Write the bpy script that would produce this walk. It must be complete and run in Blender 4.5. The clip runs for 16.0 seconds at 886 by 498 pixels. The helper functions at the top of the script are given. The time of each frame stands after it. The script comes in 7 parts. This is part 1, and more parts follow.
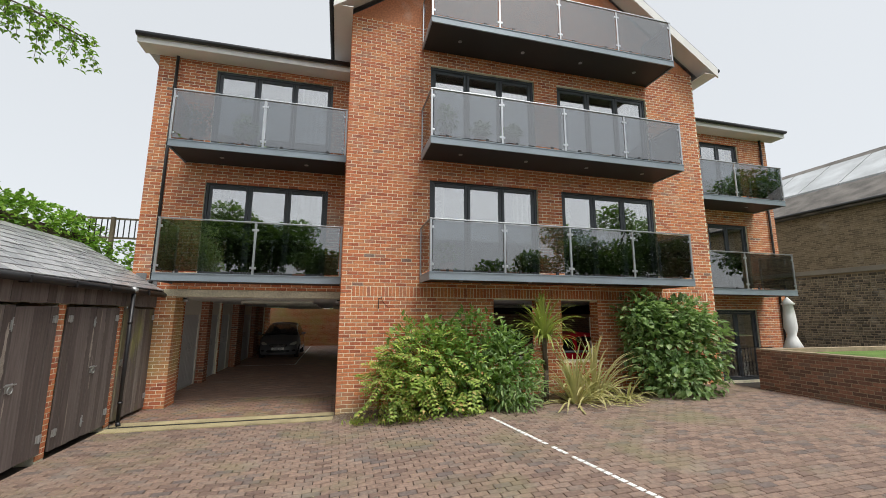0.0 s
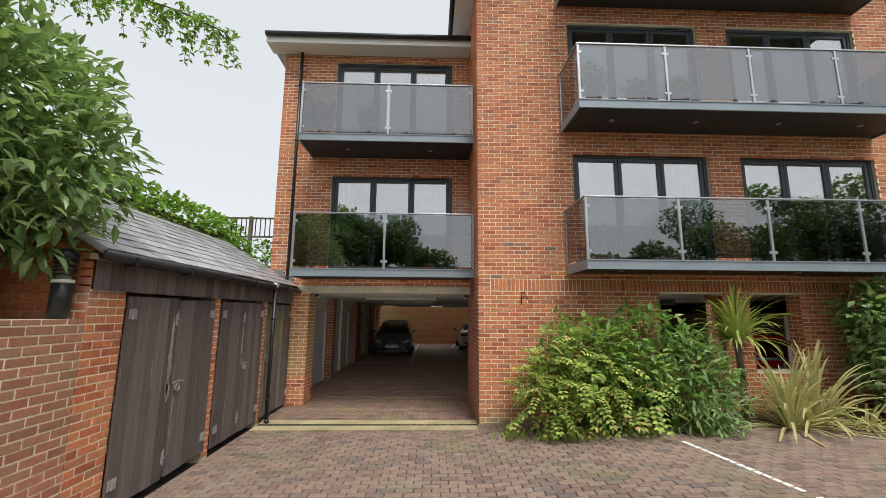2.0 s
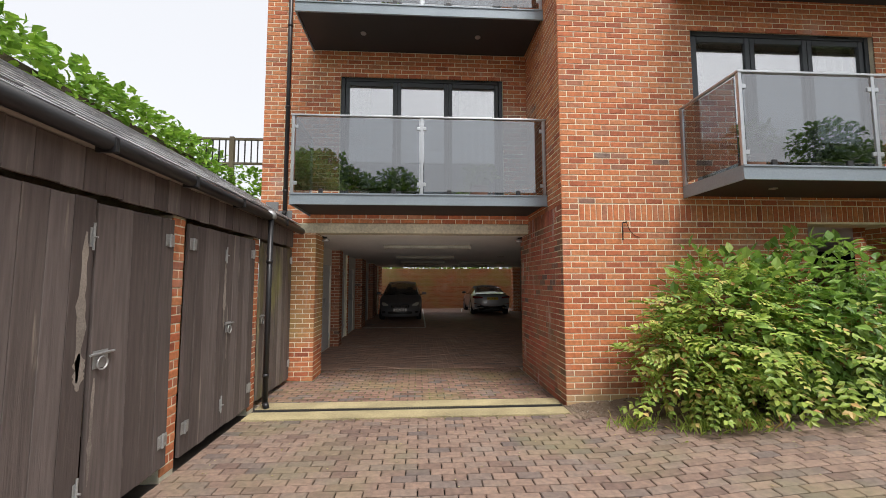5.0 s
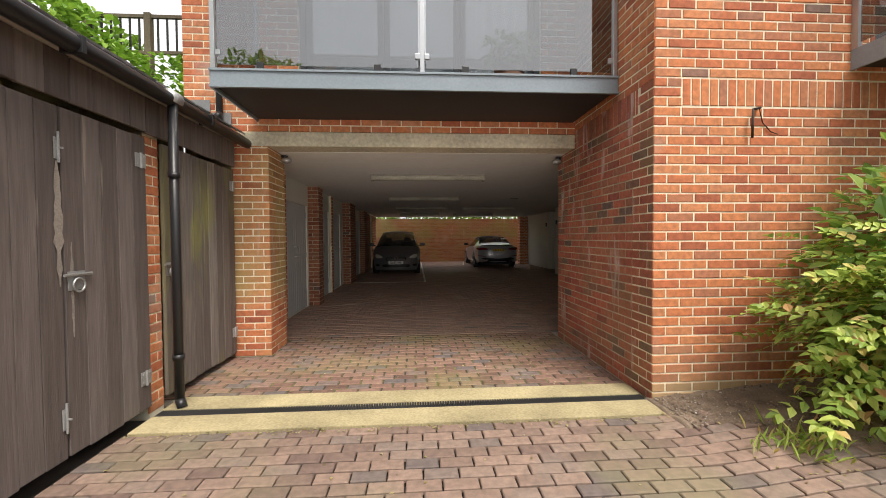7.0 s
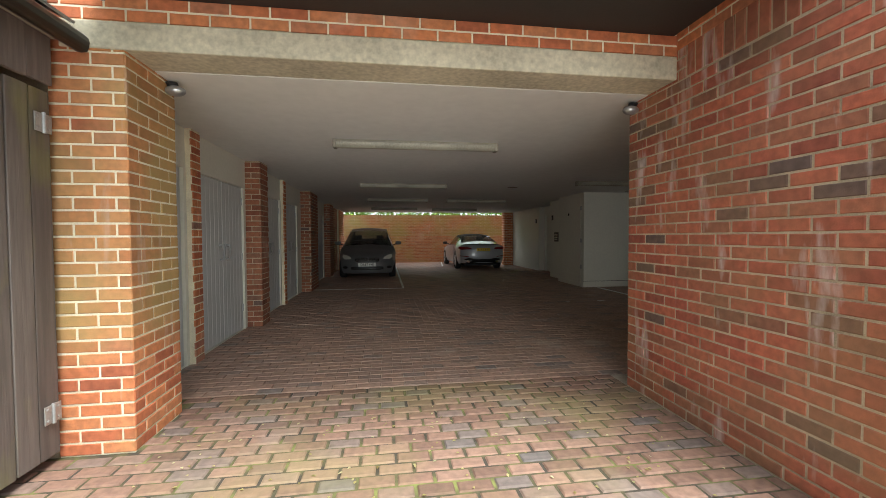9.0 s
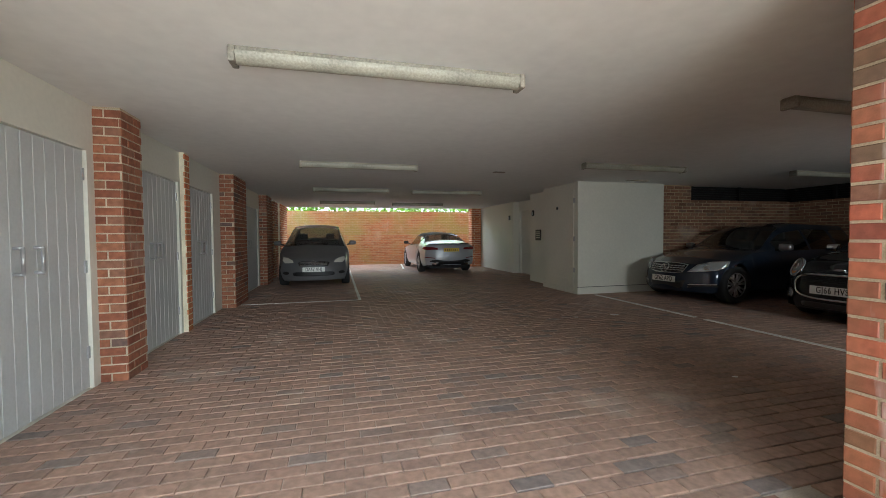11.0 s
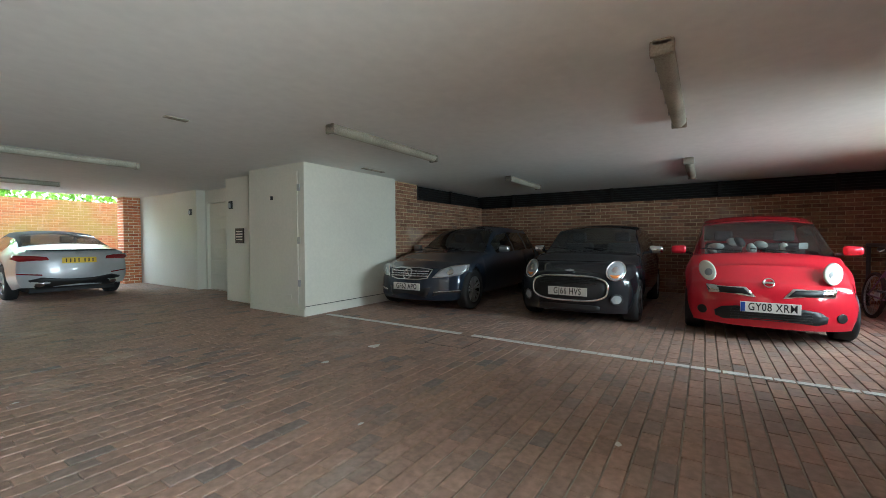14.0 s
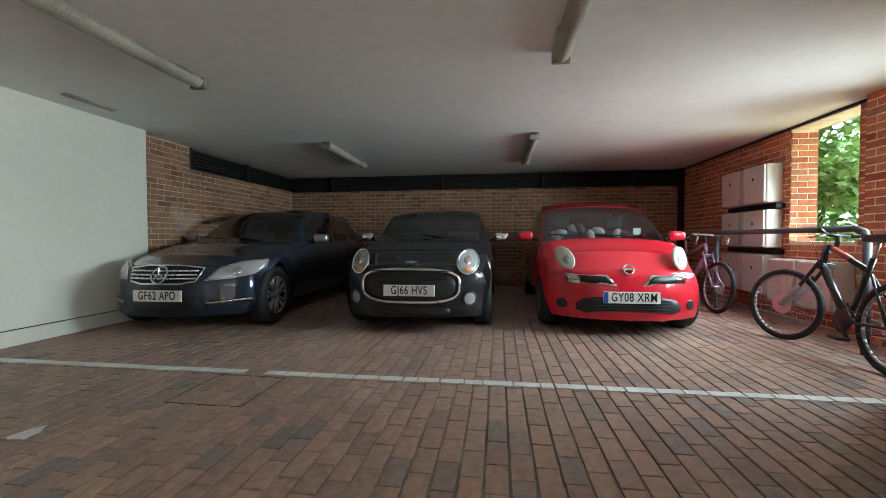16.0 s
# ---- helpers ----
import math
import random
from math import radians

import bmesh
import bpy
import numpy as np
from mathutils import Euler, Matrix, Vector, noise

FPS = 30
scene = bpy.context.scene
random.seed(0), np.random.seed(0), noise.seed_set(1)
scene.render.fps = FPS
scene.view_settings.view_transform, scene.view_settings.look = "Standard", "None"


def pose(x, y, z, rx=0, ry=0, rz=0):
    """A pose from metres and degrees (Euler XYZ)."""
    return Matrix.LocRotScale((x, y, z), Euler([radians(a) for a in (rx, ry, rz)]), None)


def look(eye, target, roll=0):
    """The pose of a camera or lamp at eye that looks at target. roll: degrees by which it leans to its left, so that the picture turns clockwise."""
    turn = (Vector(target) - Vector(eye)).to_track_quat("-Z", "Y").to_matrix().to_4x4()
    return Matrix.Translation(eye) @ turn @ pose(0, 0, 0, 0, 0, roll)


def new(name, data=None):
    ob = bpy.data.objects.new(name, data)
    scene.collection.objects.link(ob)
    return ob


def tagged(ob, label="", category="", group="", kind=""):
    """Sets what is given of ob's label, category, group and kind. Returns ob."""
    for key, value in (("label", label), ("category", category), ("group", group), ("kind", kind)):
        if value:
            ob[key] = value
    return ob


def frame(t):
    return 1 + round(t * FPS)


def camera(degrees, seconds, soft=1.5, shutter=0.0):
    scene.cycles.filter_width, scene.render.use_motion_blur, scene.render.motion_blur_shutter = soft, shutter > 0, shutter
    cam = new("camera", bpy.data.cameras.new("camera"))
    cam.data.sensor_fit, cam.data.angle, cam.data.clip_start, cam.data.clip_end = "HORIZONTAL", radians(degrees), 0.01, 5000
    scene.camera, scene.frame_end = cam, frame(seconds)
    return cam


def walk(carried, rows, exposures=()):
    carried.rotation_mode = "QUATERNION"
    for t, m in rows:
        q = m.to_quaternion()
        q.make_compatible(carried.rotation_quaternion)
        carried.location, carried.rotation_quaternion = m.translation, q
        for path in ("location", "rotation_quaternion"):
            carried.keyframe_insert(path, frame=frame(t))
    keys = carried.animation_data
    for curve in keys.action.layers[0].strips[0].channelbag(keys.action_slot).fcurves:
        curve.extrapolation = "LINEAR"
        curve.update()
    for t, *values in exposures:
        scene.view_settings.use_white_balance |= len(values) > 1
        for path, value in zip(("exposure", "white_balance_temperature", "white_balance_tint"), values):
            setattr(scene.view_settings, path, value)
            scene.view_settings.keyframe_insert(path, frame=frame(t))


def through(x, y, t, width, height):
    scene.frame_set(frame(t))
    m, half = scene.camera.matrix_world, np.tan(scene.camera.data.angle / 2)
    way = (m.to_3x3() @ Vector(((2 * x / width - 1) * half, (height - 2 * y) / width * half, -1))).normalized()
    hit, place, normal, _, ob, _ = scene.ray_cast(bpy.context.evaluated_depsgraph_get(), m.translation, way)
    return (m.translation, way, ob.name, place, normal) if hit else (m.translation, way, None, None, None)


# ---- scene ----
cam = camera(95.7, 16.0, soft=0.85)
PATH = [
    (0, (-0.103, 0.131, 1.954), (0.388, 2.042, 2.279), 0.2),
    (0.5, (-0.216, 0.432, 1.947), (0.153, 2.371, 2.27), 0.5),
    (1, (-0.425, 0.756, 1.854), (-0.187, 2.715, 2.18), 0.6),
    (1.5, (-0.678, 1.044, 1.881), (-0.542, 3.013, 2.201), 0.5),
    (2, (-0.94, 1.323, 1.907), (-0.882, 3.296, 2.225), 0.4),
    (2.5, (-1.189, 1.654, 1.821), (-1.16, 3.628, 2.144), 0.2),
    (3, (-1.421, 1.997, 1.768), (-1.385, 3.97, 2.091), 0.1),
    (3.5, (-1.589, 2.33, 1.715), (-1.549, 4.304, 2.036), -0.1),
    (4, (-1.752, 2.736, 1.641), (-1.679, 4.711, 1.944), -0.2),
    (4.5, (-1.828, 3.151, 1.595), (-1.736, 5.133, 1.845), -0.2),
    (5, (-1.9, 3.607, 1.539), (-1.782, 5.597, 1.704), -0.1),
    (5.2, (-1.903, 3.796, 1.508), (-1.779, 5.787, 1.637), -0.1),
    (7.3, (-1.956, 5.855, 1.302), (-1.817, 7.849, 1.242), -0.6),
    (7.5, (-1.99, 6.055, 1.305), (-1.831, 8.047, 1.246), -0.4),
    (8, (-2.036, 6.583, 1.262), (-1.832, 8.572, 1.201), -0.3),
    (8.5, (-2.057, 7.095, 1.247), (-1.827, 9.081, 1.184), -0.3),
    (9, (-2.093, 7.584, 1.256), (-1.812, 9.563, 1.196), -0.3),
    (9.2, (-2.088, 7.804, 1.245), (-1.786, 9.78, 1.182), -0.4),
    (11.3, (-2.043, 9.777, 1.221), (-1.489, 11.697, 1.164), -0.4),
    (11.5, (-2.011, 9.929, 1.217), (-1.415, 11.837, 1.167), -0.4),
    (12, (-1.956, 10.386, 1.212), (-1.207, 12.24, 1.164), -0.4),
    (12.5, (-1.881, 10.79, 1.213), (-0.937, 12.552, 1.164), -0.3),
    (13, (-1.746, 11.173, 1.185), (-0.557, 12.78, 1.142), -0.3),
    (13.5, (-1.507, 11.528, 1.166), (-0.074, 12.922, 1.124), -0.2),
    (14, (-1.195, 11.803, 1.16), (0.478, 12.898, 1.112), -0.2),
    (14.5, (-0.88, 12.007, 1.155), (0.952, 12.807, 1.107), -0.2),
    (15, (-0.494, 12.216, 1.128), (1.425, 12.775, 1.079), -0.2),
    (15.5, (-0.048, 12.378, 1.033), (1.92, 12.73, 0.978), -0.2),
    (16, (0.342, 12.477, 0.97), (2.322, 12.751, 0.919), -0.1),
]
EXPOSURES = [(0.0, 0.62, 6400, 9), (4.0, 0.78, 6450, 10), (5.2, 0.9, 6500, 12), (7.5, 1.3, 6800, 12), (9.0, 1.9, 6200, 4), (11.5, 3.4, 5600, 0), (12.5, 3.85, 5300, -4), (14.0, 4.3, 5250, -6), (16.0, 4.5, 5300, -6)]
walk(cam, [(t, look(eye, target, roll)) for t, eye, target, roll in PATH], EXPOSURES)

# ---- light ----
world = bpy.data.worlds.new("world")
scene.world = world
world.use_nodes = True
wn, wl = world.node_tree.nodes, world.node_tree.links
sky = wn.new("ShaderNodeTexSky")
sky.sky_type, sky.sun_disc = "NISHITA", False
sky.sun_elevation, sky.sun_rotation = radians(61), radians(154)
sky.dust_density = 4.0
grey = wn.new("ShaderNodeRGBToBW")
cloud = wn.new("ShaderNodeMix")
cloud.data_type = "RGBA"
cloud.inputs[0].default_value = 0.88
wl.new(sky.outputs[0], grey.inputs[0])
wl.new(sky.outputs[0], cloud.inputs[6])
lift = wn.new("ShaderNodeMix")          # an overcast sky is far more even than a clear one
lift.data_type = "RGBA"
lift.inputs[0].default_value = 0.7
lift.inputs[7].default_value = (8.1, 8.3, 8.5, 1)
wl.new(grey.outputs[0], lift.inputs[6])
wl.new(lift.outputs[2], cloud.inputs[7])
wl.new(cloud.outputs[2], wn["Background"].inputs[0])
wn["Background"].inputs[1].default_value = 0.088

sun = new("sun", bpy.data.lights.new("sun", "SUN"))
sun.data.energy, sun.data.angle, sun.data.color = 1.8, radians(24), (1, 0.96, 0.9)
sun.matrix_world = look((0, 0, 0), (-0.24, 0.5, -1.0))


def opening_lamp(name, x, y, z, w, h, watts, aim=(0, 1, 0), spread=180):
    """The sky's light coming in through an open bay: an area lamp in the opening, facing into the garage."""
    lamp = new(name, bpy.data.lights.new(name, "AREA"))
    lamp.data.shape, lamp.data.size, lamp.data.size_y = "RECTANGLE", w, h
    lamp.data.energy, lamp.data.color = watts, (1, 0.98, 0.95)
    lamp.data.spread = radians(spread)
    lamp.matrix_world = look((x, y, z), (x + aim[0], y + aim[1], z + aim[2]))


opening_lamp("entrance_daylight", -1.95, 8.78, 1.25, 3.5, 2.3, 5.8, (0, 1, 0), 86)
opening_lamp("window_daylight", 3.82, 8.86, 1.6, 1.1, 1.2, 2.4, (0.25, 1, -0.3), 110)
opening_lamp("window_daylight_b", 5.4, 8.92, 1.6, 0.8, 1.2, 1.2, (0.2, 1, -0.35), 110)


# ---- materials ----
def nodes(name, rough=0.7, metal=0.0):
    m = bpy.data.materials.new(name)
    m.use_nodes = True
    b = m.node_tree.nodes["Principled BSDF"]
    b.inputs["Roughness"].default_value, b.inputs["Metallic"].default_value = rough, metal
    return m, m.node_tree.nodes, m.node_tree.links, b


def ramp(n, l, source, stops, mode="LINEAR"):
    r = n.new("ShaderNodeValToRGB")
    r.color_ramp.interpolation = mode
    while len(r.color_ramp.elements) < len(stops):
        r.color_ramp.elements.new(0.5)
    for e, (p, c) in zip(r.color_ramp.elements, stops):
        e.position, e.color = p, (*c, 1)
    l.new(source, r.inputs[0])
    return r.outputs[0]


def grain(n, l, scale, detail=4.0, stretch=(1, 1, 1), space="Object"):
    c, mp, t = n.new("ShaderNodeTexCoord"), n.new("ShaderNodeMapping"), n.new("ShaderNodeTexNoise")
    mp.inputs["Scale"].default_value = stretch
    t.inputs["Scale"].default_value, t.inputs["Detail"].default_value = scale, detail
    l.new(c.outputs[space], mp.inputs[0])
    l.new(mp.outputs[0], t.inputs["Vector"])
    return t.outputs["Fac"]


def world_grain(n, l, scale, detail=3.0, stretch=(1, 1, 1)):
    g, mp, t = n.new("ShaderNodeNewGeometry"), n.new("ShaderNodeMapping"), n.new("ShaderNodeTexNoise")
    mp.inputs["Scale"].default_value = stretch
    t.inputs["Scale"].default_value, t.inputs["Detail"].default_value = scale, detail
    l.new(g.outputs["Position"], mp.inputs[0])
    l.new(mp.outputs[0], t.inputs["Vector"])
    return t.outputs["Fac"]


def mix(n, l, fac, a, b, blend="MIX"):
    x = n.new("ShaderNodeMix")
    x.data_type, x.blend_type = "RGBA", blend
    for slot, v in ((0, fac), (6, a), (7, b)):
        if isinstance(v, (int, float)):
            x.inputs[slot].default_value = v
        elif isinstance(v, tuple):
            x.inputs[slot].default_value = (*v, 1)
        else:
            l.new(v, x.inputs[slot])
    return x.outputs[2]


def bump(n, l, b, height, strength=0.3, distance=0.01):
    k = n.new("ShaderNodeBump")
    k.inputs["Strength"].default_value, k.inputs["Distance"].default_value = strength, distance
    l.new(height, k.inputs["Height"])
    l.new(k.outputs[0], b.inputs["Normal"])


def plain(name, colour, rough=0.6, metal=0.0, vary=0.12, scale=6.0, bumps=0.15, coat=0.0):
    """Painted or cast surface: two scales of slight variation and a fine relief."""
    m, n, l, b = nodes(name, rough, metal)
    dark = tuple(c * (1 - vary * 2) for c in colour)
    light = tuple(min(1, c * (1 + vary)) for c in colour)
    big = ramp(n, l, world_grain(n, l, scale * 0.25), [(0.3, dark), (0.7, light)])
    fine = ramp(n, l, grain(n, l, scale * 8), [(0.3, dark), (0.7, light)])
    l.new(mix(n, l, 0.4, big, fine), b.inputs["Base Color"])
    if bumps:
        bump(n, l, b, grain(n, l, scale * 12), bumps, 0.004)
    if coat:
        b.inputs["Coat Weight"].default_value, b.inputs["Coat Roughness"].default_value = coat, 0.04
    return m


def pick(n, l, single):
    if single:
        return n.new("ShaderNodeObjectInfo").outputs["Random"]
    return n.new("ShaderNodeNewGeometry").outputs["Random Per Island"]


def masonry(name, stops, single, rough=0.85, stain=(0.62, 0.55, 0.47), stain_at=(0.6, 0.73), moss=None, moss_at=(0.52, 0.7, 0.6), bloom=0.0):
    """Bricks or pavers: a colour a piece, blotches, stains across pieces, pitted relief."""
    m, n, l, b = nodes(name, rough)
    col = ramp(n, l, pick(n, l, single), stops)
    blot = ramp(n, l, world_grain(n, l, 22, 5), [(0.35, (0.72, 0.72, 0.72)), (0.65, (1.12, 1.1, 1.08))])
    col = mix(n, l, 0.8, col, blot, "MULTIPLY")
    patch = ramp(n, l, world_grain(n, l, 1.3, 6), [(stain_at[0], (0, 0, 0)), (stain_at[1], (1, 1, 1))])
    col = mix(n, l, mix(n, l, 0.35, (0, 0, 0), patch), col, stain)
    if moss:
        green = ramp(n, l, world_grain(n, l, 0.9, 8), [(moss_at[0], (0, 0, 0)), (moss_at[1], (moss_at[2],) * 3)])
        col = mix(n, l, green, col, moss)
    if bloom:       # salts washed out down the wall
        salt = ramp(n, l, world_grain(n, l, 2.4, 9, (3.0, 3.0, 0.6)), [(0.6, (0, 0, 0)), (0.72, (bloom,) * 3)])
        col = mix(n, l, salt, col, (0.74, 0.66, 0.64))
    l.new(col, b.inputs["Base Color"])
    bump(n, l, b, world_grain(n, l, 120, 4), 0.35, 0.004)
    return m


BRICK = [(0.0, (0.376, 0.114, 0.057)), (0.2, (0.536, 0.165, 0.074)), (0.5, (0.627, 0.228, 0.093)), (0.78, (0.604, 0.251, 0.114)), (0.95, (0.48, 0.19, 0.1)), (0.992, (0.4, 0.18, 0.11)), (1.0, (0.23, 0.15, 0.12))]
PAVER = [(0.0, (0.17, 0.115, 0.095)), (0.25, (0.245, 0.17, 0.132)), (0.6, (0.295, 0.206, 0.16)), (0.85, (0.24, 0.182, 0.148)), (1.0, (0.15, 0.12, 0.11))]
INNER = [(0.0, (0.3, 0.205, 0.166)), (0.3, (0.37, 0.248, 0.195)), (0.6, (0.42, 0.275, 0.21)), (0.85, (0.36, 0.25, 0.2)), (0.97, (0.27, 0.21, 0.185)), (1.0, (0.21, 0.18, 0.17))]
brick_one, brick_all = masonry("brick", BRICK, True), masonry("bricks", BRICK, False)
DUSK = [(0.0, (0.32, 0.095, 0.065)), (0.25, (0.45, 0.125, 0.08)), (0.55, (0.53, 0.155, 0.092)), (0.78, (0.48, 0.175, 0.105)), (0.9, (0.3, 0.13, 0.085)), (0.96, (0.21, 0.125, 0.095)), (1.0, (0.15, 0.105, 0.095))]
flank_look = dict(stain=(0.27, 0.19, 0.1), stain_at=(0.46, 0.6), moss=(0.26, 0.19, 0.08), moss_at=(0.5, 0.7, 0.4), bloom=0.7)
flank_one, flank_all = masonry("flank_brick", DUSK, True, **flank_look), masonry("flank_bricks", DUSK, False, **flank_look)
algae_look = dict(moss=(0.42, 0.34, 0.13), moss_at=(0.43, 0.66, 0.7), bloom=0.35)
algae_one, algae_all = masonry("algae_brick", BRICK, True, **algae_look), masonry("algae_bricks", BRICK, False, **algae_look)
splash_look = dict(moss=(0.46, 0.36, 0.2), moss_at=(0.3, 0.62, 0.75))
splash_one, splash_all = masonry("splashed_brick", BRICK, True, **splash_look), masonry("splashed_bricks", BRICK, False, **splash_look)
spot_look = dict(moss=(0.46, 0.36, 0.2), moss_at=(0.46, 0.72, 0.5))
spot_one, spot_all = masonry("spotted_brick", BRICK, True, **spot_look), masonry("spotted_bricks", BRICK, False, **spot_look)
BAY = [(0.0, (0.2, 0.105, 0.065)), (0.4, (0.3, 0.155, 0.095)), (0.8, (0.36, 0.195, 0.12)), (1.0, (0.22, 0.14, 0.105))]
bay_one, bay_all = masonry("bay_brick", BAY, True), masonry("bay_bricks", BAY, False)
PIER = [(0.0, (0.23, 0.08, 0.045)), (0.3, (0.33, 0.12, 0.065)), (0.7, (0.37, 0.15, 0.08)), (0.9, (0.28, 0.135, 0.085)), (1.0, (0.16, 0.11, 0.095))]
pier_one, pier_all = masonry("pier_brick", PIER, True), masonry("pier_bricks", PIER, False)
OLD = [(0.0, (0.3, 0.1, 0.07)), (0.3, (0.42, 0.15, 0.1)), (0.7, (0.5, 0.2, 0.13)), (1.0, (0.36, 0.2, 0.14))]
old_look = dict(moss=(0.34, 0.24, 0.11), moss_at=(0.42, 0.62, 0.65), stain=(0.3, 0.2, 0.13), stain_at=(0.5, 0.68))
old_one, old_all = masonry("old_brick", OLD, True, **old_look), masonry("old_bricks", OLD, False, **old_look)
GARDEN = [(0.0, (0.13, 0.075, 0.055)), (0.4, (0.22, 0.11, 0.075)), (0.8, (0.31, 0.15, 0.095)), (1.0, (0.17, 0.12, 0.095))]
garden_one, garden_all = masonry("garden_brick", GARDEN, True, stain=(0.1, 0.085, 0.06)), masonry("garden_bricks", GARDEN, False, stain=(0.1, 0.085, 0.06))
paver_one = masonry("paver", PAVER, True, stain=(0.36, 0.33, 0.28), moss=(0.2, 0.19, 0.1))
paver_all = masonry("pavers", PAVER, False, stain=(0.36, 0.33, 0.28), moss=(0.2, 0.19, 0.1))
YARD = [(0, (0.42, 0.17, 0.08)), (0.5, (0.55, 0.24, 0.11)), (1, (0.5, 0.27, 0.15))]
yard_one = masonry("yard_brick", YARD, True, moss=(0.42, 0.4, 0.13))
yard_all = masonry("yard_bricks", YARD, False, moss=(0.42, 0.4, 0.13))
mossy_wall = dict(moss=(0.36, 0.33, 0.1), moss_at=(0.34, 0.6, 0.75), bloom=0.3)
mossy_wall_one, mossy_wall_all = masonry("mossy_wall_brick", YARD, True, **mossy_wall), masonry("mossy_wall_bricks", YARD, False, **mossy_wall)
DAMP = [(0.0, (0.16, 0.095, 0.072)), (0.3, (0.24, 0.142, 0.105)), (0.7, (0.29, 0.18, 0.135)), (0.9, (0.2, 0.15, 0.13)), (1.0, (0.15, 0.13, 0.125))]
damp_look = dict(moss=(0.23, 0.2, 0.08), moss_at=(0.47, 0.7, 0.6), stain=(0.3, 0.26, 0.22))
mossy_one, mossy_all = masonry("mossy_paver", DAMP, True, **damp_look), masonry("mossy_pavers", DAMP, False, **damp_look)
inner_one, inner_all = masonry("indoor_paver", INNER, True, rough=0.62), masonry("indoor_pavers", INNER, False, rough=0.62)
mortar = plain("mortar", (0.9, 0.81, 0.62), 0.95, vary=0.15, scale=20, bumps=0.4)
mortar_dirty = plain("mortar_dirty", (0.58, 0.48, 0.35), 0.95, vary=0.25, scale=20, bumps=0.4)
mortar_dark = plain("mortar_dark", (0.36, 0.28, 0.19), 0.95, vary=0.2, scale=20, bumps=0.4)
mortar_bay = plain("mortar_bay", (0.56, 0.44, 0.27), 0.95, vary=0.2, scale=20, bumps=0.4)
joint_sand = plain("joint_sand", (0.075, 0.062, 0.05), 0.95, vary=0.25, scale=20, bumps=0.4)
joint_inner = plain("joint_sand_indoor", (0.46, 0.4, 0.33), 0.95, vary=0.25, scale=20, bumps=0.4)
white_paint = plain("white_paint", (0.77, 0.76, 0.67), 0.55, vary=0.05, scale=3, bumps=0.12)
ceiling_paint = plain("ceiling_paint", (0.83, 0.83, 0.8), 0.8, vary=0.05, scale=1.2, bumps=0.1)
soffit_white = plain("soffit_white", (0.78, 0.77, 0.74), 0.5, vary=0.04)
anthracite = plain("anthracite", (0.055, 0.065, 0.075), 0.42, vary=0.08, bumps=0.05)
balcony_grey = plain("balcony_grey", (0.27, 0.32, 0.36), 0.45, 0.2, vary=0.1, bumps=0.08)
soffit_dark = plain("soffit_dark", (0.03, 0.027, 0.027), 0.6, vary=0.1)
steel = plain("steel", (0.5, 0.52, 0.54), 0.35, 0.8, vary=0.08)
galvanised = plain("galvanised", (0.5, 0.51, 0.51), 0.5, 0.55, vary=0.2, scale=15)
black_plastic = plain("black_plastic", (0.022, 0.022, 0.024), 0.38, vary=0.1)
rubber = plain("rubber", (0.02, 0.02, 0.021), 0.75, vary=0.2, scale=12, bumps=0.3)
concrete_strip = plain("cream_concrete", (0.45, 0.38, 0.215), 0.9, vary=0.26, scale=7, bumps=0.35)
grate_iron = plain("grate_iron", (0.045, 0.045, 0.045), 0.7, 0.3, vary=0.2)
line_paint = plain("line_paint", (0.82, 0.82, 0.79), 0.8, vary=0.15, scale=9, bumps=0.3)
slate = masonry("slate", [(0, (0.24, 0.245, 0.26)), (0.5, (0.36, 0.365, 0.38)), (1, (0.47, 0.47, 0.48))], True, rough=0.3, stain=(0.5, 0.5, 0.48))
lead = plain("lead", (0.27, 0.28, 0.29), 0.6, 0.3, vary=0.15)
grey_door = plain("grey_door_paint", (0.6, 0.62, 0.62), 0.5, vary=0.06)
curtain_white = plain("curtain_white", (0.72, 0.72, 0.68), 0.9, vary=0.06)
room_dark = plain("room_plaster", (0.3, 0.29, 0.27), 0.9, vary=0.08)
soil = plain("soil", (0.24, 0.18, 0.13), 1.0, vary=0.4, scale=14, bumps=0.9)
white_canvas = plain("white_canvas", (0.88, 0.88, 0.86), 0.9, vary=0.04)
old_slate = plain("old_slate", (0.17, 0.155, 0.14), 0.9, vary=0.35, scale=7, bumps=0.5)
roof_glazing = plain("roof_glazing", (0.5, 0.52, 0.53), 0.6, vary=0.2, scale=4)
louvre_dark = plain("louvre_dark", (0.012, 0.01, 0.009), 0.7, vary=0.2)


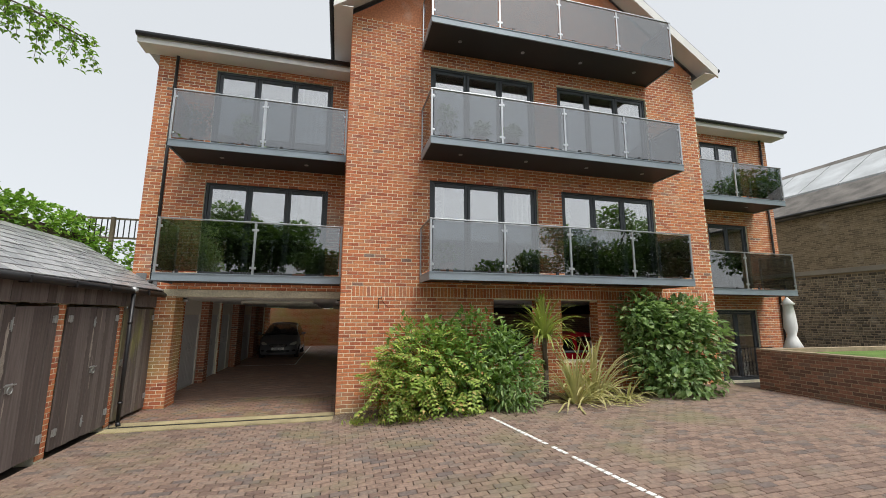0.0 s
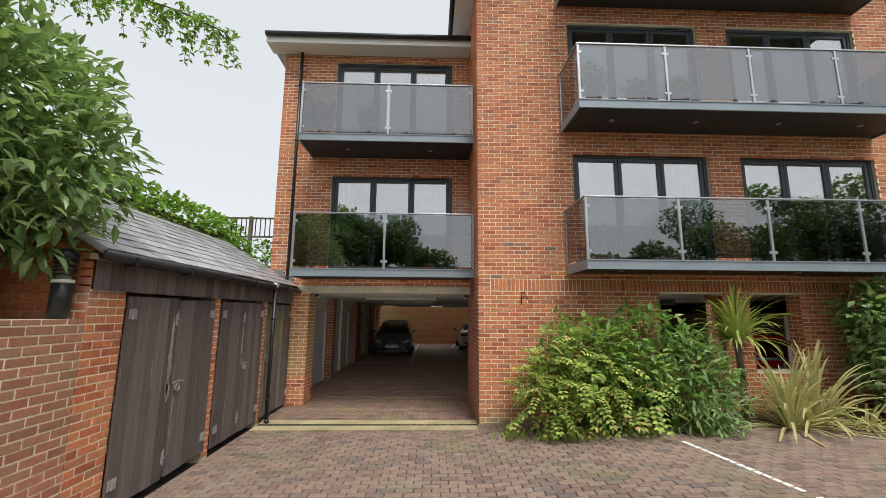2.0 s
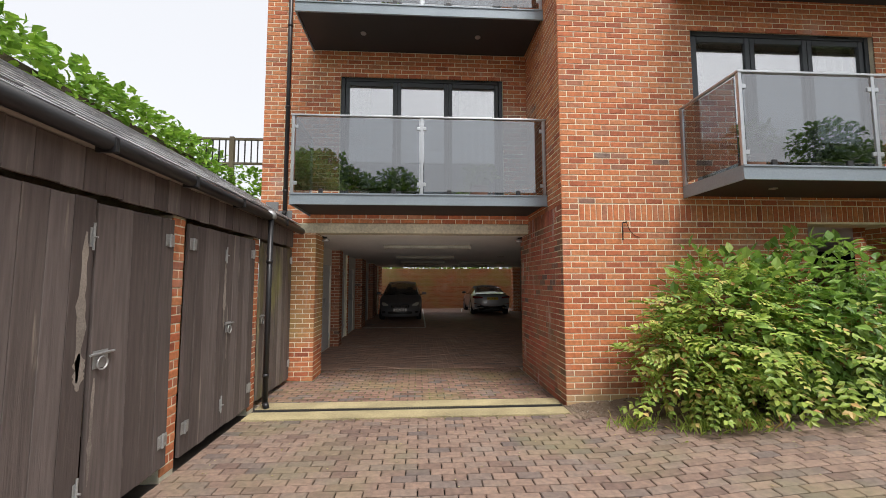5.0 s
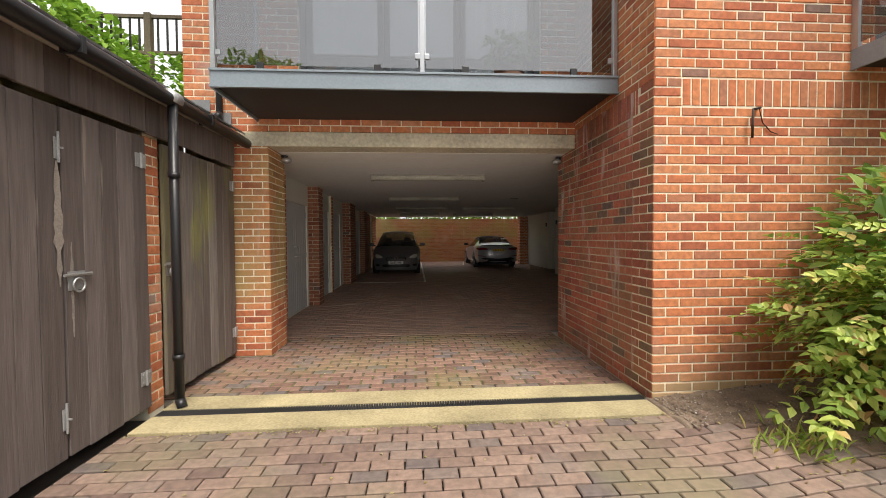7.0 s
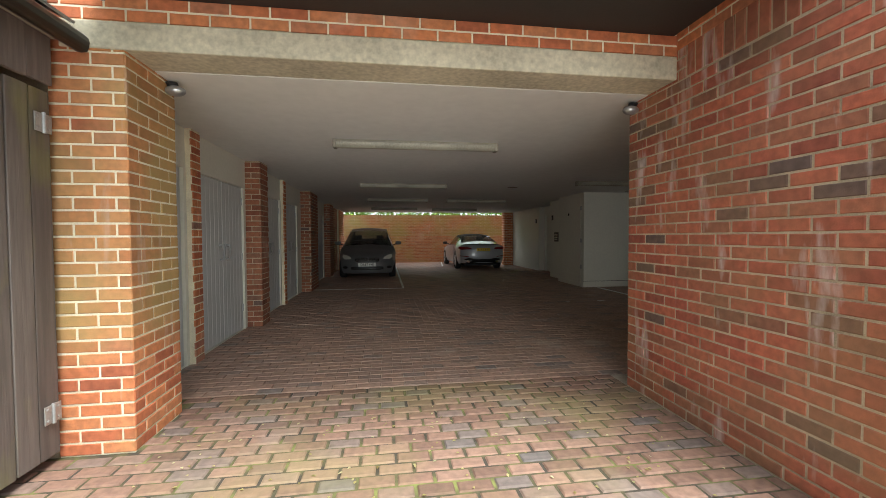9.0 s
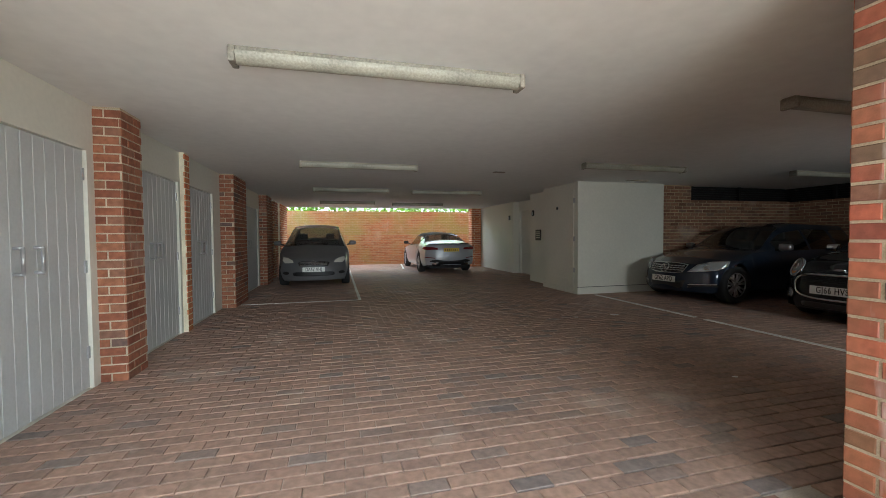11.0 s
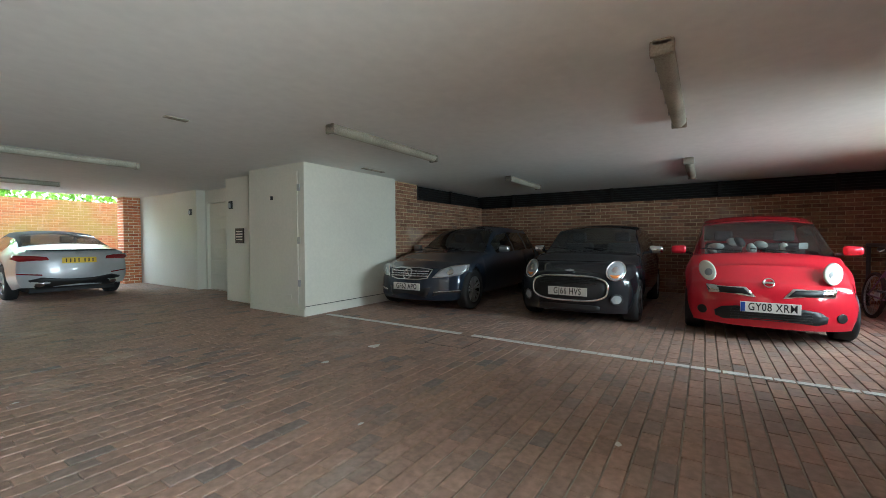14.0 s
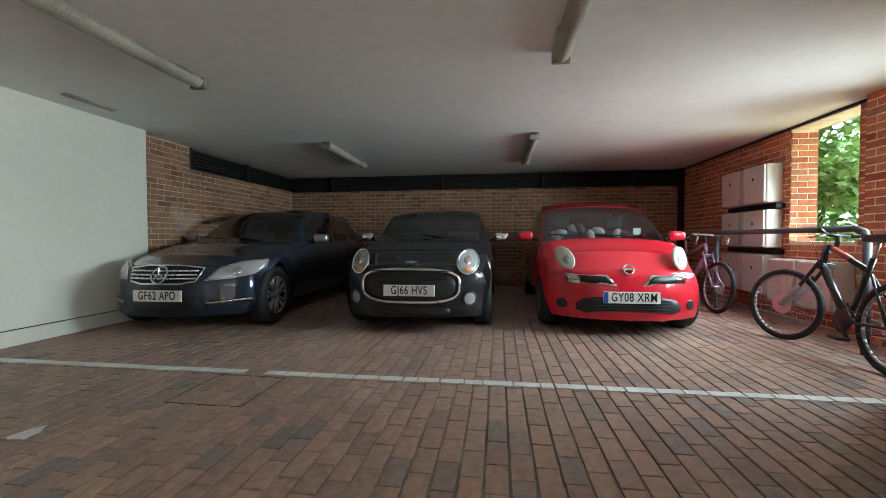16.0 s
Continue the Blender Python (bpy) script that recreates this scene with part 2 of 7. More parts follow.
def timber(name="dark_stained_timber", tones=((0.105, 0.084, 0.078), (0.145, 0.119, 0.11), (0.19, 0.16, 0.15)), green=0.0):
    """Weathered dark-stained boards, with pale streaks where the stain has gone and green near the ground."""
    m, n, l, b = nodes(name, 0.75)
    one = ramp(n, l, n.new("ShaderNodeObjectInfo").outputs["Random"], [(0, tones[0]), (0.5, tones[1]), (1, tones[2])])
    streak = ramp(n, l, world_grain(n, l, 5, 6, (7, 7, 0.45)), [(0.38, (0.8, 0.8, 0.8)), (0.64, (1.16, 1.16, 1.16))])
    col = mix(n, l, 0.85, one, streak, "MULTIPLY")
    bare = ramp(n, l, world_grain(n, l, 2.6, 7, (6, 6, 0.5)), [(0.66, (0, 0, 0)), (0.74, (0.8, 0.8, 0.8))])
    col = mix(n, l, bare, col, (0.34, 0.29, 0.24))
    if green:
        algae = ramp(n, l, world_grain(n, l, 1.6, 7, (2, 2, 0.7)), [(0.5, (0, 0, 0)), (0.72, (green, green, green))])
        col = mix(n, l, algae, col, (0.3, 0.3, 0.06))
    l.new(col, b.inputs["Base Color"])
    bump(n, l, b, world_grain(n, l, 14, 6, (9, 9, 0.4)), 0.5, 0.006)
    return m


wood_dark = timber()
wood_mossy = timber("mossy_timber", ((0.12, 0.098, 0.088), (0.17, 0.145, 0.13), (0.22, 0.19, 0.17)), 0.55)


def pane(name, tint, ior, rough=0.01):
    """Glass: tinted see-through and a mirror-like gloss that grows towards grazing view."""
    m = bpy.data.materials.new(name)
    m.use_nodes = True
    n, l = m.node_tree.nodes, m.node_tree.links
    n.clear()
    out, mx = n.new("ShaderNodeOutputMaterial"), n.new("ShaderNodeMixShader")
    tr, gl, lw = n.new("ShaderNodeBsdfTransparent"), n.new("ShaderNodeBsdfGlossy"), n.new("ShaderNodeLayerWeight")
    tr.inputs[0].default_value = (*tint, 1)
    gl.inputs["Roughness"].default_value = rough
    head_on = ((ior - 1) / (ior + 1)) ** 2
    power, gloss = n.new("ShaderNodeMath"), n.new("ShaderNodeMath")
    power.operation, gloss.operation = "POWER", "MULTIPLY_ADD"
    power.inputs[1].default_value = 5.0
    gloss.inputs[1].default_value, gloss.inputs[2].default_value = 1 - head_on, head_on
    l.new(lw.outputs["Facing"], power.inputs[0])
    l.new(power.outputs[0], gloss.inputs[0])
    l.new(gloss.outputs[0], mx.inputs[0])
    l.new(tr.outputs[0], mx.inputs[1])
    l.new(gl.outputs[0], mx.inputs[2])
    l.new(mx.outputs[0], out.inputs[0])
    return m


tinted_glass = pane("tinted_glass", (0.42, 0.45, 0.47), 2.85, 0.0)
window_glass = pane("window_glass", (0.9, 0.92, 0.92), 5.6, 0.0)
car_glass = pane("car_glass", (0.5, 0.55, 0.55), 2.3)


# ---- building helpers ----
def mesh_object(name, verts, faces, material, parent=None, smooth=False, label=""):
    me = bpy.data.meshes.new(name)
    me.from_pydata([tuple(v) for v in verts], [], faces)
    me.materials.append(material)
    if smooth:
        me.shade_smooth()
    ob = new(name, me)
    if parent:
        ob.parent = parent
    return tagged(ob, label) if label else ob


def part(name, bm, material, parent=None, label="", smooth=False):
    """One bmesh as one mesh object, under a thing or a part."""
    me = bpy.data.meshes.new(name)
    bmesh.ops.recalc_face_normals(bm, faces=bm.faces)
    bm.to_mesh(me)
    bm.free()
    me.materials.append(material)
    if smooth:
        me.shade_smooth()
    ob = new(name, me)
    if parent:
        ob.parent = parent
    return tagged(ob, label) if label else ob


def empty(name, label="", category="", group="", kind=""):
    return tagged(new(name), label, category, group, kind)


def add_box(bm, x0, x1, y0, y1, z0, z1, bevel=0.0, m=None):
    g = bmesh.ops.create_cube(bm, size=1)
    vs = g["verts"]
    for v in vs:
        v.co = Vector((x0 + (v.co.x + 0.5) * (x1 - x0), y0 + (v.co.y + 0.5) * (y1 - y0), z0 + (v.co.z + 0.5) * (z1 - z0)))
    if bevel:
        es = list({e for v in vs for e in v.link_edges})
        r = bmesh.ops.bevel(bm, geom=es, offset=bevel, segments=2, affect="EDGES", profile=0.6)
        vs = list({v for f in r["faces"] for v in f.verts} | {v for v in vs if v.is_valid})
    if m:
        bmesh.ops.transform(bm, matrix=m, verts=vs)
    return vs


def box(name, x0, x1, y0, y1, z0, z1, material, parent=None, bevel=0.0, label="", m=None):
    bm = bmesh.new()
    add_box(bm, x0, x1, y0, y1, z0, z1, bevel, m)
    return part(name, bm, material, parent, label)


def add_tube(bm, a, b, r, r2=None, seg=12, caps=True):
    a, b = Vector(a), Vector(b)
    d = b - a
    g = bmesh.ops.create_cone(bm, segments=seg, radius1=r, radius2=r if r2 is None else r2, depth=d.length, cap_ends=caps)
    m = Matrix.Translation((a + b) / 2) @ d.to_track_quat("Z", "Y").to_matrix().to_4x4()
    bmesh.ops.transform(bm, matrix=m, verts=g["verts"])
    return g["verts"]


def tube(name, points, r, material, parent=None, label="", seg=12):
    """A pipe or bar along points, with ball joints at its bends."""
    bm = bmesh.new()
    for a, b in zip(points, points[1:]):
        add_tube(bm, a, b, r, seg=seg)
    for p in points[1:-1]:
        bmesh.ops.create_uvsphere(bm, u_segments=seg, v_segments=8, radius=r, matrix=Matrix.Translation(p))
    return part(name, bm, material, parent, label, True)


def structure(ob, label=""):
    return tagged(ob, label, kind="structure")


# bricks: 215 x 65 mm with 10 mm joints
PIECES = {}


def brick_verts(w, h, d, e=0.004):
    """A brick's face seen from outside: u to the right, v up, out of the wall by d, with chamfered arrises."""
    v = [(0, 0, -0.012), (w, 0, -0.012), (w, h, -0.012), (0, h, -0.012), (0, 0, d - e), (w, 0, d - e), (w, h, d - e), (0, h, d - e),
         (e, e, d), (w - e, e, d), (w - e, h - e, d), (e, h - e, d)]
    f = [(8, 9, 10, 11)] + [(i, (i + 1) % 4, 4 + (i + 1) % 4, 4 + i) for i in range(4)] + [(4 + i, 4 + (i + 1) % 4, 8 + (i + 1) % 4, 8 + i) for i in range(4)]
    return v, f


def subtract(spans, lo, hi):
    out = []
    for a, b in spans:
        if hi <= a or lo >= b:
            out.append((a, b))
        else:
            if lo - a > 0.03:
                out.append((a, lo))
            if b - hi > 0.03:
                out.append((hi, b))
    return out


def lay_bricks(wall, origin, udir, normal, length, z0, z1, holes=(), near=None, soldier=None, one=None, mass=None, proud=0.005, rng=None):
    """Stretcher bond on the face of a wall. holes: (u0, u1, z0, z1). near: the (u0, u1, z0, z1) stretch whose bricks are parts of their own.
    soldier: (z0, z1, u0, u1) of a course on end."""
    one, mass = one or brick_one, mass or brick_all
    rng = rng or random.Random(len(wall.name) + int(length * 100))
    o, u, nrm = Vector(origin), Vector(udir), Vector(normal)
    basis = Matrix((( u.x, 0, nrm.x), (u.y, 0, nrm.y), (0, 1, nrm.z))).to_4x4()
    verts, faces, count = [], [], 0
    pieces = []
    k = 0
    z = z0
    while z < z1 - 0.02:
        h = min(0.063, z1 - z)
        if soldier and soldier[0] - 0.01 < z < soldier[1] - 0.03:
            spans = [(0.0, soldier[2] - 0.01), (soldier[3] + 0.01, length)]
        else:
            spans = [(0.0, length)]
        for a, b, c, d in holes:
            if z < d - 0.03 and z + h > c + 0.03:
                spans = subtract(spans, a, b)
        start = -0.1125 * (k % 2) - 0.0
        for a, b in spans:
            i = math.floor((a - start) / 0.225)
            while start + i * 0.225 < b:
                p, q = max(a, start + i * 0.225), min(b, start + i * 0.225 + 0.213)
                i += 1
                if q - p > 0.03:
                    pieces.append((p, z, q - p, h))
        k += 1
        z += 0.075
    if soldier:
        x = soldier[2]
        while x < soldier[3] - 0.03:
            if not any(a - 0.03 < x < b and c < soldier[1] - 0.05 and d > soldier[0] + 0.05 for a, b, c, d in holes):
                pieces.append((x, soldier[0], min(0.065, soldier[3] - x), soldier[1] - soldier[0] - 0.01))
            x += 0.075
    for p, z, w, h in pieces:
        d = proud + rng.uniform(-0.0015, 0.0015)
        at = o + u * p + Vector((0, 0, z))
        if near and count < 300 and near[0] <= p and p + w <= near[1] and near[2] <= z and z + h <= near[3]:
            key = (round(w, 2), round(h, 3), one.name)
            if key not in PIECES:
                v, f = brick_verts(w, h, proud)
                me = bpy.data.meshes.new("brick")
                me.from_pydata(v, [], f)
                me.materials.append(one)
                PIECES[key] = me
            ob = new("brick", PIECES[key])
            ob.parent = wall
            ob.matrix_local = Matrix.Translation(at) @ basis @ pose(0, 0, d - proud, 0, 0, rng.uniform(-0.25, 0.25))
            count += 1
            continue
        v, f = brick_verts(w, h, d)
        base = len(verts)
        verts += [at + u * x + Vector((0, 0, y)) + nrm * t for x, y, t in v]
        faces += [tuple(base + j for j in q) for q in f]
    if faces:
        tagged(mesh_object("bricks", verts, faces, mass, wall), kind="stuff")


def slab_wall(name, label, x0, x1, y0, y1, z0, z1, holes=(), axis="x", material=None):
    """A wall with thickness and real openings: holes (a0, a1, z0, z1) along its axis."""
    bm = bmesh.new()
    a0, a1 = (x0, x1) if axis == "x" else (y0, y1)
    us = sorted({a0, a1, *[h[0] for h in holes], *[h[1] for h in holes]})
    for p, q in zip(us, us[1:]):
        spans = [(z0, z1)]
        for a, b, c, d in holes:
            if a < q - 1e-6 and b > p + 1e-6:
                spans = subtract(spans, c, d)
        for c, d in spans:
            if axis == "x":
                add_box(bm, p, q, y0, y1, c, d)
            else:
                add_box(bm, x0, x1, p, q, c, d)
    bmesh.ops.remove_doubles(bm, verts=bm.verts, dist=1e-5)
    return structure(part(name, bm, material or mortar), label)


# ---- the plan ----
CEIL = 2.335                      # garage ceiling
FRONT, WING = 8.59, 10.15         # centre block and wing facades
CX0, CX1 = -0.08, 9.40            # centre block
GX0, GX1, GY1 = -4.18, 8.75, 25.2  # garage
SHED_X = -3.95


def ground_z(x, y):
    """Outdoor ground: level before the garage, rising to the garden side."""
    return 0.27 * (1 - math.exp(-max(0.0, x + 0.25) / 2.4))


def moss_joint():
    """Damp joint sand with tufts of moss."""
    m, n, l, b = nodes("mossy_joint", 1.0)
    l.new(ramp(n, l, world_grain(n, l, 6, 8), [(0.4, (0.06, 0.05, 0.038)), (0.55, (0.11, 0.1, 0.045)), (0.7, (0.2, 0.21, 0.065))]), b.inputs["Base Color"])
    bump(n, l, b, world_grain(n, l, 90, 5), 0.8, 0.006)
    return m


joint_mossy = moss_joint()


# ---- large structure ----
# ground sheet to the horizon
def build_ground():
    xs = [-400, -60, -15, -6, -3.9, -2, -0.3] + [0.2 * i for i in range(0, 60)] + [14, 20, 40, 100, 400]
    ys = [-400, -60, -20, -8, 0, 4, 7, 8.54, 8.58, 12, 26, 60, 400]
    verts = [(x, y, ground_z(x, y) * (1 if y < 8.55 else 0) - 0.05) for y in ys for x in xs]
    n = len(xs)
    faces = [(j * n + i, j * n + i + 1, (j + 1) * n + i + 1, (j + 1) * n + i) for j in range(len(ys) - 1) for i in range(n - 1)]
    return structure(mesh_object("ground", verts, faces, joint_sand, smooth=True), "block-paved drive ground with dark sanded joints")


ground = build_ground()
structure(box("threshold_bed", GX0 + 0.14, CX0 - 0.01, 8.97, 10.95, -0.011, -0.008, joint_mossy), "mossy joints of the entrance paving")
garage_floor = structure(box("floor", GX0 - 0.4, GX1 + 0.3, 8.93, 32, -0.3, -0.012, joint_inner), "red-brown block-paved garage floor")


def lay_pavers(owner, x0, x1, y0, y1, zf, one, mass, near, skip=None, w=0.2, d=0.105, seed=3, gap=0.011, butt=None, chamfer=0.008):
    """Rectangular blocks in stretcher rows along x, each with chamfered edges."""
    rng = random.Random(seed)
    me = bpy.data.meshes.new("paver")
    butt = butt or gap
    v, f = brick_verts(w - butt, d - gap, 0.012, chamfer)
    me.from_pydata(v, [], f)
    me.materials.append(one)
    verts, faces, count, row, y = [], [], 0, 0, y0
    while y < y1:
        x = x0 - w * 0.5 * (row % 2) - rng.uniform(0, 0.01)
        while x < x1:
            p, q = max(x, x0), min(x + w - butt, x1)
            if q - p > 0.04 and not (skip and skip(x + w / 2, y + d / 2)):
                z = zf(x, y) - 0.012 + rng.uniform(-0.002, 0.002)
                gx, gy = (zf(x + w, y) - zf(x, y)) / w, (zf(x, y + d) - zf(x, y)) / d
                if count < 300 and near[0] < p < near[1] and near[2] < y < near[3] and q - p > w - 0.02:
                    ob = new("paver", me)
                    ob.parent = owner
                    ob.matrix_local = pose(p, y, z, math.degrees(gy) + rng.uniform(-0.6, 0.6), -math.degrees(gx) + rng.uniform(-0.5, 0.5), rng.uniform(-0.4, 0.4))
                    count += 1
                else:
                    tx, ty = gx + rng.uniform(-0.006, 0.006), gy + rng.uniform(-0.008, 0.008)
                    vv, ff = brick_verts(q - p, d - gap, 0.012, chamfer)
                    base = len(verts)
                    verts += [(p + a, y + b, z + c + a * tx + b * ty) for a, b, c in vv]
                    faces += [tuple(base + j for j in t) for t in ff]
            x += w
        y += d
        row += 1
    tagged(mesh_object("pavers", verts, faces, mass, owner), kind="stuff")


# facade of the centre block
CW = [(1.76, 4.42), (5.06, 7.76)]                       # window bays
STOREYS = [(2.80, 4.98), (5.58, 7.78), (8.32, 10.3)]    # sill and head
UNDER = [(3.24, 4.41, 0.93, 2.30), (4.92, 5.88, 0.93, 2.30)]
centre_holes = UNDER + [(a, b, c, d) for a, b in CW for c, d in STOREYS]
wall_front = slab_wall("wall_front", "orange-red brick facade of the apartment block with a soldier course", CX0, CX1, FRONT, FRONT + 0.3, -0.1, 8.75, centre_holes)


def gable_wall():
    bm = bmesh.new()
    pts = [(CX0, 8.75), (CX1, 8.75), (4.66, 12.2)]
    vs = [[bm.verts.new((x, y, z)) for x, z in pts] for y in (FRONT, FRONT + 0.3)]
    bm.faces.new(vs[0])
    bm.faces.new(vs[1][::-1])
    for i in range(3):
        bm.faces.new((vs[0][i], vs[1][i], vs[1][(i + 1) % 3], vs[0][(i + 1) % 3]))
    return structure(part("wall_gable", bm, brick_all), "orange-red brick gable of the apartment block")


gable_wall()
wall_flank = slab_wall("wall_flank", "brick side wall of the block beside the garage entrance", CX0, CX0 + 0.3, FRONT + 0.3, 10.69, -0.1, CEIL + 0.2, axis="y")
wall_flank_upper = slab_wall("wall_flank_upper", "brick side wall of the block above the entrance", CX0, CX0 + 0.3, FRONT + 0.3, WING, CEIL + 0.2, 8.75, axis="y")
wall_side_right = slab_wall("wall_side_right", "brick end wall of the centre block", CX1 - 0.3, CX1, FRONT + 0.3, WING + 6.9, -0.1, 8.75, axis="y")

LW = (-3.22, -0.48)
LEFT0, RIGHT1 = -4.45, 14.05
wall_left_wing = slab_wall("wall_left_wing", "orange-red brick facade of the set-back wing", LEFT0, CX0, WING, WING + 0.3, 2.50, 8.0, [(*LW, 2.8, 5.0), (*LW, 5.58, 7.83)])
RW = (11.2, 12.8)
wall_right_wing = slab_wall("wall_right_wing", "orange-red brick facade of the set-back garden wing", CX1, RIGHT1, WING, WING + 0.3, -0.1, 7.95, [(*RW, 0.02, 2.14), (*RW, 2.8, 4.9), (*RW, 5.55, 7.68)])
slab_wall("wall_right_end", "brick end wall of the garden wing", RIGHT1 - 0.3, RIGHT1, WING + 0.3, 17, -0.1, 7.95, axis="y")
slab_wall("wall_left_end", "brick end wall of the set-back wing", LEFT0, LEFT0 + 0.27, WING + 0.3, 25.2, -0.1, 8.0, axis="y")

# garage shell
ceiling_mesh = bmesh.new()
add_box(ceiling_mesh, LEFT0 + 0.28, CX1 - 0.31, 10.45, GY1, CEIL, CEIL + 0.16)
add_box(ceiling_mesh, CX0 + 0.31, CX1 - 0.31, FRONT + 0.31, 10.45, CEIL, CEIL + 0.16)
structure(part("ceiling", ceiling_mesh, ceiling_paint), "flat off-white painted garage ceiling")
beam_cream = plain("beam_cream_paint", (0.72, 0.66, 0.5), 0.8, vary=0.24, scale=4, bumps=0.35)
lintel = structure(box("beam_entrance", -3.9, CX0 - 0.005, WING - 0.01, WING + 0.29, CEIL, 2.495, beam_cream, None, 0.01), "cream painted concrete beam over the garage entrance")

wall_back = slab_wall("wall_back", "brick garage wall behind the parked cars", GX1, GX1 + 0.3, FRONT + 0.3, 17.3, -0.1, 2.0, axis="y")
slab_wall("wall_back_top", "dark band above the garage wall", GX1 + 0.12, GX1 + 0.3, FRONT + 0.3, 17.3, 2.0, CEIL + 0.1, axis="y", material=louvre_dark)
wall_bay = slab_wall("wall_bay", "brick garage wall beside the white store", 4.845, GX1, 17.02, 17.3, -0.1, CEIL + 0.1, [(5.75, GX1, 2.0, CEIL + 0.1)])
slab_wall("wall_bay_top", "dark band above the bay wall", 5.75, GX1, 17.14, 17.3, 2.0, CEIL + 0.1, material=louvre_dark)
# white store and passage walls
slab_wall("wall_store_front", "smooth white painted wall of the store", 2.72, 4.845, 16.86, 17.1, -0.05, CEIL + 0.05, material=white_paint)
slab_wall("wall_store_side", "white painted store wall with a panel door", 2.72, 2.95, 17.1, 18.3, -0.05, CEIL + 0.05, material=white_paint)
slab_wall("wall_recess", "white painted wall of the lift lobby", 3.7, 3.9, 18.3, 21.75, -0.05, CEIL + 0.05, [(20.8, 21.65, 0, 2.03)], "y", white_paint)
slab_wall("pier_lobby", "white painted pier beside the lobby door", 3.0, 3.7, 18.8, 19.55, -0.05, CEIL + 0.05, material=white_paint)
slab_wall("wall_passage", "white painted rear garage wall", 3.5, 3.72, 21.75, GY1, -0.05, CEIL + 0.05, axis="y", material=white_paint)
slab_wall("wall_store_return", "white painted return of the store", 2.95, 3.7, 18.15, 18.3, -0.05, CEIL + 0.05, material=white_paint)
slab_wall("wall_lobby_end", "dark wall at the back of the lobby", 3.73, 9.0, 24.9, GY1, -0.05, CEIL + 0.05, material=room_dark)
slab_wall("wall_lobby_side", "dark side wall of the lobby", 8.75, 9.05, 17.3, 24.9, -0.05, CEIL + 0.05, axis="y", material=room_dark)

# left side of the garage: piers with doors set back between them
wall_left = slab_wall("wall_garage_left", "white painted wall between the garage doors", GX0 + 0.02, GX0 + 0.14, 10.75, GY1, -0.05, CEIL + 0.05,
                      [(10.85, 11.85, 0, 2.0), (12.05, 13.5, 0, 2.0), (13.95, 15.42, 0, 2.0), (15.62, 16.85, 0, 2.0), (18.3, 20.6, 0, 2.0)], "y", white_paint)
PIERS = [("pier_entrance", -3.965, -3.57, WING + 0.002, 10.69, 2.5), ("pier_a", GX0, -3.84, 13.56, 13.92, CEIL), ("pier_b", GX0, -3.82, 17.24, 18.2, CEIL),
         ("pier_c", GX0, -3.86, 20.75, 21.6, CEIL), ("pier_d", GX0, -3.95, 22.6, 23.4, CEIL)]
piers = {}
for name, a, b, c, d, top in PIERS:
    piers[name] = slab_wall(name, "red brick pier between the garage doors", a, b, c, d, -0.1, top)
strip_a = slab_wall("pier_strip_a", "narrow brick strip between doors", GX0 + 0.14, GX0 + 0.2, 11.86, 12.04, -0.05, CEIL)
strip_b = slab_wall("pier_strip_b", "narrow brick strip between doors", GX0 + 0.14, GX0 + 0.2, 15.44, 15.6, -0.05, CEIL)
wall_left_back = slab_wall("wall_left_rear", "brick side wall at the rear of the garage", GX0, GX0 + 0.3, 23.4, GY1, -0.1, CEIL, axis="y")
pier_window = slab_wall("pier_window", "brick pier between the two facade openings", 4.42, 4.64, FRONT + 0.31, 9.06, -0.1, CEIL)

# store behind the flank wall: a half-brick side wall, white framed doors under a cream beam
wall_store_room = slab_wall("wall_cycle_side", "half-brick wall beside the cycle bay", 2.91, 3.025, FRONT + 0.31, 10.12, -0.1, 2.166, axis="y", material=mortar_dirty)
structure(box("beam_store", 0.225, 3.03, 10.0, 10.125, 2.17, CEIL - 0.003, beam_cream, None, 0.008), "cream painted beam over the store doors")
structure(box("beam_cycle_side", 2.91, 3.03, FRONT + 0.31, 9.998, 2.17, CEIL - 0.003, beam_cream, None, 0.008), "cream painted beam over the half-brick wall")
store_doors = empty("door_8", "white framed grey boarded store doors beside the entrance", kind="structure")
for a, b, c, d in ((2.83, 2.907, 0.0, 2.166), (0.228, 0.3, 0.0, 2.166), (0.3, 2.83, 2.09, 2.166)):
    box("door_frame", a, b, 10.03, 10.135, c, d, white_paint, store_doors)
for k in range(24):
    box("board", 0.302 + k * 0.1053, 0.302 + k * 0.1053 + 0.102, 10.05, 10.085, 0.012, 2.086, grey_door, store_doors, 0.003)
# unseen rear walls and roof above the garage, added to keep skylight off the yard
slab_wall("wall_rear", "unseen brick rear wall added above the garage to shade the yard", LEFT0 + 0.27, CX1, GY1 - 0.3, GY1, CEIL + 0.16, 8.0, material=brick_all)
slab_wall("wall_side_rear", "unseen brick side wall added at the rear to shade the yard", CX1 - 0.3, CX1, WING + 6.9, GY1 - 0.3, -0.1, 8.0, axis="y", material=brick_all)
structure(box("roof_rear", LEFT0 - 0.3, CX1 + 0.3, 16.05, GY1 + 0.5, 8.01, 8.25, slate), "unseen grey slate roof added over the rear to shade the yard")
# yard behind
wall_yard = slab_wall("wall_yard", "weathered brick yard wall with a mossy top", -9, 9, 27.6, 27.9, -0.3, 2.35)
pier_rear = slab_wall("pier_rear", "brick pier at the rear opening", 3.1, 3.49, GY1 - 0.4, GY1, -0.1, CEIL)


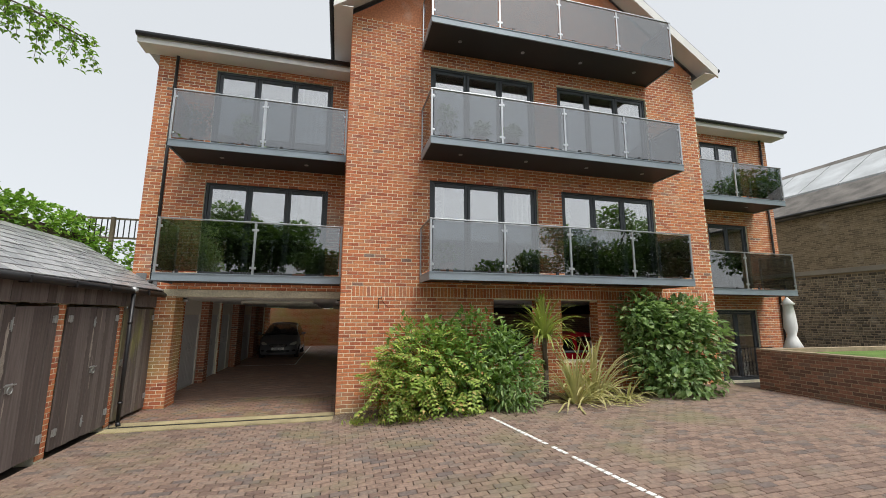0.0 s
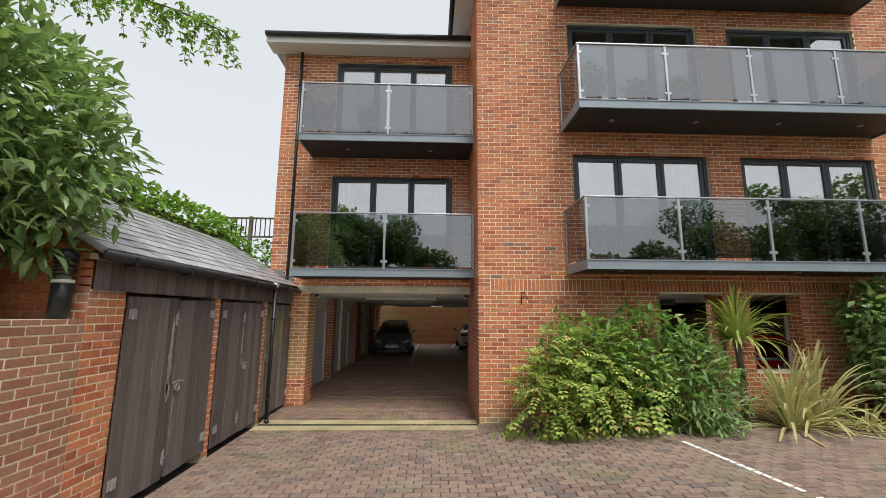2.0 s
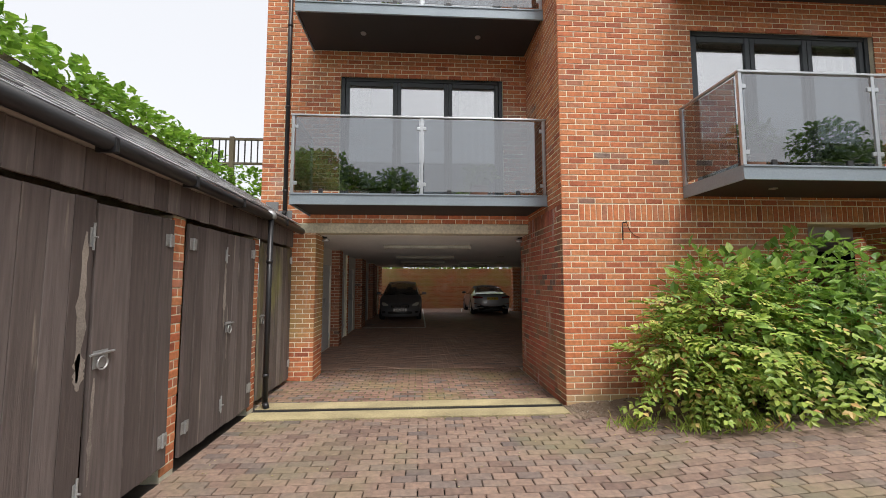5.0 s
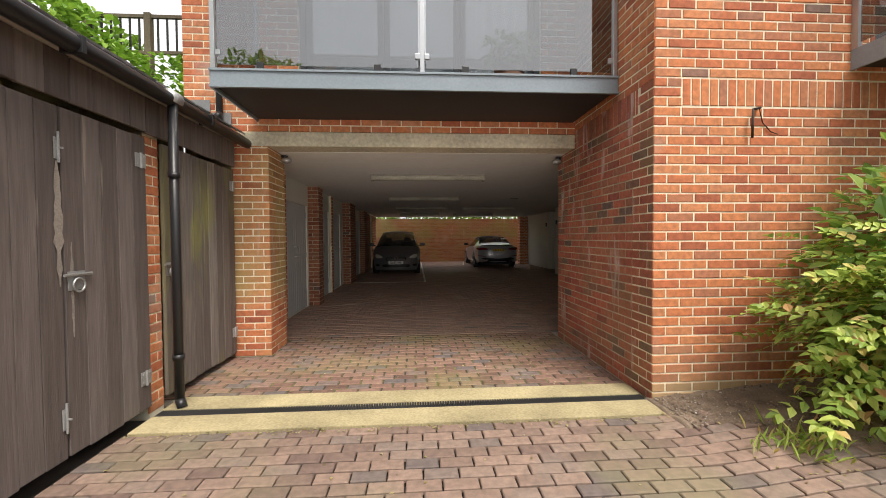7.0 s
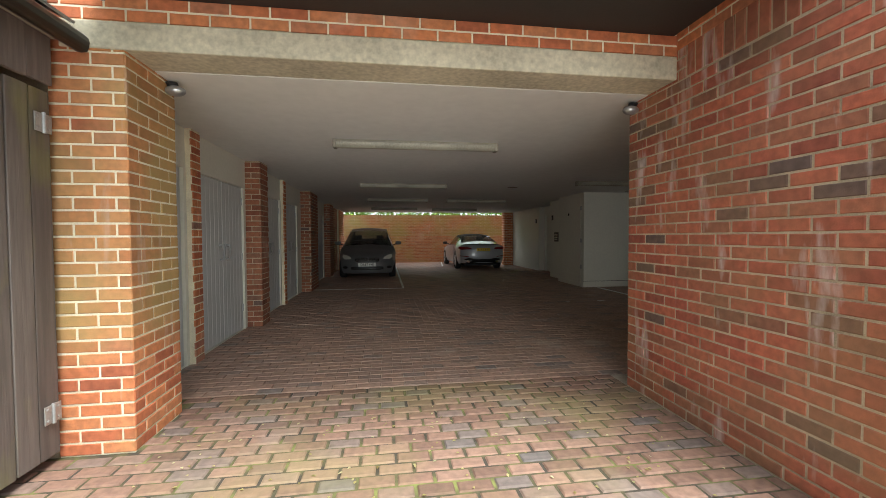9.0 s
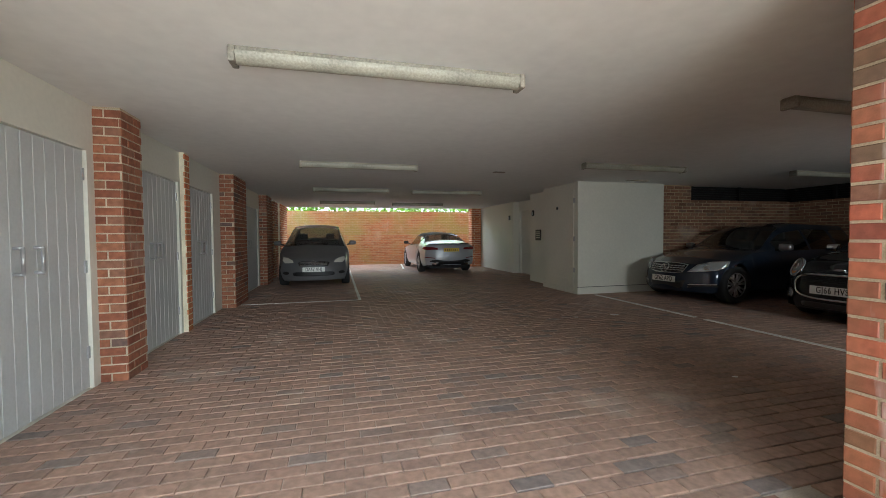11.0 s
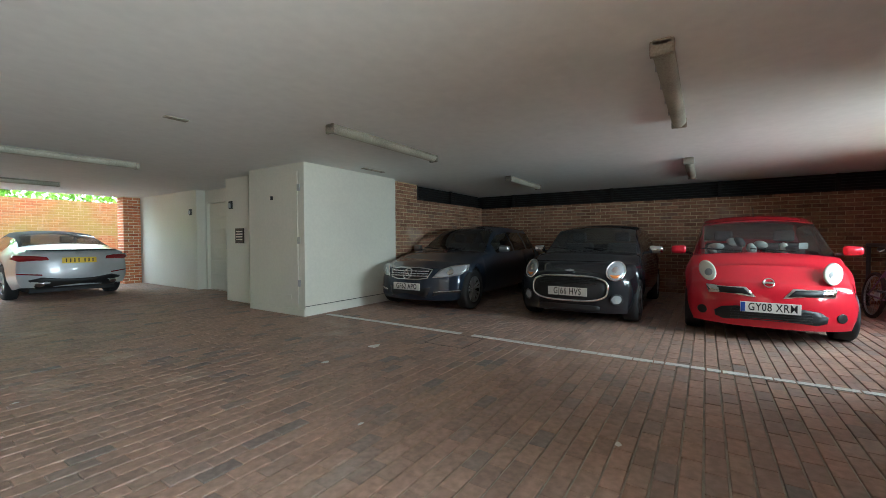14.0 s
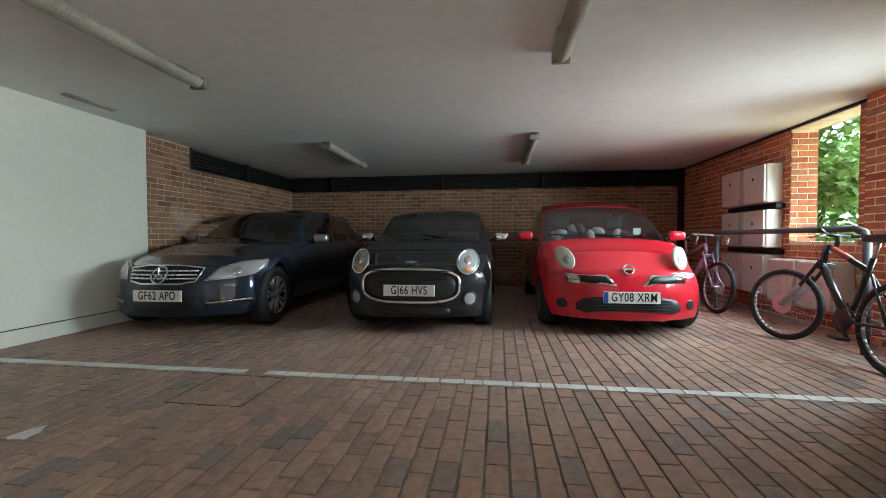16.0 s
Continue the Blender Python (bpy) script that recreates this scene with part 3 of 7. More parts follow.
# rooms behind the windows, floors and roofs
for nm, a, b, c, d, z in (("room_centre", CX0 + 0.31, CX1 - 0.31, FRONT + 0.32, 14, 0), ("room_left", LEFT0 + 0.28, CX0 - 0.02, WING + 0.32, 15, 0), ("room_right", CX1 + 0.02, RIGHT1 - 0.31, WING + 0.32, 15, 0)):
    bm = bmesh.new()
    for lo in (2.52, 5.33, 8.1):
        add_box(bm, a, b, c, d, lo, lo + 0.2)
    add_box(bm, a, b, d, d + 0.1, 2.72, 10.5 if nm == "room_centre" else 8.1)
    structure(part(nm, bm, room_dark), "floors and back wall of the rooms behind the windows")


def window(name, x0, x1, z0, z1, y, leaves, curtains, label):
    """A glazed door set: outer frame, leaves with their own sashes and panes, a handle."""
    w = empty(name, label, kind="structure")
    bm = bmesh.new()
    t = 0.065
    for a, b, c, d in ((x0, x0 + t, z0, z1), (x1 - t, x1, z0, z1), (x0 + t, x1 - t, z1 - t, z1), (x0 + t, x1 - t, z0, z0 + 0.05)):
        add_box(bm, a + 0.003, b - 0.003, y + 0.06, y + 0.15, c + 0.003, d - 0.003)
    part("window_frame", bm, anthracite, w)
    step = (x1 - x0 - 2 * t) / leaves
    for i in range(leaves):
        a, b = x0 + t + i * step, x0 + t + (i + 1) * step
        s = 0.075
        bm = bmesh.new()
        for p, q, c, d in ((a, a + s, z0 + 0.05, z1 - t), (b - s, b, z0 + 0.05, z1 - t), (a + s, b - s, z1 - t - s, z1 - t), (a + s, b - s, z0 + 0.05, z0 + 0.05 + s)):
            add_box(bm, p + 0.004, q - 0.004, y + 0.075, y + 0.135, c + 0.002, d - 0.002, 0.006)
        sash = part("sash", bm, anthracite, w)
        g = box("pane", a + s - 0.005, b - s + 0.005, y + 0.1, y + 0.112, z0 + 0.05 + s, z1 - t - s, window_glass, sash)
        g.visible_shadow = False
    vent = box("trickle_vent", x1 - 0.75, x1 - 0.3, y + 0.05, y + 0.062, z1 - 0.045, z1 - 0.02, black_plastic, w)
    for k, (a, b) in enumerate(curtains):
        bm = bmesh.new()
        n = int((b - a) / 0.025)
        rows = [[bm.verts.new((a + (b - a) * i / n, y + 0.3 + 0.03 * math.sin(i * 1.25 + k) + 0.008 * math.sin(i * 0.37), z)) for i in range(n + 1)] for z in (z0 + 0.02, z1 + 0.02)]
        for i in range(n):
            bm.faces.new((rows[0][i], rows[0][i + 1], rows[1][i + 1], rows[1][i]))
        bmesh.ops.solidify(bm, geom=bm.faces[:], thickness=0.004)
        part("curtain", bm, curtain_white, w, "pale gathered curtain", True)
    return w


window("window_1", *LW, 2.8, 5.0, WING, 3, [(-3.15, -2.75), (-1.2, -0.62)], "grey aluminium three-leaf glazed door with pale curtains")
window("window_2", *LW, 5.58, 7.83, WING, 3, [(-1.25, -0.7)], "grey aluminium three-leaf glazed door above the balcony")
for i, (a, b) in enumerate(CW):
    for j, (c, d) in enumerate(STOREYS):
        window(f"window_{3 + i * 3 + j}", a, b, c, d, FRONT, 3, [(a + 0.1, a + 0.4), (b - 0.5, b - 0.1)] if j != 1 else [(b - 0.9, b - 0.1)], "grey aluminium three-leaf glazed door of the centre block")
for j, (c, d) in enumerate(((0.02, 2.14), (2.8, 4.9), (5.55, 7.68))):
    window(f"window_{10 + j}", *RW, c, d, WING, 2, [(11.95, 12.6)], "grey aluminium glazed door of the garden wing")


def balcony(name, x0, x1, yf, yb, z, rail, posts, sides, label, lamps):
    """A cantilevered deck with a channel fascia, dark soffit, glass panels held by clamps between posts, and a flat handrail."""
    b = empty(name, label, "balcony", "balconies of the apartment block")
    yb -= 0.004
    bm = bmesh.new()
    add_box(bm, x0, x1, yf, yf + 0.02, z, z + 0.16, 0.004)
    add_box(bm, x0, x1, yf - 0.012, yf, z, z + 0.018)
    add_box(bm, x0, x1, yf - 0.012, yf, z + 0.142, z + 0.16)
    for s, x in (("l", x0), ("r", x1)):
        if s in sides:
            add_box(bm, x, x + 0.02, yf + 0.02, yb, z, z + 0.16) if s == "l" else add_box(bm, x - 0.02, x, yf + 0.02, yb, z, z + 0.16)
    part("fascia", bm, balcony_grey, b, "pale grey steel channel fascia")
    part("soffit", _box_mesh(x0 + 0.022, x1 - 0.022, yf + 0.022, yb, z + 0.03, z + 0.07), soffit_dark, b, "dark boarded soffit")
    bm = bmesh.new()
    y = yf + 0.025
    while y < yb - 0.05:
        add_box(bm, x0 + 0.03, x1 - 0.03, y, min(y + 0.135, yb), z + 0.1, z + 0.135)
        y += 0.14
    part("decking", bm, room_dark, b)
    part("handrail", _box_mesh(x0 - 0.005, x1 + 0.005, yf - 0.005, yf + 0.045, rail - 0.025, rail, 0.005), steel, b)
    for s, x in (("l", x0), ("r", x1)):
        if s in sides:
            part("side_rail", _box_mesh(x - 0.005 if s == "l" else x - 0.04, x + 0.04 if s == "l" else x + 0.005, yf + 0.046, yb, rail - 0.025, rail, 0.005), steel, b)
            g = part("side_pane", _box_mesh(x + 0.012, x + 0.024, yf + 0.08, yb - 0.06, z + 0.2, rail - 0.05), tinted_glass, b) if s == "l" else part("side_pane", _box_mesh(x - 0.024, x - 0.012, yf + 0.08, yb - 0.06, z + 0.2, rail - 0.05), tinted_glass, b)
            g.visible_shadow = False
            part("wall_post", _box_mesh(x if s == "l" else x - 0.04, x + 0.04 if s == "l" else x, yb - 0.05, yb, z + 0.161, rail - 0.026), steel, b)
    for x in posts:
        p = part("post", _box_mesh(x - 0.02, x + 0.02, yf + 0.003, yf + 0.043, z + 0.161, rail - 0.026, 0.004), steel, b)
        for zz in (z + 0.3, rail - 0.18):
            for s in (-1, 1):
                if x0 < x + s * 0.08 < x1:
                    part("clamp", _box_mesh(x + (0.02 if s > 0 else -0.065), x + (0.065 if s > 0 else -0.02), yf + 0.004, yf + 0.034, zz - 0.025, zz + 0.025, 0.006), steel, p)
    for a, c in zip(posts, posts[1:]):
        g = part("glass_panel", _box_mesh(a + 0.035, c - 0.035, yf + 0.014, yf + 0.024, z + 0.2, rail - 0.04), tinted_glass, b, "smoked glass panel")
        g.visible_shadow = False
        for k in (0.22, 0.78):
            xm = a + (c - a) * k
            part("foot_clamp", _box_mesh(xm - 0.03, xm + 0.03, yf + 0.004, yf + 0.034, z + 0.161, z + 0.225, 0.006), black_plastic, b)
    for k in range(lamps):
        bm = bmesh.new()
        add_tube(bm, (x0 + (x1 - x0) * (k + 0.5) / lamps, (yf + yb) / 2, z + 0.018), (x0 + (x1 - x0) * (k + 0.5) / lamps, (yf + yb) / 2, z + 0.032), 0.045, seg=16)
        part("downlight", bm, steel, b)
    return b


def _box_mesh(x0, x1, y0, y1, z0, z1, bevel=0.0):
    bm = bmesh.new()
    add_box(bm, x0, x1, y0, y1, z0, z1, bevel)
    return bm


for z, r, lamps in ((2.605, 3.885, 0), (5.39, 6.68, 2)):
    balcony("balcony", -3.68, CX0 - 0.006, 9.13, WING, z, r, [-3.655, -1.87, -0.115], "l", "wing balcony with smoked glass panels and a pale steel fascia", lamps)
for z, r in ((2.625, 3.84), (5.39, 6.61), (8.13, 9.38)):
    balcony("balcony", 1.55, 7.80, 7.60, FRONT, z, r, [1.575, 3.12, 4.63, 6.20, 7.775], "lr", "wide centre balcony with four smoked glass panels", 4)
for z, r in ((2.555, 3.8), (5.31, 6.55)):
    balcony("balcony", CX1 + 0.006, 13.15, 9.13, WING, z, r, [CX1 + 0.035, 11.3, 13.125], "r", "garden wing balcony with dark glass panels", 2)


# roofs: eaves with white soffits and dark gutters
def eave(name, x0, x1, y0, y1, z, side):
    e = empty(name, "overhanging eave with white soffit and dark gutter", kind="structure")
    box("soffit_board", x0, x1, y0, y1, z - 0.02, z, soffit_white, e)
    box("fascia_board", x0, x1, y0 - 0.02, y0, z - 0.03, z + 0.16, soffit_white, e)
    bm = bmesh.new()
    add_tube(bm, (x0, y0 - 0.075, z + 0.15), (x1, y0 - 0.075, z + 0.15), 0.055, seg=12)
    part("gutter", bm, black_plastic, e, "", True)
    return e


eave("eave_left", LEFT0 - 0.3, CX0 - 0.003, 9.72, WING - 0.002, 8.02, 0)
eave("eave_right", CX1 + 0.003, RIGHT1 + 0.3, 9.72, WING - 0.002, 7.97, 0)
for nm, x0, x1, z in (("roof_left", LEFT0 - 0.32, CX0 - 0.003, 8.2), ("roof_right", CX1 + 0.003, RIGHT1 + 0.32, 8.15)):
    structure(mesh_object(nm, [(x0, 9.68, z), (x1, 9.68, z), (x1, 16, z + 2.2), (x0, 16, z + 2.2), (x0, 9.68, z - 0.06), (x1, 9.68, z - 0.06), (x1, 16, z - 0.06), (x0, 16, z - 0.06)],
                          [(0, 1, 2, 3), (0, 4, 5, 1), (4, 7, 6, 5), (0, 3, 7, 4), (1, 5, 6, 2)], slate), "grey slate roof of the wing")


def gable_roof():
    """Two slopes of the centre block with white barge boards and soffits."""
    apex, half, zl = 4.66, 5.15, 8.62
    slope = 0.71
    r = empty("roof_centre", "steep gabled slate roof with white barge boards", kind="structure")
    for s in (-1, 1):
        def at(k, y, up=0.0):
            return (apex + s * half * k, y, zl + half * slope * (1 - k) + up)
        y0, y1 = 8.12, 20.0
        vs = [at(0, y0, .1), at(1, y0, .1), at(1, y1, .1), at(0, y1, .1), at(0, y0, .18), at(1, y0, .18), at(1, y1, .18), at(0, y1, .18)]
        mesh_object("slope", vs, [(0, 1, 2, 3), (4, 7, 6, 5), (0, 4, 5, 1), (1, 5, 6, 2), (2, 6, 7, 3)], slate, r)
        vs = [at(0, y0 - .02, -.14), at(1, y0 - .02, -.14), at(1, y0 + .02, -.14), at(0, y0 + .02, -.14), at(0, y0 - .02, .12), at(1, y0 - .02, .12), at(1, y0 + .02, .12), at(0, y0 + .02, .12)]
        mesh_object("barge_board", vs, [(0, 1, 2, 3), (4, 7, 6, 5), (0, 4, 5, 1), (2, 6, 7, 3), (1, 5, 6, 2)], soffit_white, r)
        vs = [at(0, y0 + .02, -.02), at(1, y0 + .02, -.02), at(1, FRONT - .003, -.02), at(0, FRONT - .003, -.02), at(0, y0 + .02, .02), at(1, y0 + .02, .02), at(1, FRONT - .003, .02), at(0, FRONT - .003, .02)]
        mesh_object("verge_soffit", vs, [(0, 1, 2, 3), (4, 7, 6, 5), (1, 5, 6, 2)], soffit_white, r)
        xa, xb = sorted((apex + s * half, CX0 - 0.003 if s < 0 else CX1 + 0.003))
        box("eave_soffit", xa, xb, y0 + 0.02, 14, zl - 0.06, zl - 0.04, soffit_white, r)
        xo = apex + s * (half + 0.05)
        tube("gutter", [(xo, y0, zl + 0.08), (xo, 14, zl + 0.08)], 0.055, black_plastic, r)


gable_roof()


def downpipe(name, x, y, z0, z1, label, shoe=(0, -0.06)):
    p = empty(name, label, "drainpipe")
    tube("pipe", [(x, y, z0 + 0.06), (x, y, z1)], 0.034, black_plastic, p)
    tube("shoe", [(x, y, z0 + 0.07), (x + shoe[0], y + shoe[1], z0 + 0.008)], 0.036, black_plastic, p)
    z = z0 + 0.4
    while z < z1:
        bm = bmesh.new()
        add_tube(bm, (x, y, z - 0.02), (x, y, z + 0.02), 0.043)
        part("collar", bm, black_plastic, p, "", True)
        z += 1.4
    return p


downpipe("drainpipe", -4.05, WING - 0.06, 2.6, 8.0, "black plastic drainpipe down the brick wing")
downpipe("drainpipe", 13.75, WING - 0.06, 0, 7.95, "black plastic drainpipe down the garden wing")


# ---- the row of sheds ----
S0, S1 = 4.97, 10.13
shed = empty("shed_row", "row of lean-to sheds with brick piers and a slate roof", "shed")
box("back_wall", -5.6, -5.4, S0, S1, -0.1, 3.37, mortar, shed)
box("far_wall", -5.4, LEFT0 - 0.005, S1 - 0.15, S1, -0.1, 2.86, mortar, shed)
BAYS = [(5.42, 7.02), (7.24, 8.66), (8.86, 10.1)]
for a, b in ((S0, 5.4), (7.05, 7.22), (8.68, 8.85)):
    p = box("pier", SHED_X - 0.22, SHED_X + 0.0, a, b, -0.05, 2.1, mortar, shed)
EW = [(-5.4, -0.1), (SHED_X - 0.225, -0.1), (SHED_X - 0.225, 2.1), (SHED_X - 0.1, 2.1), (SHED_X - 0.1, 2.56), (-5.4, 3.36)]
mesh_object("end_wall", [(x, y, z) for y in (S0, S0 + 0.2) for x, z in EW], [tuple(range(6)), tuple(range(11, 5, -1))] + [(i, (i + 1) % 6, 6 + (i + 1) % 6, 6 + i)[::-1] for i in range(6)], brick_all, shed)


def boards(name, y0, y1, z0, z1, x, t, parent, material, width=0.15, seed=1, gap=0.004):
    """Upright boards, each its own part, uneven at the foot."""
    rng = random.Random(seed)
    n = max(1, round((y1 - y0) / width))
    w = (y1 - y0) / n
    for i in range(n):
        bm = bmesh.new()
        add_box(bm, x - t + rng.uniform(-0.002, 0.002), x + rng.uniform(-0.003, 0.003), y0 + i * w + gap / 2, y0 + (i + 1) * w - gap / 2, z0 + rng.uniform(0, 0.012), z1 + rng.uniform(-0.006, 0.0), 0.004)
        part(name, bm, material, parent)


def strap(parent, x, y, z, s):
    """A galvanised tee hinge with its bolts."""
    bm = bmesh.new()
    add_box(bm, x, x + 0.006, y - 0.055, y + 0.055, z - 0.05, z + 0.05, 0.002)
    add_tube(bm, (x + 0.008, y, z - 0.055), (x + 0.008, y, z + 0.055), 0.009, seg=8)
    for dy in (-0.035, 0.035):
        for dz in (-0.03, 0.03):
            add_tube(bm, (x, y + dy, z + dz), (x + 0.011, y + dy, z + dz), 0.008, seg=8)
    part("hinge", bm, galvanised, parent, "galvanised steel hinge")


def bolt(parent, x, y, z):
    """A short galvanised tower bolt."""
    bm = bmesh.new()
    add_box(bm, x, x + 0.004, y - 0.02, y + 0.02, z - 0.06, z + 0.06, 0.0015)
    add_tube(bm, (x + 0.01, y, z - 0.08), (x + 0.01, y, z + 0.09), 0.007, seg=8)
    add_tube(bm, (x + 0.01, y, z), (x + 0.035, y, z), 0.006, seg=8)
    part("bolt", bm, galvanised, parent, "galvanised tower bolt")


def latch(parent, x, y, z):
    bm = bmesh.new()
    add_box(bm, x, x + 0.005, y - 0.06, y + 0.06, z - 0.06, z + 0.05, 0.002)
    add_tube(bm, (x + 0.012, y - 0.09, z + 0.03), (x + 0.012, y + 0.1, z + 0.03), 0.009, seg=8)
    for k in range(16):
        a, b = 2 * math.pi * k / 16, 2 * math.pi * (k + 1) / 16
        add_tube(bm, (x + 0.018, y + 0.04 * math.cos(a), z - 0.03 + 0.04 * math.sin(a)), (x + 0.018, y + 0.04 * math.cos(b), z - 0.03 + 0.04 * math.sin(b)), 0.006, seg=6)
    part("latch", bm, galvanised, parent, "galvanised ring latch")


for k, (a, b) in enumerate(BAYS):
    leaves = [(a, (a + b) / 2 - 0.006), ((a + b) / 2 + 0.006, b)] if k < 2 else [(a, b)]
    for i, (p, q) in enumerate(leaves):
        door = tagged(new("shed_door"), "dark-stained boarded shed door with galvanised hinges and peeling stain", "shed door", "shed doors")
        lean = 0.02 if (k, i) == (0, 1) else 0
        boards("board", p, q, 0.06 + lean, 2.06, SHED_X + 0.03, 0.03, door, wood_dark if (k, i) != (2, 0) else wood_mossy, 0.145, 10 * k + i, 0.004 if k < 2 else 0.011)
        side = p + 0.06 if i == 0 and k < 2 else q - 0.06
        for z in (0.3, 1.88):
            strap(door, SHED_X + 0.034, side, z, 1)
        if k < 2:
            edge = q - 0.05 if i == 0 else p + 0.05
            if i == 0:
                bolt(door, SHED_X + 0.034, edge + 0.03, 1.82)
                bolt(door, SHED_X + 0.034, edge + 0.03, 0.3)
        if (k, i) == (0, 1):        # dropped leaf: hangs askew, leaving a wedge-shaped gap at its foot
            pivot = Matrix.Translation((0, q, 2.06))
            door.matrix_world = pivot @ Matrix.Rotation(radians(1.2), 4, "X") @ pivot.inverted()
        if i == 1 or k == 2:
            latch(door, SHED_X + 0.034, p + 0.07, 1.08)
def bare_patch(y, z0, z1, w, seed):
    """An uneven streak of bare grey wood where the stain has flaked off, on the boards beside a latch."""
    r = random.Random(seed)
    n = 14
    V = []
    for i in range(n + 1):
        z = z0 + (z1 - z0) * i / n
        k = w * (0.25 + 0.75 * math.sin(math.pi * i / n)) * r.uniform(0.6, 1.2)
        V += [(SHED_X + 0.0345, y - k * r.uniform(0.5, 1), z), (SHED_X + 0.0345, y + k * r.uniform(0.5, 1), z)]
    return mesh_object("bare_patch", V, [(2 * i, 2 * i + 1, 2 * i + 3, 2 * i + 2) for i in range(n)], bare_wood, shed)


bare_wood = plain("bare_wood", (0.34, 0.3, 0.26), 0.9, vary=0.3, scale=14, bumps=0.6)
bare_patch(6.15, 0.95, 1.85, 0.05, 1)
bare_patch(6.28, 0.3, 0.95, 0.022, 2)
bare_patch(6.16, 0.9, 1.12, 0.06, 3)
bare_patch(7.92, 1.05, 1.75, 0.035, 4)
bare_patch(8.0, 0.75, 1.3, 0.015, 5)
boards("fascia_board", S0, 10.1, 2.09, 2.36, SHED_X + 0.045, 0.025, shed, wood_dark, 0.16, 77)
box("eaves_trim", SHED_X + 0.03, SHED_X + 0.1, S0 - 0.08, S1 - 0.01, 2.362, 2.41, plain("eaves_trim_paint", (0.42, 0.38, 0.33), 0.8), shed)
bm = bmesh.new()
add_tube(bm, (SHED_X + 0.16, S0 - 0.1, 2.40), (SHED_X + 0.16, S1 + 0.05, 2.36), 0.052)
part("gutter", bm, black_plastic, shed, "black half-round gutter", True)
for y in (5.2, 6.1, 7.0, 7.9, 9.3):
    bm = bmesh.new()
    add_box(bm, SHED_X + 0.095, SHED_X + 0.22, y - 0.015, y + 0.015, 2.325, 2.42, 0.005)
    part("gutter_bracket", bm, black_plastic, shed)
bm = bmesh.new()
add_tube(bm, (SHED_X + 0.16, 8.72, 2.385), (SHED_X + 0.16, 8.84, 2.385), 0.062)
part("gutter_union", bm, galvanised, shed, "weathered gutter union", True)
# slates in lapped courses
slope0, slope1 = Vector((SHED_X + 0.15, 0, 2.44)), Vector((-5.45, 0, 3.42))
sl = (slope1 - slope0)
L = sl.length
sl.normalize()
nrm = Vector((-sl.z, 0, sl.x)) * -1
if nrm.z < 0:
    nrm = -nrm
mesh_object("roof_deck", [(slope0.x, S0 - 0.1, slope0.z - 0.04), (slope0.x, S1, slope0.z - 0.04), (slope1.x, S1, slope1.z - 0.04), (slope1.x, S0 - 0.1, slope1.z - 0.04),
                          (slope0.x, S0 - 0.1, slope0.z - 0.01), (slope0.x, S1, slope0.z - 0.01), (slope1.x, S1, slope1.z - 0.01), (slope1.x, S0 - 0.1, slope1.z - 0.01)],
            [(0, 1, 2, 3), (4, 7, 6, 5), (0, 4, 5, 1), (1, 5, 6, 2), (2, 6, 7, 3), (3, 7, 4, 0)], wood_dark, shed)
sm = bmesh.new()
add_box(sm, 0, 0.25, 0, 0.242, 0, 0.015)
slate_mesh = bpy.data.meshes.new("slate")
sm.to_mesh(slate_mesh)
sm.free()
slate_mesh.materials.append(slate)
rng = random.Random(5)
turn = Matrix((( sl.x, 0, nrm.x), (0, 1, 0), (sl.z, 0, nrm.z))).to_4x4()
for r in range(int(L / 0.19)):
    y = S0 - 0.1 - (0.125 if r % 2 else 0)
    while y < S1 - 0.1:
        if y > S0 - 0.24:
            ob = new("slate", slate_mesh)
            ob.parent = shed
            at = slope0 + sl * (r * 0.19) + nrm * 0.004
            ob.matrix_local = Matrix.Translation((at.x, y, at.z)) @ turn @ pose(0, 0, rng.uniform(0, 0.004), rng.uniform(-0.6, 0.6), 2.6, rng.uniform(-0.4, 0.4))
        y += 0.25
tube("verge", [tuple(slope0 + sl * -0.02 + Vector((0, S0 - 0.1, 0))), tuple(slope1 + Vector((0, S0 - 0.1, 0)))], 0.03, lead, shed)
bm = bmesh.new()
for i in range(2):
    x = -3.95 - i * 0.22
    z = 2.5 + (-x - 3.8) * 0.62
    add_box(bm, x - 0.2, x, WING - 0.018, WING - 0.003, z - 0.12, z + 0.1)
structure(part("flashing", bm, lead), "stepped lead flashing against the brickwork")
downpipe("drainpipe", SHED_X + 0.17, 8.77, 0.0, 2.36, "black plastic drainpipe from the shed gutter", (0.03, -0.02))

# retaining wall, bank and bollard beside the sheds
wall_retaining = slab_wall("wall_retaining", "weathered brick retaining wall beside the sheds", -4.2, SHED_X, -6, S0 - 0.01, -0.1, 1.84, axis="y")
structure(mesh_object("bank", [(-4.21, -20, 1.8), (-4.21, S0 - 0.01, 1.8), (-5.62, S0 - 0.01, 1.95), (-5.62, 30, 2.6), (-30, 30, 3.2), (-30, -20, 3.2), (-5.62, -20, 1.95)],
                      [(0, 1, 2, 6), (2, 3, 4, 5, 6)], soil), "raised planted bank behind the retaining wall")


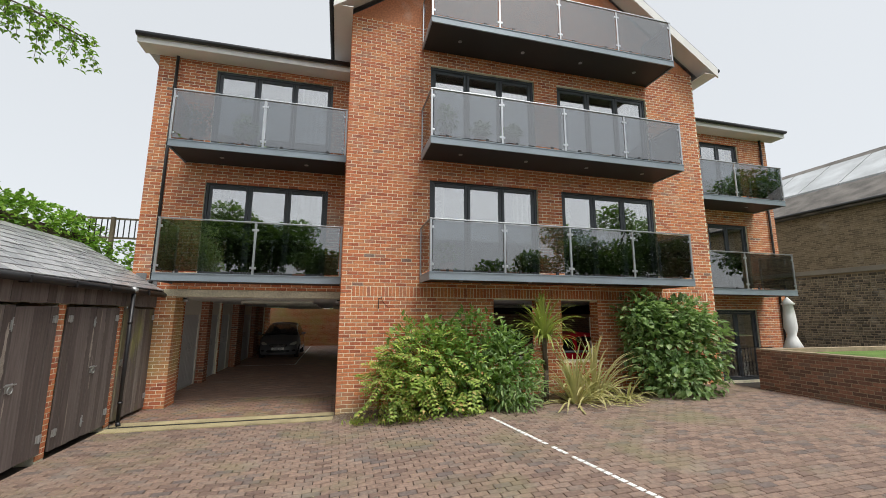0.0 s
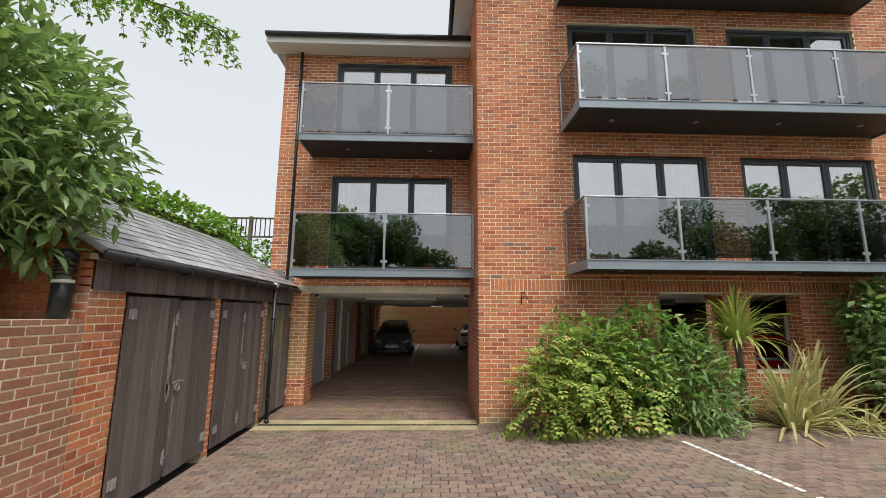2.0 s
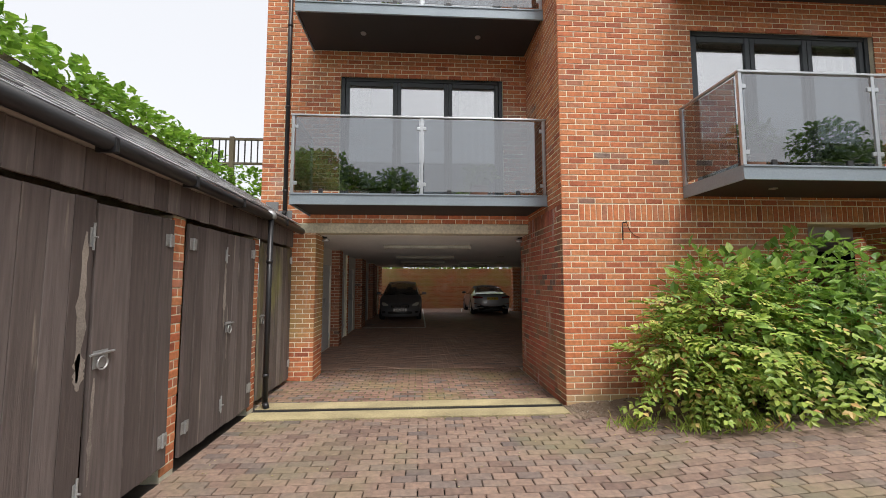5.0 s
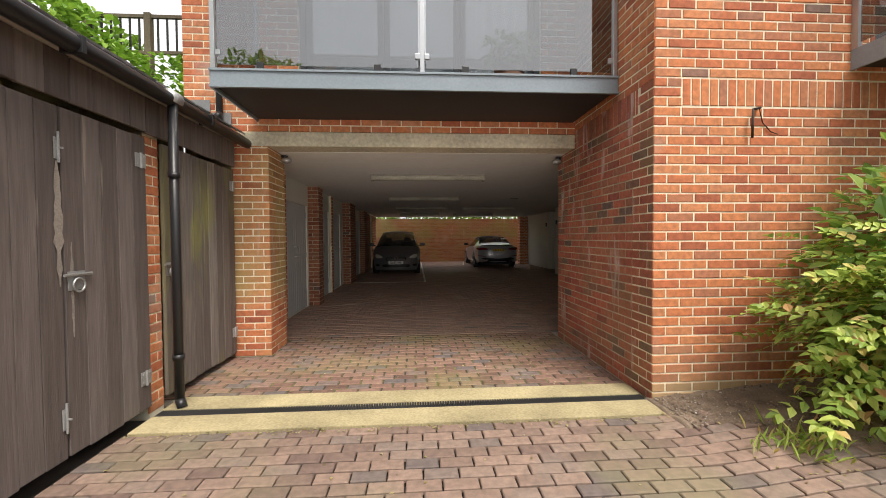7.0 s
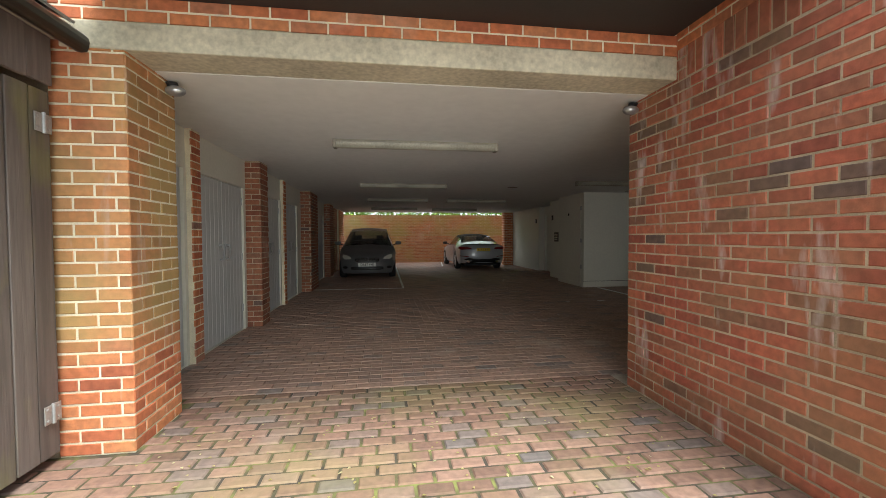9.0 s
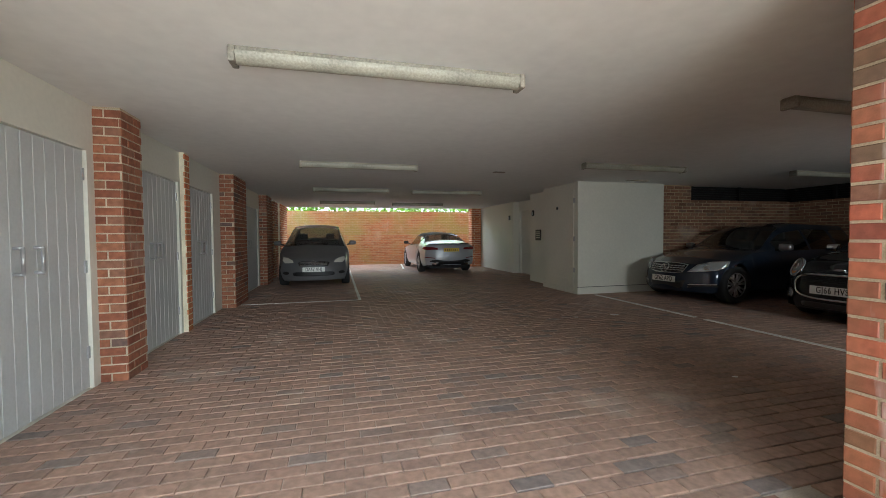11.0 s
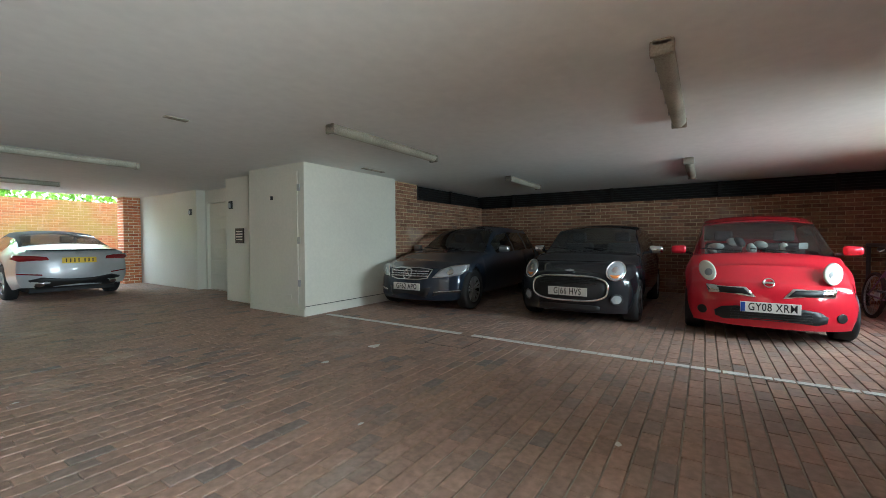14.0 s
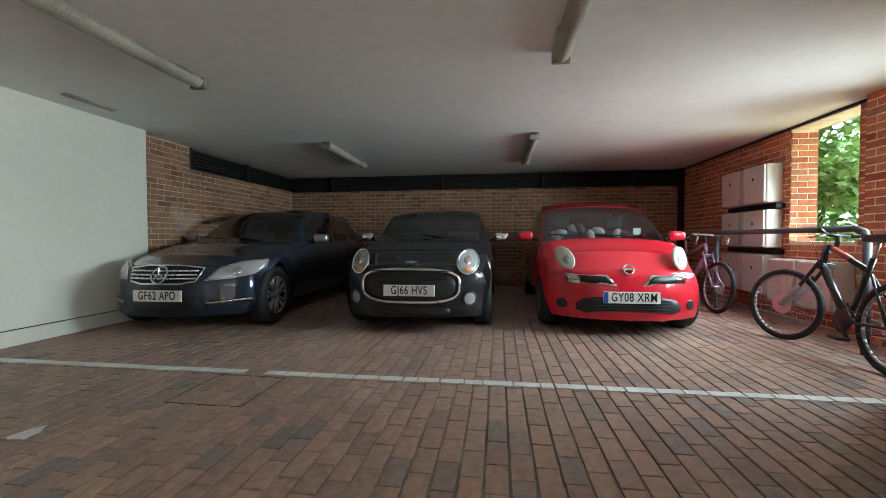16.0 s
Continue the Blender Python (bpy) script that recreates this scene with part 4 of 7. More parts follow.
def bollard_light(x, y, z):
    b = empty("bollard_light", "black bollard light with louvred head on the bank", "bollard light")
    tube("post", [(x, y, z), (x, y, z + 0.33)], 0.075, black_plastic, b, seg=20)
    for i in range(5):
        bm = bmesh.new()
        add_tube(bm, (x, y, z + 0.36 + i * 0.035), (x, y, z + 0.38 + i * 0.035), 0.085, 0.07, seg=20)
        part("louvre", bm, black_plastic, b, "", True)
    tube("core", [(x, y, z + 0.33), (x, y, z + 0.54)], 0.05, plain("bollard_diffuser", (0.5, 0.5, 0.48), 0.4), b)
    bm = bmesh.new()
    add_tube(bm, (x, y, z + 0.3), (x, y, z + 0.33), 0.078, seg=20)
    part("band", bm, white_paint, b, "white band", True)
    bm = bmesh.new()
    bmesh.ops.create_uvsphere(bm, u_segments=20, v_segments=10, radius=0.085, matrix=Matrix.Translation((x, y, z + 0.54)) @ Matrix.Diagonal((1, 1, 0.7, 1)))
    part("cap", bm, black_plastic, b, "", True)


bollard_light(-4.075, 4.84, 1.842)

# drain and cream strips at the entrance
for y0, y1 in ((8.34, 8.6), (8.72, 8.96)):
    structure(box("threshold", -3.88, -0.1, y0, y1, -0.05, 0.012, concrete_strip, None, 0.006), "cream concrete strip beside the drain")
drain = tagged(new("drain_channel"), "dark slotted channel drain between cream strips", "drain")
box("channel", -3.88, -0.1, 8.603, 8.717, -0.06, -0.02, grate_iron, drain)
me = bpy.data.meshes.new("slat")
bm = bmesh.new()
add_box(bm, 0, 0.012, 0, 0.114, 0, 0.022)
bm.to_mesh(me)
bm.free()
me.materials.append(grate_iron)
for i in range(189):
    ob = new("slat", me)
    ob.parent = drain
    ob.location = (-3.88 + i * 0.02, 8.603, -0.018)

# garden wall, lawn and neighbour
wall_garden = slab_wall("wall_garden", "low weathered brick garden wall", 9.6, 9.83, -8, 7.8, 0.0, 1.19, axis="y")
wall_garden_end = slab_wall("wall_garden_return", "low brick garden wall return", 9.83, 16, 7.57, 7.8, 0.0, 1.19)
grass_mat = plain("lawn", (0.13, 0.22, 0.045), 0.95, vary=0.3, scale=10, bumps=0.8)
structure(box("lawn", 9.84, 18.68, -8, 7.56, 0.9, 1.1, grass_mat), "raised lawn behind the garden wall")


def stone_building():
    """An old hall standing end-on beyond the lawn: rubble below a string course, buff brick above, a slate slope with a long skylight."""
    b = empty("neighbour_building", "old rubble stone and brick hall with a slate roof and skylight", "building")
    rubble = masonry("rubble", [(0, (0.07, 0.06, 0.05)), (0.5, (0.16, 0.13, 0.098)), (1, (0.26, 0.215, 0.16))], False)
    buff = masonry("buff_bricks", [(0, (0.15, 0.115, 0.075)), (0.5, (0.22, 0.17, 0.112)), (1, (0.28, 0.22, 0.15))], False)
    x, y0, y1, far = 18.8, 3.0, 34.0, 28.6
    box("wall", x, far, y0, y1, -0.2, 3.62, mortar_dark, b, 0, "rubble stone wall")
    r = random.Random(4)
    verts, faces = [], []
    z = 0.5
    while z < 3.55:
        h = r.uniform(0.07, 0.13)
        y = 17.0 - r.uniform(0, 0.2)
        while y > y0 + 0.4:
            w = r.uniform(0.09, 0.26)
            v, f = brick_verts(w - 0.022, h - 0.018, r.uniform(0.008, 0.03), 0.016)
            base = len(verts)
            verts += [(x - t, y - p, z + q) for p, q, t in v]
            faces += [tuple(base + k for k in t) for t in f]
            y -= w
        z += h
    tagged(mesh_object("stones", verts, faces, rubble, b), kind="stuff")
    box("string_course", x - 0.1, far, y0, y1, 3.62, 3.8, plain("string_stone", (0.26, 0.23, 0.19), 0.9), b)
    box("upper_wall", x + 0.03, far, y0, y1, 3.8, 6.15, mortar_dark, b)
    lay_bricks(b, (x + 0.03, 17.0, 0), (0, -1, 0), (-1, 0, 0), 13.5, 3.82, 6.15, one=buff, mass=buff)
    eave, ridge, ex, rx = 6.2, 9.65, x - 0.3, 23.7
    mesh_object("roof", [(ex, y0 - .3, eave), (ex, y1, eave), (rx, y1, ridge), (rx, y0 - .3, ridge), (far + .3, y1, eave), (far + .3, y0 - .3, eave), (ex, y0 - .3, eave - .12), (ex, y1, eave - .12), (far + .3, y1, eave - .12), (far + .3, y0 - .3, eave - .12)],
                [(0, 3, 2, 1), (3, 5, 4, 2), (6, 0, 1, 7), (6, 9, 5, 3, 0), (7, 1, 2, 4, 8), (9, 8, 4, 5), (6, 7, 8, 9)], old_slate, b)
    tube("gutter", [(ex - 0.05, y0, eave), (ex - 0.05, y1, eave)], 0.06, black_plastic, b)
    slope = (ridge - eave) / (rx - ex)
    for k in range(12):
        ya, (xa, xb) = 4.0 + k * 1.6, (ex + 2.0, ex + 4.5)
        za, zb = eave + 2.0 * slope, eave + 4.5 * slope
        mesh_object("skylight", [(xa, ya, za + .08), (xa, ya + 1.54, za + .08), (xb, ya + 1.54, zb + .08), (xb, ya, zb + .08), (xa, ya, za - .05), (xa, ya + 1.54, za - .05), (xb, ya + 1.54, zb - .05), (xb, ya, zb - .05)],
                    [(0, 3, 2, 1), (0, 1, 5, 4), (2, 3, 7, 6), (3, 0, 4, 7), (1, 2, 6, 5)], roof_glazing, b)
    return b


stone_building()


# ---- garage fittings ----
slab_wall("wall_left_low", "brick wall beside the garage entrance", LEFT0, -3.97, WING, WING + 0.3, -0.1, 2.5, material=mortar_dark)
batten_body = plain("batten_enamel", (0.34, 0.31, 0.25), 0.6, vary=0.35, scale=8)
batten_lens = plain("batten_diffuser", (0.42, 0.4, 0.32), 0.45, vary=0.28, scale=9)


def batten(x0, x1, y, turn=0):
    """An unlit fluorescent batten: tray, ribbed diffuser, end caps, clips and a length of conduit."""
    b = empty("ceiling_light", "unlit grimy fluorescent batten on the ceiling", "ceiling light", "garage battens")
    n = x1 - x0
    part("tray", _box_mesh(0, n, -0.05, 0.05, -0.035, 0, 0.004), batten_body, b)
    bm = bmesh.new()
    ring = [(0.062 * math.cos(a), -0.03 - 0.062 * math.sin(a)) for a in [math.pi * k / 10 for k in range(11)]]
    vs = [[bm.verts.new((x, p, q)) for p, q in ring] for x in (0.03, n - 0.03)]
    for i in range(10):
        bm.faces.new((vs[0][i], vs[0][i + 1], vs[1][i + 1], vs[1][i]))
    part("diffuser", bm, batten_lens, b, "yellowed plastic diffuser", True)
    for x in (0, n - 0.04):
        part("end_cap", _box_mesh(x, x + 0.04, -0.066, 0.066, -0.095, -0.002, 0.012), batten_body, b)
    for k in range(1, 5):
        part("clip", _box_mesh(n * k / 5 - 0.012, n * k / 5 + 0.012, 0.05, 0.07, -0.05, -0.01, 0.003), steel, b)
    b.matrix_world = pose(x0, y, CEIL, 0, 0, turn)
    return b


for x0, x1, y in ((-2.66, -0.8, 12.16), (-2.6, -0.85, 15.75), (-2.6, -0.92, 18.95), (-0.35, 1.4, 19.05), (-2.6, -0.94, 22.35), (-0.35, 1.36, 22.7), (1.6, 3.48, 15.0), (1.5, 3.4, 12.03), (5.72, 7.34, 14.88), (5.62, 7.45, 12.02)):
    batten(x0, x1, y)
for x, y, n in ((3.6, 16.5, 0.5), (0.55, 16.07, 0.2)):
    p = empty("ceiling_plate", "thin white blanking plate on the ceiling", "ceiling plate", "ceiling plates")
    part("plate", _box_mesh(x, x + n, y - 0.04, y + 0.04, CEIL - 0.014, CEIL - 0.001, 0.004), batten_body, p)


def double_door(name, y0, y1, z1, leaves, label, handles=True):
    """Boarded grey doors in a white frame, on the left garage wall."""
    x = GX0 + 0.1
    d = empty(name, label, kind="structure")
    bm = bmesh.new()
    for a, b, c, e in ((y0 + 0.003, y0 + 0.06, 0, z1), (y1 - 0.06, y1 - 0.003, 0, z1), (y0 + 0.06, y1 - 0.06, z1 - 0.055, z1 - 0.003)):
        add_box(bm, x - 0.05, x + 0.05, a, b, c, e)
    part("door_frame", bm, white_paint, d, "white painted frame")
    w = (y1 - y0 - 0.124) / leaves
    for i in range(leaves):
        a = y0 + 0.062 + i * w
        leaf = tagged(new("door_leaf"), "")
        leaf.parent = d
        n = max(4, round(w / 0.11))
        for k in range(n):
            part("board", _box_mesh(x - 0.01, x + 0.025, a + 0.004 + (w - 0.008) * k / n, a + 0.004 + (w - 0.008) * (k + 1) / n - 0.003, 0.012, z1 - 0.06, 0.004), grey_door, leaf)
        if handles:
            e = a + w - 0.09 if i == 0 and leaves > 1 else a + 0.09
            tube("handle", [(x + 0.026, e, 1.0), (x + 0.075, e, 1.0), (x + 0.075, e, 1.17), (x + 0.026, e, 1.17)], 0.011, steel, leaf)
        h = a + 0.02 if i == 0 else a + w - 0.02
        for z in (0.3, 1.0, 1.75):
            part("hinge", _box_mesh(x + 0.026, x + 0.036, h - 0.015, h + 0.015, z - 0.05, z + 0.05, 0.003), steel, leaf)
    return d


double_door("door_1", 10.85, 11.85, 2.0, 1, "grey boarded door in a white frame", False)
double_door("door_2", 12.05, 13.5, 2.0, 2, "grey boarded double doors with steel pull handles")
double_door("door_3", 13.95, 15.42, 2.0, 2, "grey boarded double doors with steel pull handles")
double_door("door_4", 15.62, 16.85, 2.0, 2, "grey boarded double doors with steel pull handles")
double_door("door_5", 18.3, 20.6, 2.0, 2, "grey boarded double doors at the rear of the garage")

# lobby door with six panels, panel door of the store, sign, fittings
door_6 = empty("door_6", "white panelled lobby door", kind="structure")
part("door_leaf", _box_mesh(3.75, 3.79, 20.81, 21.64, 0.01, 2.02), white_paint, door_6)
for k in range(6):
    part("panel", _box_mesh(3.735, 3.75, 20.9, 21.55, 0.15 + k * 0.31, 0.15 + k * 0.31 + 0.23, 0.01), white_paint, door_6)
part("door_frame", _box_mesh(3.685, 3.7, 20.73, 20.8, 0, 2.1), white_paint, door_6)
part("door_frame", _box_mesh(3.685, 3.7, 21.65, 21.72, 0, 2.1), white_paint, door_6)
part("push_plate", _box_mesh(3.728, 3.735, 20.86, 20.9, 0.95, 1.15), steel, door_6)
door_7 = empty("door_7", "flush white store door with small hinges", kind="structure")
part("door_leaf", _box_mesh(2.7, 2.718, 17.0, 17.95, 0.12, 2.2, 0.003), white_paint, door_7)
part("vent_grille", _box_mesh(2.69, 2.7, 17.15, 17.8, 0.24, 0.31, 0.002), white_paint, door_7)
for z in (0.5, 1.15, 1.95):
    part("hinge", _box_mesh(2.69, 2.702, 16.93, 16.99, z - 0.05, z + 0.05), steel, door_7)
part("knob", _box_mesh(2.675, 2.7, 17.6, 17.64, 1.8, 1.86, 0.005), black_plastic, door_7)
structure(box("baseboard", 2.705, 4.84, 16.842, 16.857, 0.0, 0.14, white_paint), "white skirting along the store wall")
structure(box("skirting_joint", 2.705, 4.84, 16.85, 16.858, 0.142, 0.15, grate_iron), "dark joint above the white skirting")
# shade in the gap under the ceiling, modelled as a thin dark strip
structure(box("wall_head_trim", 3.04, GX1 - 0.04, FRONT + 0.302, FRONT + 0.33, CEIL - 0.028, CEIL - 0.002, grate_iron), "dark strip for the shadow gap between the brick wall and the ceiling")
structure(box("baseboard_side", 2.7, 2.717, 16.86, 18.28, 0.0, 0.1, white_paint), "white skirting along the store side")
sign = empty("wall_sign", "small dark notice board on the white lobby wall", "sign")
part("board", _box_mesh(2.975, 2.996, 18.93, 19.2, 1.1, 1.38, 0.004), black_plastic, sign)
for k in range(4):
    part("text_bar", _box_mesh(2.971, 2.976, 18.96, 19.17, 1.16 + 0.05 * k, 1.18 + 0.05 * k), white_paint, sign)
for x, y in ((2.995, 19.35), (3.495, 22.0)):
    s = empty("wall_light", "small dark bulkhead light on the lobby wall", "wall light", "lobby wall lights")
    part("base", _box_mesh(x - 0.03, x, y - 0.05, y + 0.05, 1.75, 1.9, 0.01), black_plastic, s)
    part("lens", _box_mesh(x - 0.055, x - 0.031, y - 0.035, y + 0.035, 1.77, 1.86, 0.01), steel, s)


def camera_dome(x, y, dx):
    c = empty("security_camera", "grey dome security camera on a bracket", "security camera", "entrance cameras")
    tube("bracket", [(x, y, CEIL - 0.02), (x + dx, y - 0.02, CEIL - 0.03), (x + dx, y - 0.02, CEIL - 0.05)], 0.018, black_plastic, c)
    bm = bmesh.new()
    bmesh.ops.create_uvsphere(bm, u_segments=18, v_segments=10, radius=0.05, matrix=pose(x + dx, y - 0.02, CEIL - 0.075) @ Matrix.Diagonal((1.3, 1, 0.7, 1)))
    part("dome", bm, steel, c, "", True)


camera_dome(-3.565, 10.6, 0.06)
camera_dome(CX0 - 0.005, 10.6, -0.06)

# iron hook and cord on the brick pier
hook = empty("wall_hook", "rusty iron hook with a cord on the brickwork", "hook")
iron = plain("rusty_iron", (0.06, 0.035, 0.025), 0.8, 0.2)
tube("pin", [(0.76, 8.585, 2.31), (0.74, 8.53, 2.3), (0.69, 8.54, 2.29), (0.69, 8.545, 2.07)], 0.009, iron, hook)
tube("cord", [(0.74, 8.54, 2.3), (0.8, 8.575, 2.2), (0.87, 8.577, 2.13), (0.93, 8.577, 2.11)], 0.004, iron, hook)

# dark louvre band with uprights along the top of the bay
louvre = structure(new("louvre_band"), "dark louvred ventilation band under the ceiling")
for y in (16.1, 13.64, 11.57, 9.81):
    part("upright", _box_mesh(GX1 + 0.02, GX1 + 0.07, y - 0.03, y + 0.03, 2.0, CEIL - 0.002), louvre_dark, louvre)
for x in (5.8, 7.2):
    part("upright", _box_mesh(x - 0.03, x + 0.03, 17.04, 17.09, 2.0, CEIL - 0.002), louvre_dark, louvre)
for k in range(6):
    z = 2.02 + k * 0.052
    part("slat", _box_mesh(GX1 + 0.03, GX1 + 0.11, FRONT + 0.32, 17.0, z, z + 0.012), louvre_dark, louvre)
    part("slat", _box_mesh(5.76, GX1 - 0.01, 17.06, 17.13, z, z + 0.012), louvre_dark, louvre)
structure(box("door_dark", GX1 - 0.03, GX1 - 0.012, FRONT + 0.31, 9.02, 0.0, CEIL - 0.002, louvre_dark), "dark service door in the corner of the bay")

# meter boxes beside the window
meter_white = plain("meter_box_plastic", (0.68, 0.64, 0.6), 0.45, vary=0.05)


def meter_box(x0, x1, z0, z1, y1=9.12):
    b = empty("meter_box", "white plastic electricity meter box on the brick wall", "meter box", "meter boxes")
    part("body", _box_mesh(x0, x1, FRONT + 0.308, y1 - 0.03, z0, z1, 0.015), meter_white, b)
    door = part("door", _box_mesh(x0 + 0.01, x1 - 0.01, y1 - 0.029, y1, z0 + 0.01, z1 - 0.01, 0.012), meter_white, b)
    part("lock", _box_mesh((x0 + x1) / 2 - 0.012, (x0 + x1) / 2 + 0.012, y1 + 0.001, y1 + 0.006, z1 - 0.2, z1 - 0.16, 0.002), black_plastic, door)


for z0, z1 in ((1.43, 1.93), (0.85, 1.34), (0.24, 0.76)):
    for x0, x1 in ((5.99, 6.45), (6.52, 6.98)):
        meter_box(x0, x1, z0, z1)
for x0, x1 in ((5.45, 5.92), (4.92, 5.4)):
    meter_box(x0, x1, 0.2, 0.72)
for z in (0.8, 1.385):
    structure(box("meter_shelf", 5.95, 7.02, FRONT + 0.305, 9.0, z - 0.03, z + 0.03, louvre_dark), "dark timber rail between the meter boxes")

# cycle rail
rail = empty("cycle_rail", "grey galvanised tubular cycle rail", "cycle rail")
dark_rail = plain("rail_paint", (0.11, 0.115, 0.13), 0.45, 0.3)
tube("bar", [(8.6, 9.46, 1.04), (4.22, 9.46, 1.05), (4.13, 9.46, 1.02), (4.1, 9.46, 0.94), (4.1, 9.46, 0.0)], 0.029, dark_rail, rail, seg=16)
for x in (8.55, 6.4):
    tube("leg", [(x, 9.46, 1.02), (x, 9.46, 0.0)], 0.03, dark_rail, rail, seg=16)


# ---- painted lines ----
def stripe(x0, y0, x1, y1, zf, w=0.075, seed=1, dash=(0.07, 0.2), gap=0.012, name="parking_line", label="worn white parking line on the block paving"):
    """Worn paint: short uneven dashes, one to a paver, over the joints."""
    rng = random.Random(seed)
    a, b = Vector((x0, y0, 0)), Vector((x1, y1, 0))
    d = (b - a).normalized()
    n = Vector((-d.y, d.x, 0))
    total, s = (b - a).length, 0.0
    bm = bmesh.new()
    while s < total:
        l = rng.uniform(*dash)
        if rng.random() > 0.015:
            k = [rng.uniform(0.42, 0.56) * w for _ in range(4)]
            pts = [a + d * s + n * k[0], a + d * s - n * k[1], a + d * min(total, s + l) - n * k[2], a + d * min(total, s + l) + n * k[3]]
            top = [bm.verts.new((p.x, p.y, zf(p.x, p.y) + 0.0035)) for p in pts]
            low = [bm.verts.new((p.x, p.y, zf(p.x, p.y) - 0.003)) for p in pts]
            bm.faces.new(top)
            for i in range(4):
                bm.faces.new((top[i], low[i], low[(i + 1) % 4], top[(i + 1) % 4]))
        s += l + gap * rng.uniform(0.7, 1.4)
    return structure(part(name, bm, line_paint), label)


flat = lambda x, y: 0.003
stripe(3.02, 16.7, 3.02, 10.16, flat, 0.078, 3)
stripe(-1.68, 17.47, -1.70, 27.0, flat, 0.055, 4)
stripe(-3.8, 17.5, -1.68, 17.47, flat, 0.05, 5)
stripe(0.3, 24.6, 0.6, 27.2, flat, 0.07, 6)
stripe(2.56, 7.1, 3.05, 3.4, lambda x, y: ground_z(x, y) + 0.003, 0.06, 7, (0.08, 0.092), 0.022)
stripe(3.05, 3.4, 3.3, 0.5, lambda x, y: ground_z(x, y) + 0.003, 0.06, 8, (0.08, 0.092), 0.022)

# litter on the garage floor
for k, (x, y, s) in enumerate(((2.0, 14.79, 0.09), (1.34, 14.79, 0.05), (0.6, 13.6, 0.025), (-1.9, 14.6, 0.025), (-0.5, 15.9, 0.03), (1.2, 12.2, 0.03))):
    rng = random.Random(k)
    bm = bmesh.new()
    vs = [bm.verts.new((x + s * math.cos(a) * rng.uniform(0.6, 1.2), y + s * 0.6 * math.sin(a) * rng.uniform(0.6, 1.2), 0.006 + rng.uniform(0, s * 0.12))) for a in [2 * math.pi * i / 9 for i in range(9)]]
    bm.faces.new(vs)
    bmesh.ops.solidify(bm, geom=bm.faces[:], thickness=0.003)
    tagged(part("paper_scrap", bm, line_paint), "pale scrap of paper lying on the paving", "litter", "scraps on the floor")
cover_edge = plain("cover_edge", (0.12, 0.095, 0.08), 0.8, 0.2)
lid = empty("access_cover", "paved access cover with a thin steel frame", "access cover")
for a, b, c, d in ((2.45, 2.95, 13.95, 13.958), (2.45, 2.95, 14.442, 14.45), (2.45, 2.458, 13.958, 14.442), (2.942, 2.95, 13.958, 14.442)):
    part("frame_bar", _box_mesh(a, b, c, d, -0.012, 0.003), cover_edge, lid)


# ---- cars ----
chrome = plain("chrome", (0.75, 0.76, 0.77), 0.12, 1.0, vary=0.03, bumps=0)
alloy = plain("alloy", (0.42, 0.43, 0.45), 0.3, 0.85, vary=0.06)
lamp_lens = plain("lamp_lens", (0.46, 0.49, 0.51), 0.06, 0.35, vary=0.12, scale=14, bumps=0.1, coat=1.0)
lamp_dull = plain("lamp_hazy_lens", (0.68, 0.68, 0.6), 0.25, 0.0, vary=0.1, scale=10, coat=0.6)
amber = plain("amber_lens", (0.75, 0.24, 0.05), 0.15, vary=0.05, coat=1.0)
tail_red = plain("tail_lens", (0.22, 0.012, 0.015), 0.1, vary=0.1, coat=1.0)
plate_white = plain("plate_white", (0.86, 0.86, 0.82), 0.35, vary=0.02)
plate_yellow = plain("plate_yellow", (0.8, 0.56, 0.03), 0.4, vary=0.02)
plate_black = plain("plate_black", (0.015, 0.015, 0.018), 0.5)
plate_blue = plain("plate_blue", (0.03, 0.09, 0.4), 0.4)
cabin_dark = plain("cabin_trim", (0.03, 0.03, 0.032), 0.8)
grille_black = plain("grille_black", (0.012, 0.012, 0.013), 0.45)


def paint(name, colour, metal=0.0, rough=0.35):
    m = plain(name, colour, rough, metal, vary=0.05, scale=2, bumps=0)
    b = m.node_tree.nodes["Principled BSDF"]
    b.inputs["Coat Weight"].default_value, b.inputs["Coat Roughness"].default_value = 1.0, 0.04
    b.inputs["Specular IOR Level"].default_value = 0.12
    return m


def text_mesh(body, size, material, name, parent, m):
    cu = bpy.data.curves.new(name, "FONT")
    cu.body, cu.size, cu.align_x, cu.align_y, cu.extrude = body, size, "CENTER", "CENTER", 0.0015
    cu.space_character, cu.offset = 1.1, 0.0008
    tmp = new("lettering_source", cu)
    bpy.context.view_layer.update()
    me = bpy.data.meshes.new_from_object(tmp.evaluated_get(bpy.context.evaluated_depsgraph_get()))
    bpy.data.objects.remove(tmp)
    me.materials.clear()
    me.materials.append(material)
    ob = new(name, me)
    ob.parent = parent
    ob.matrix_local = m
    return ob


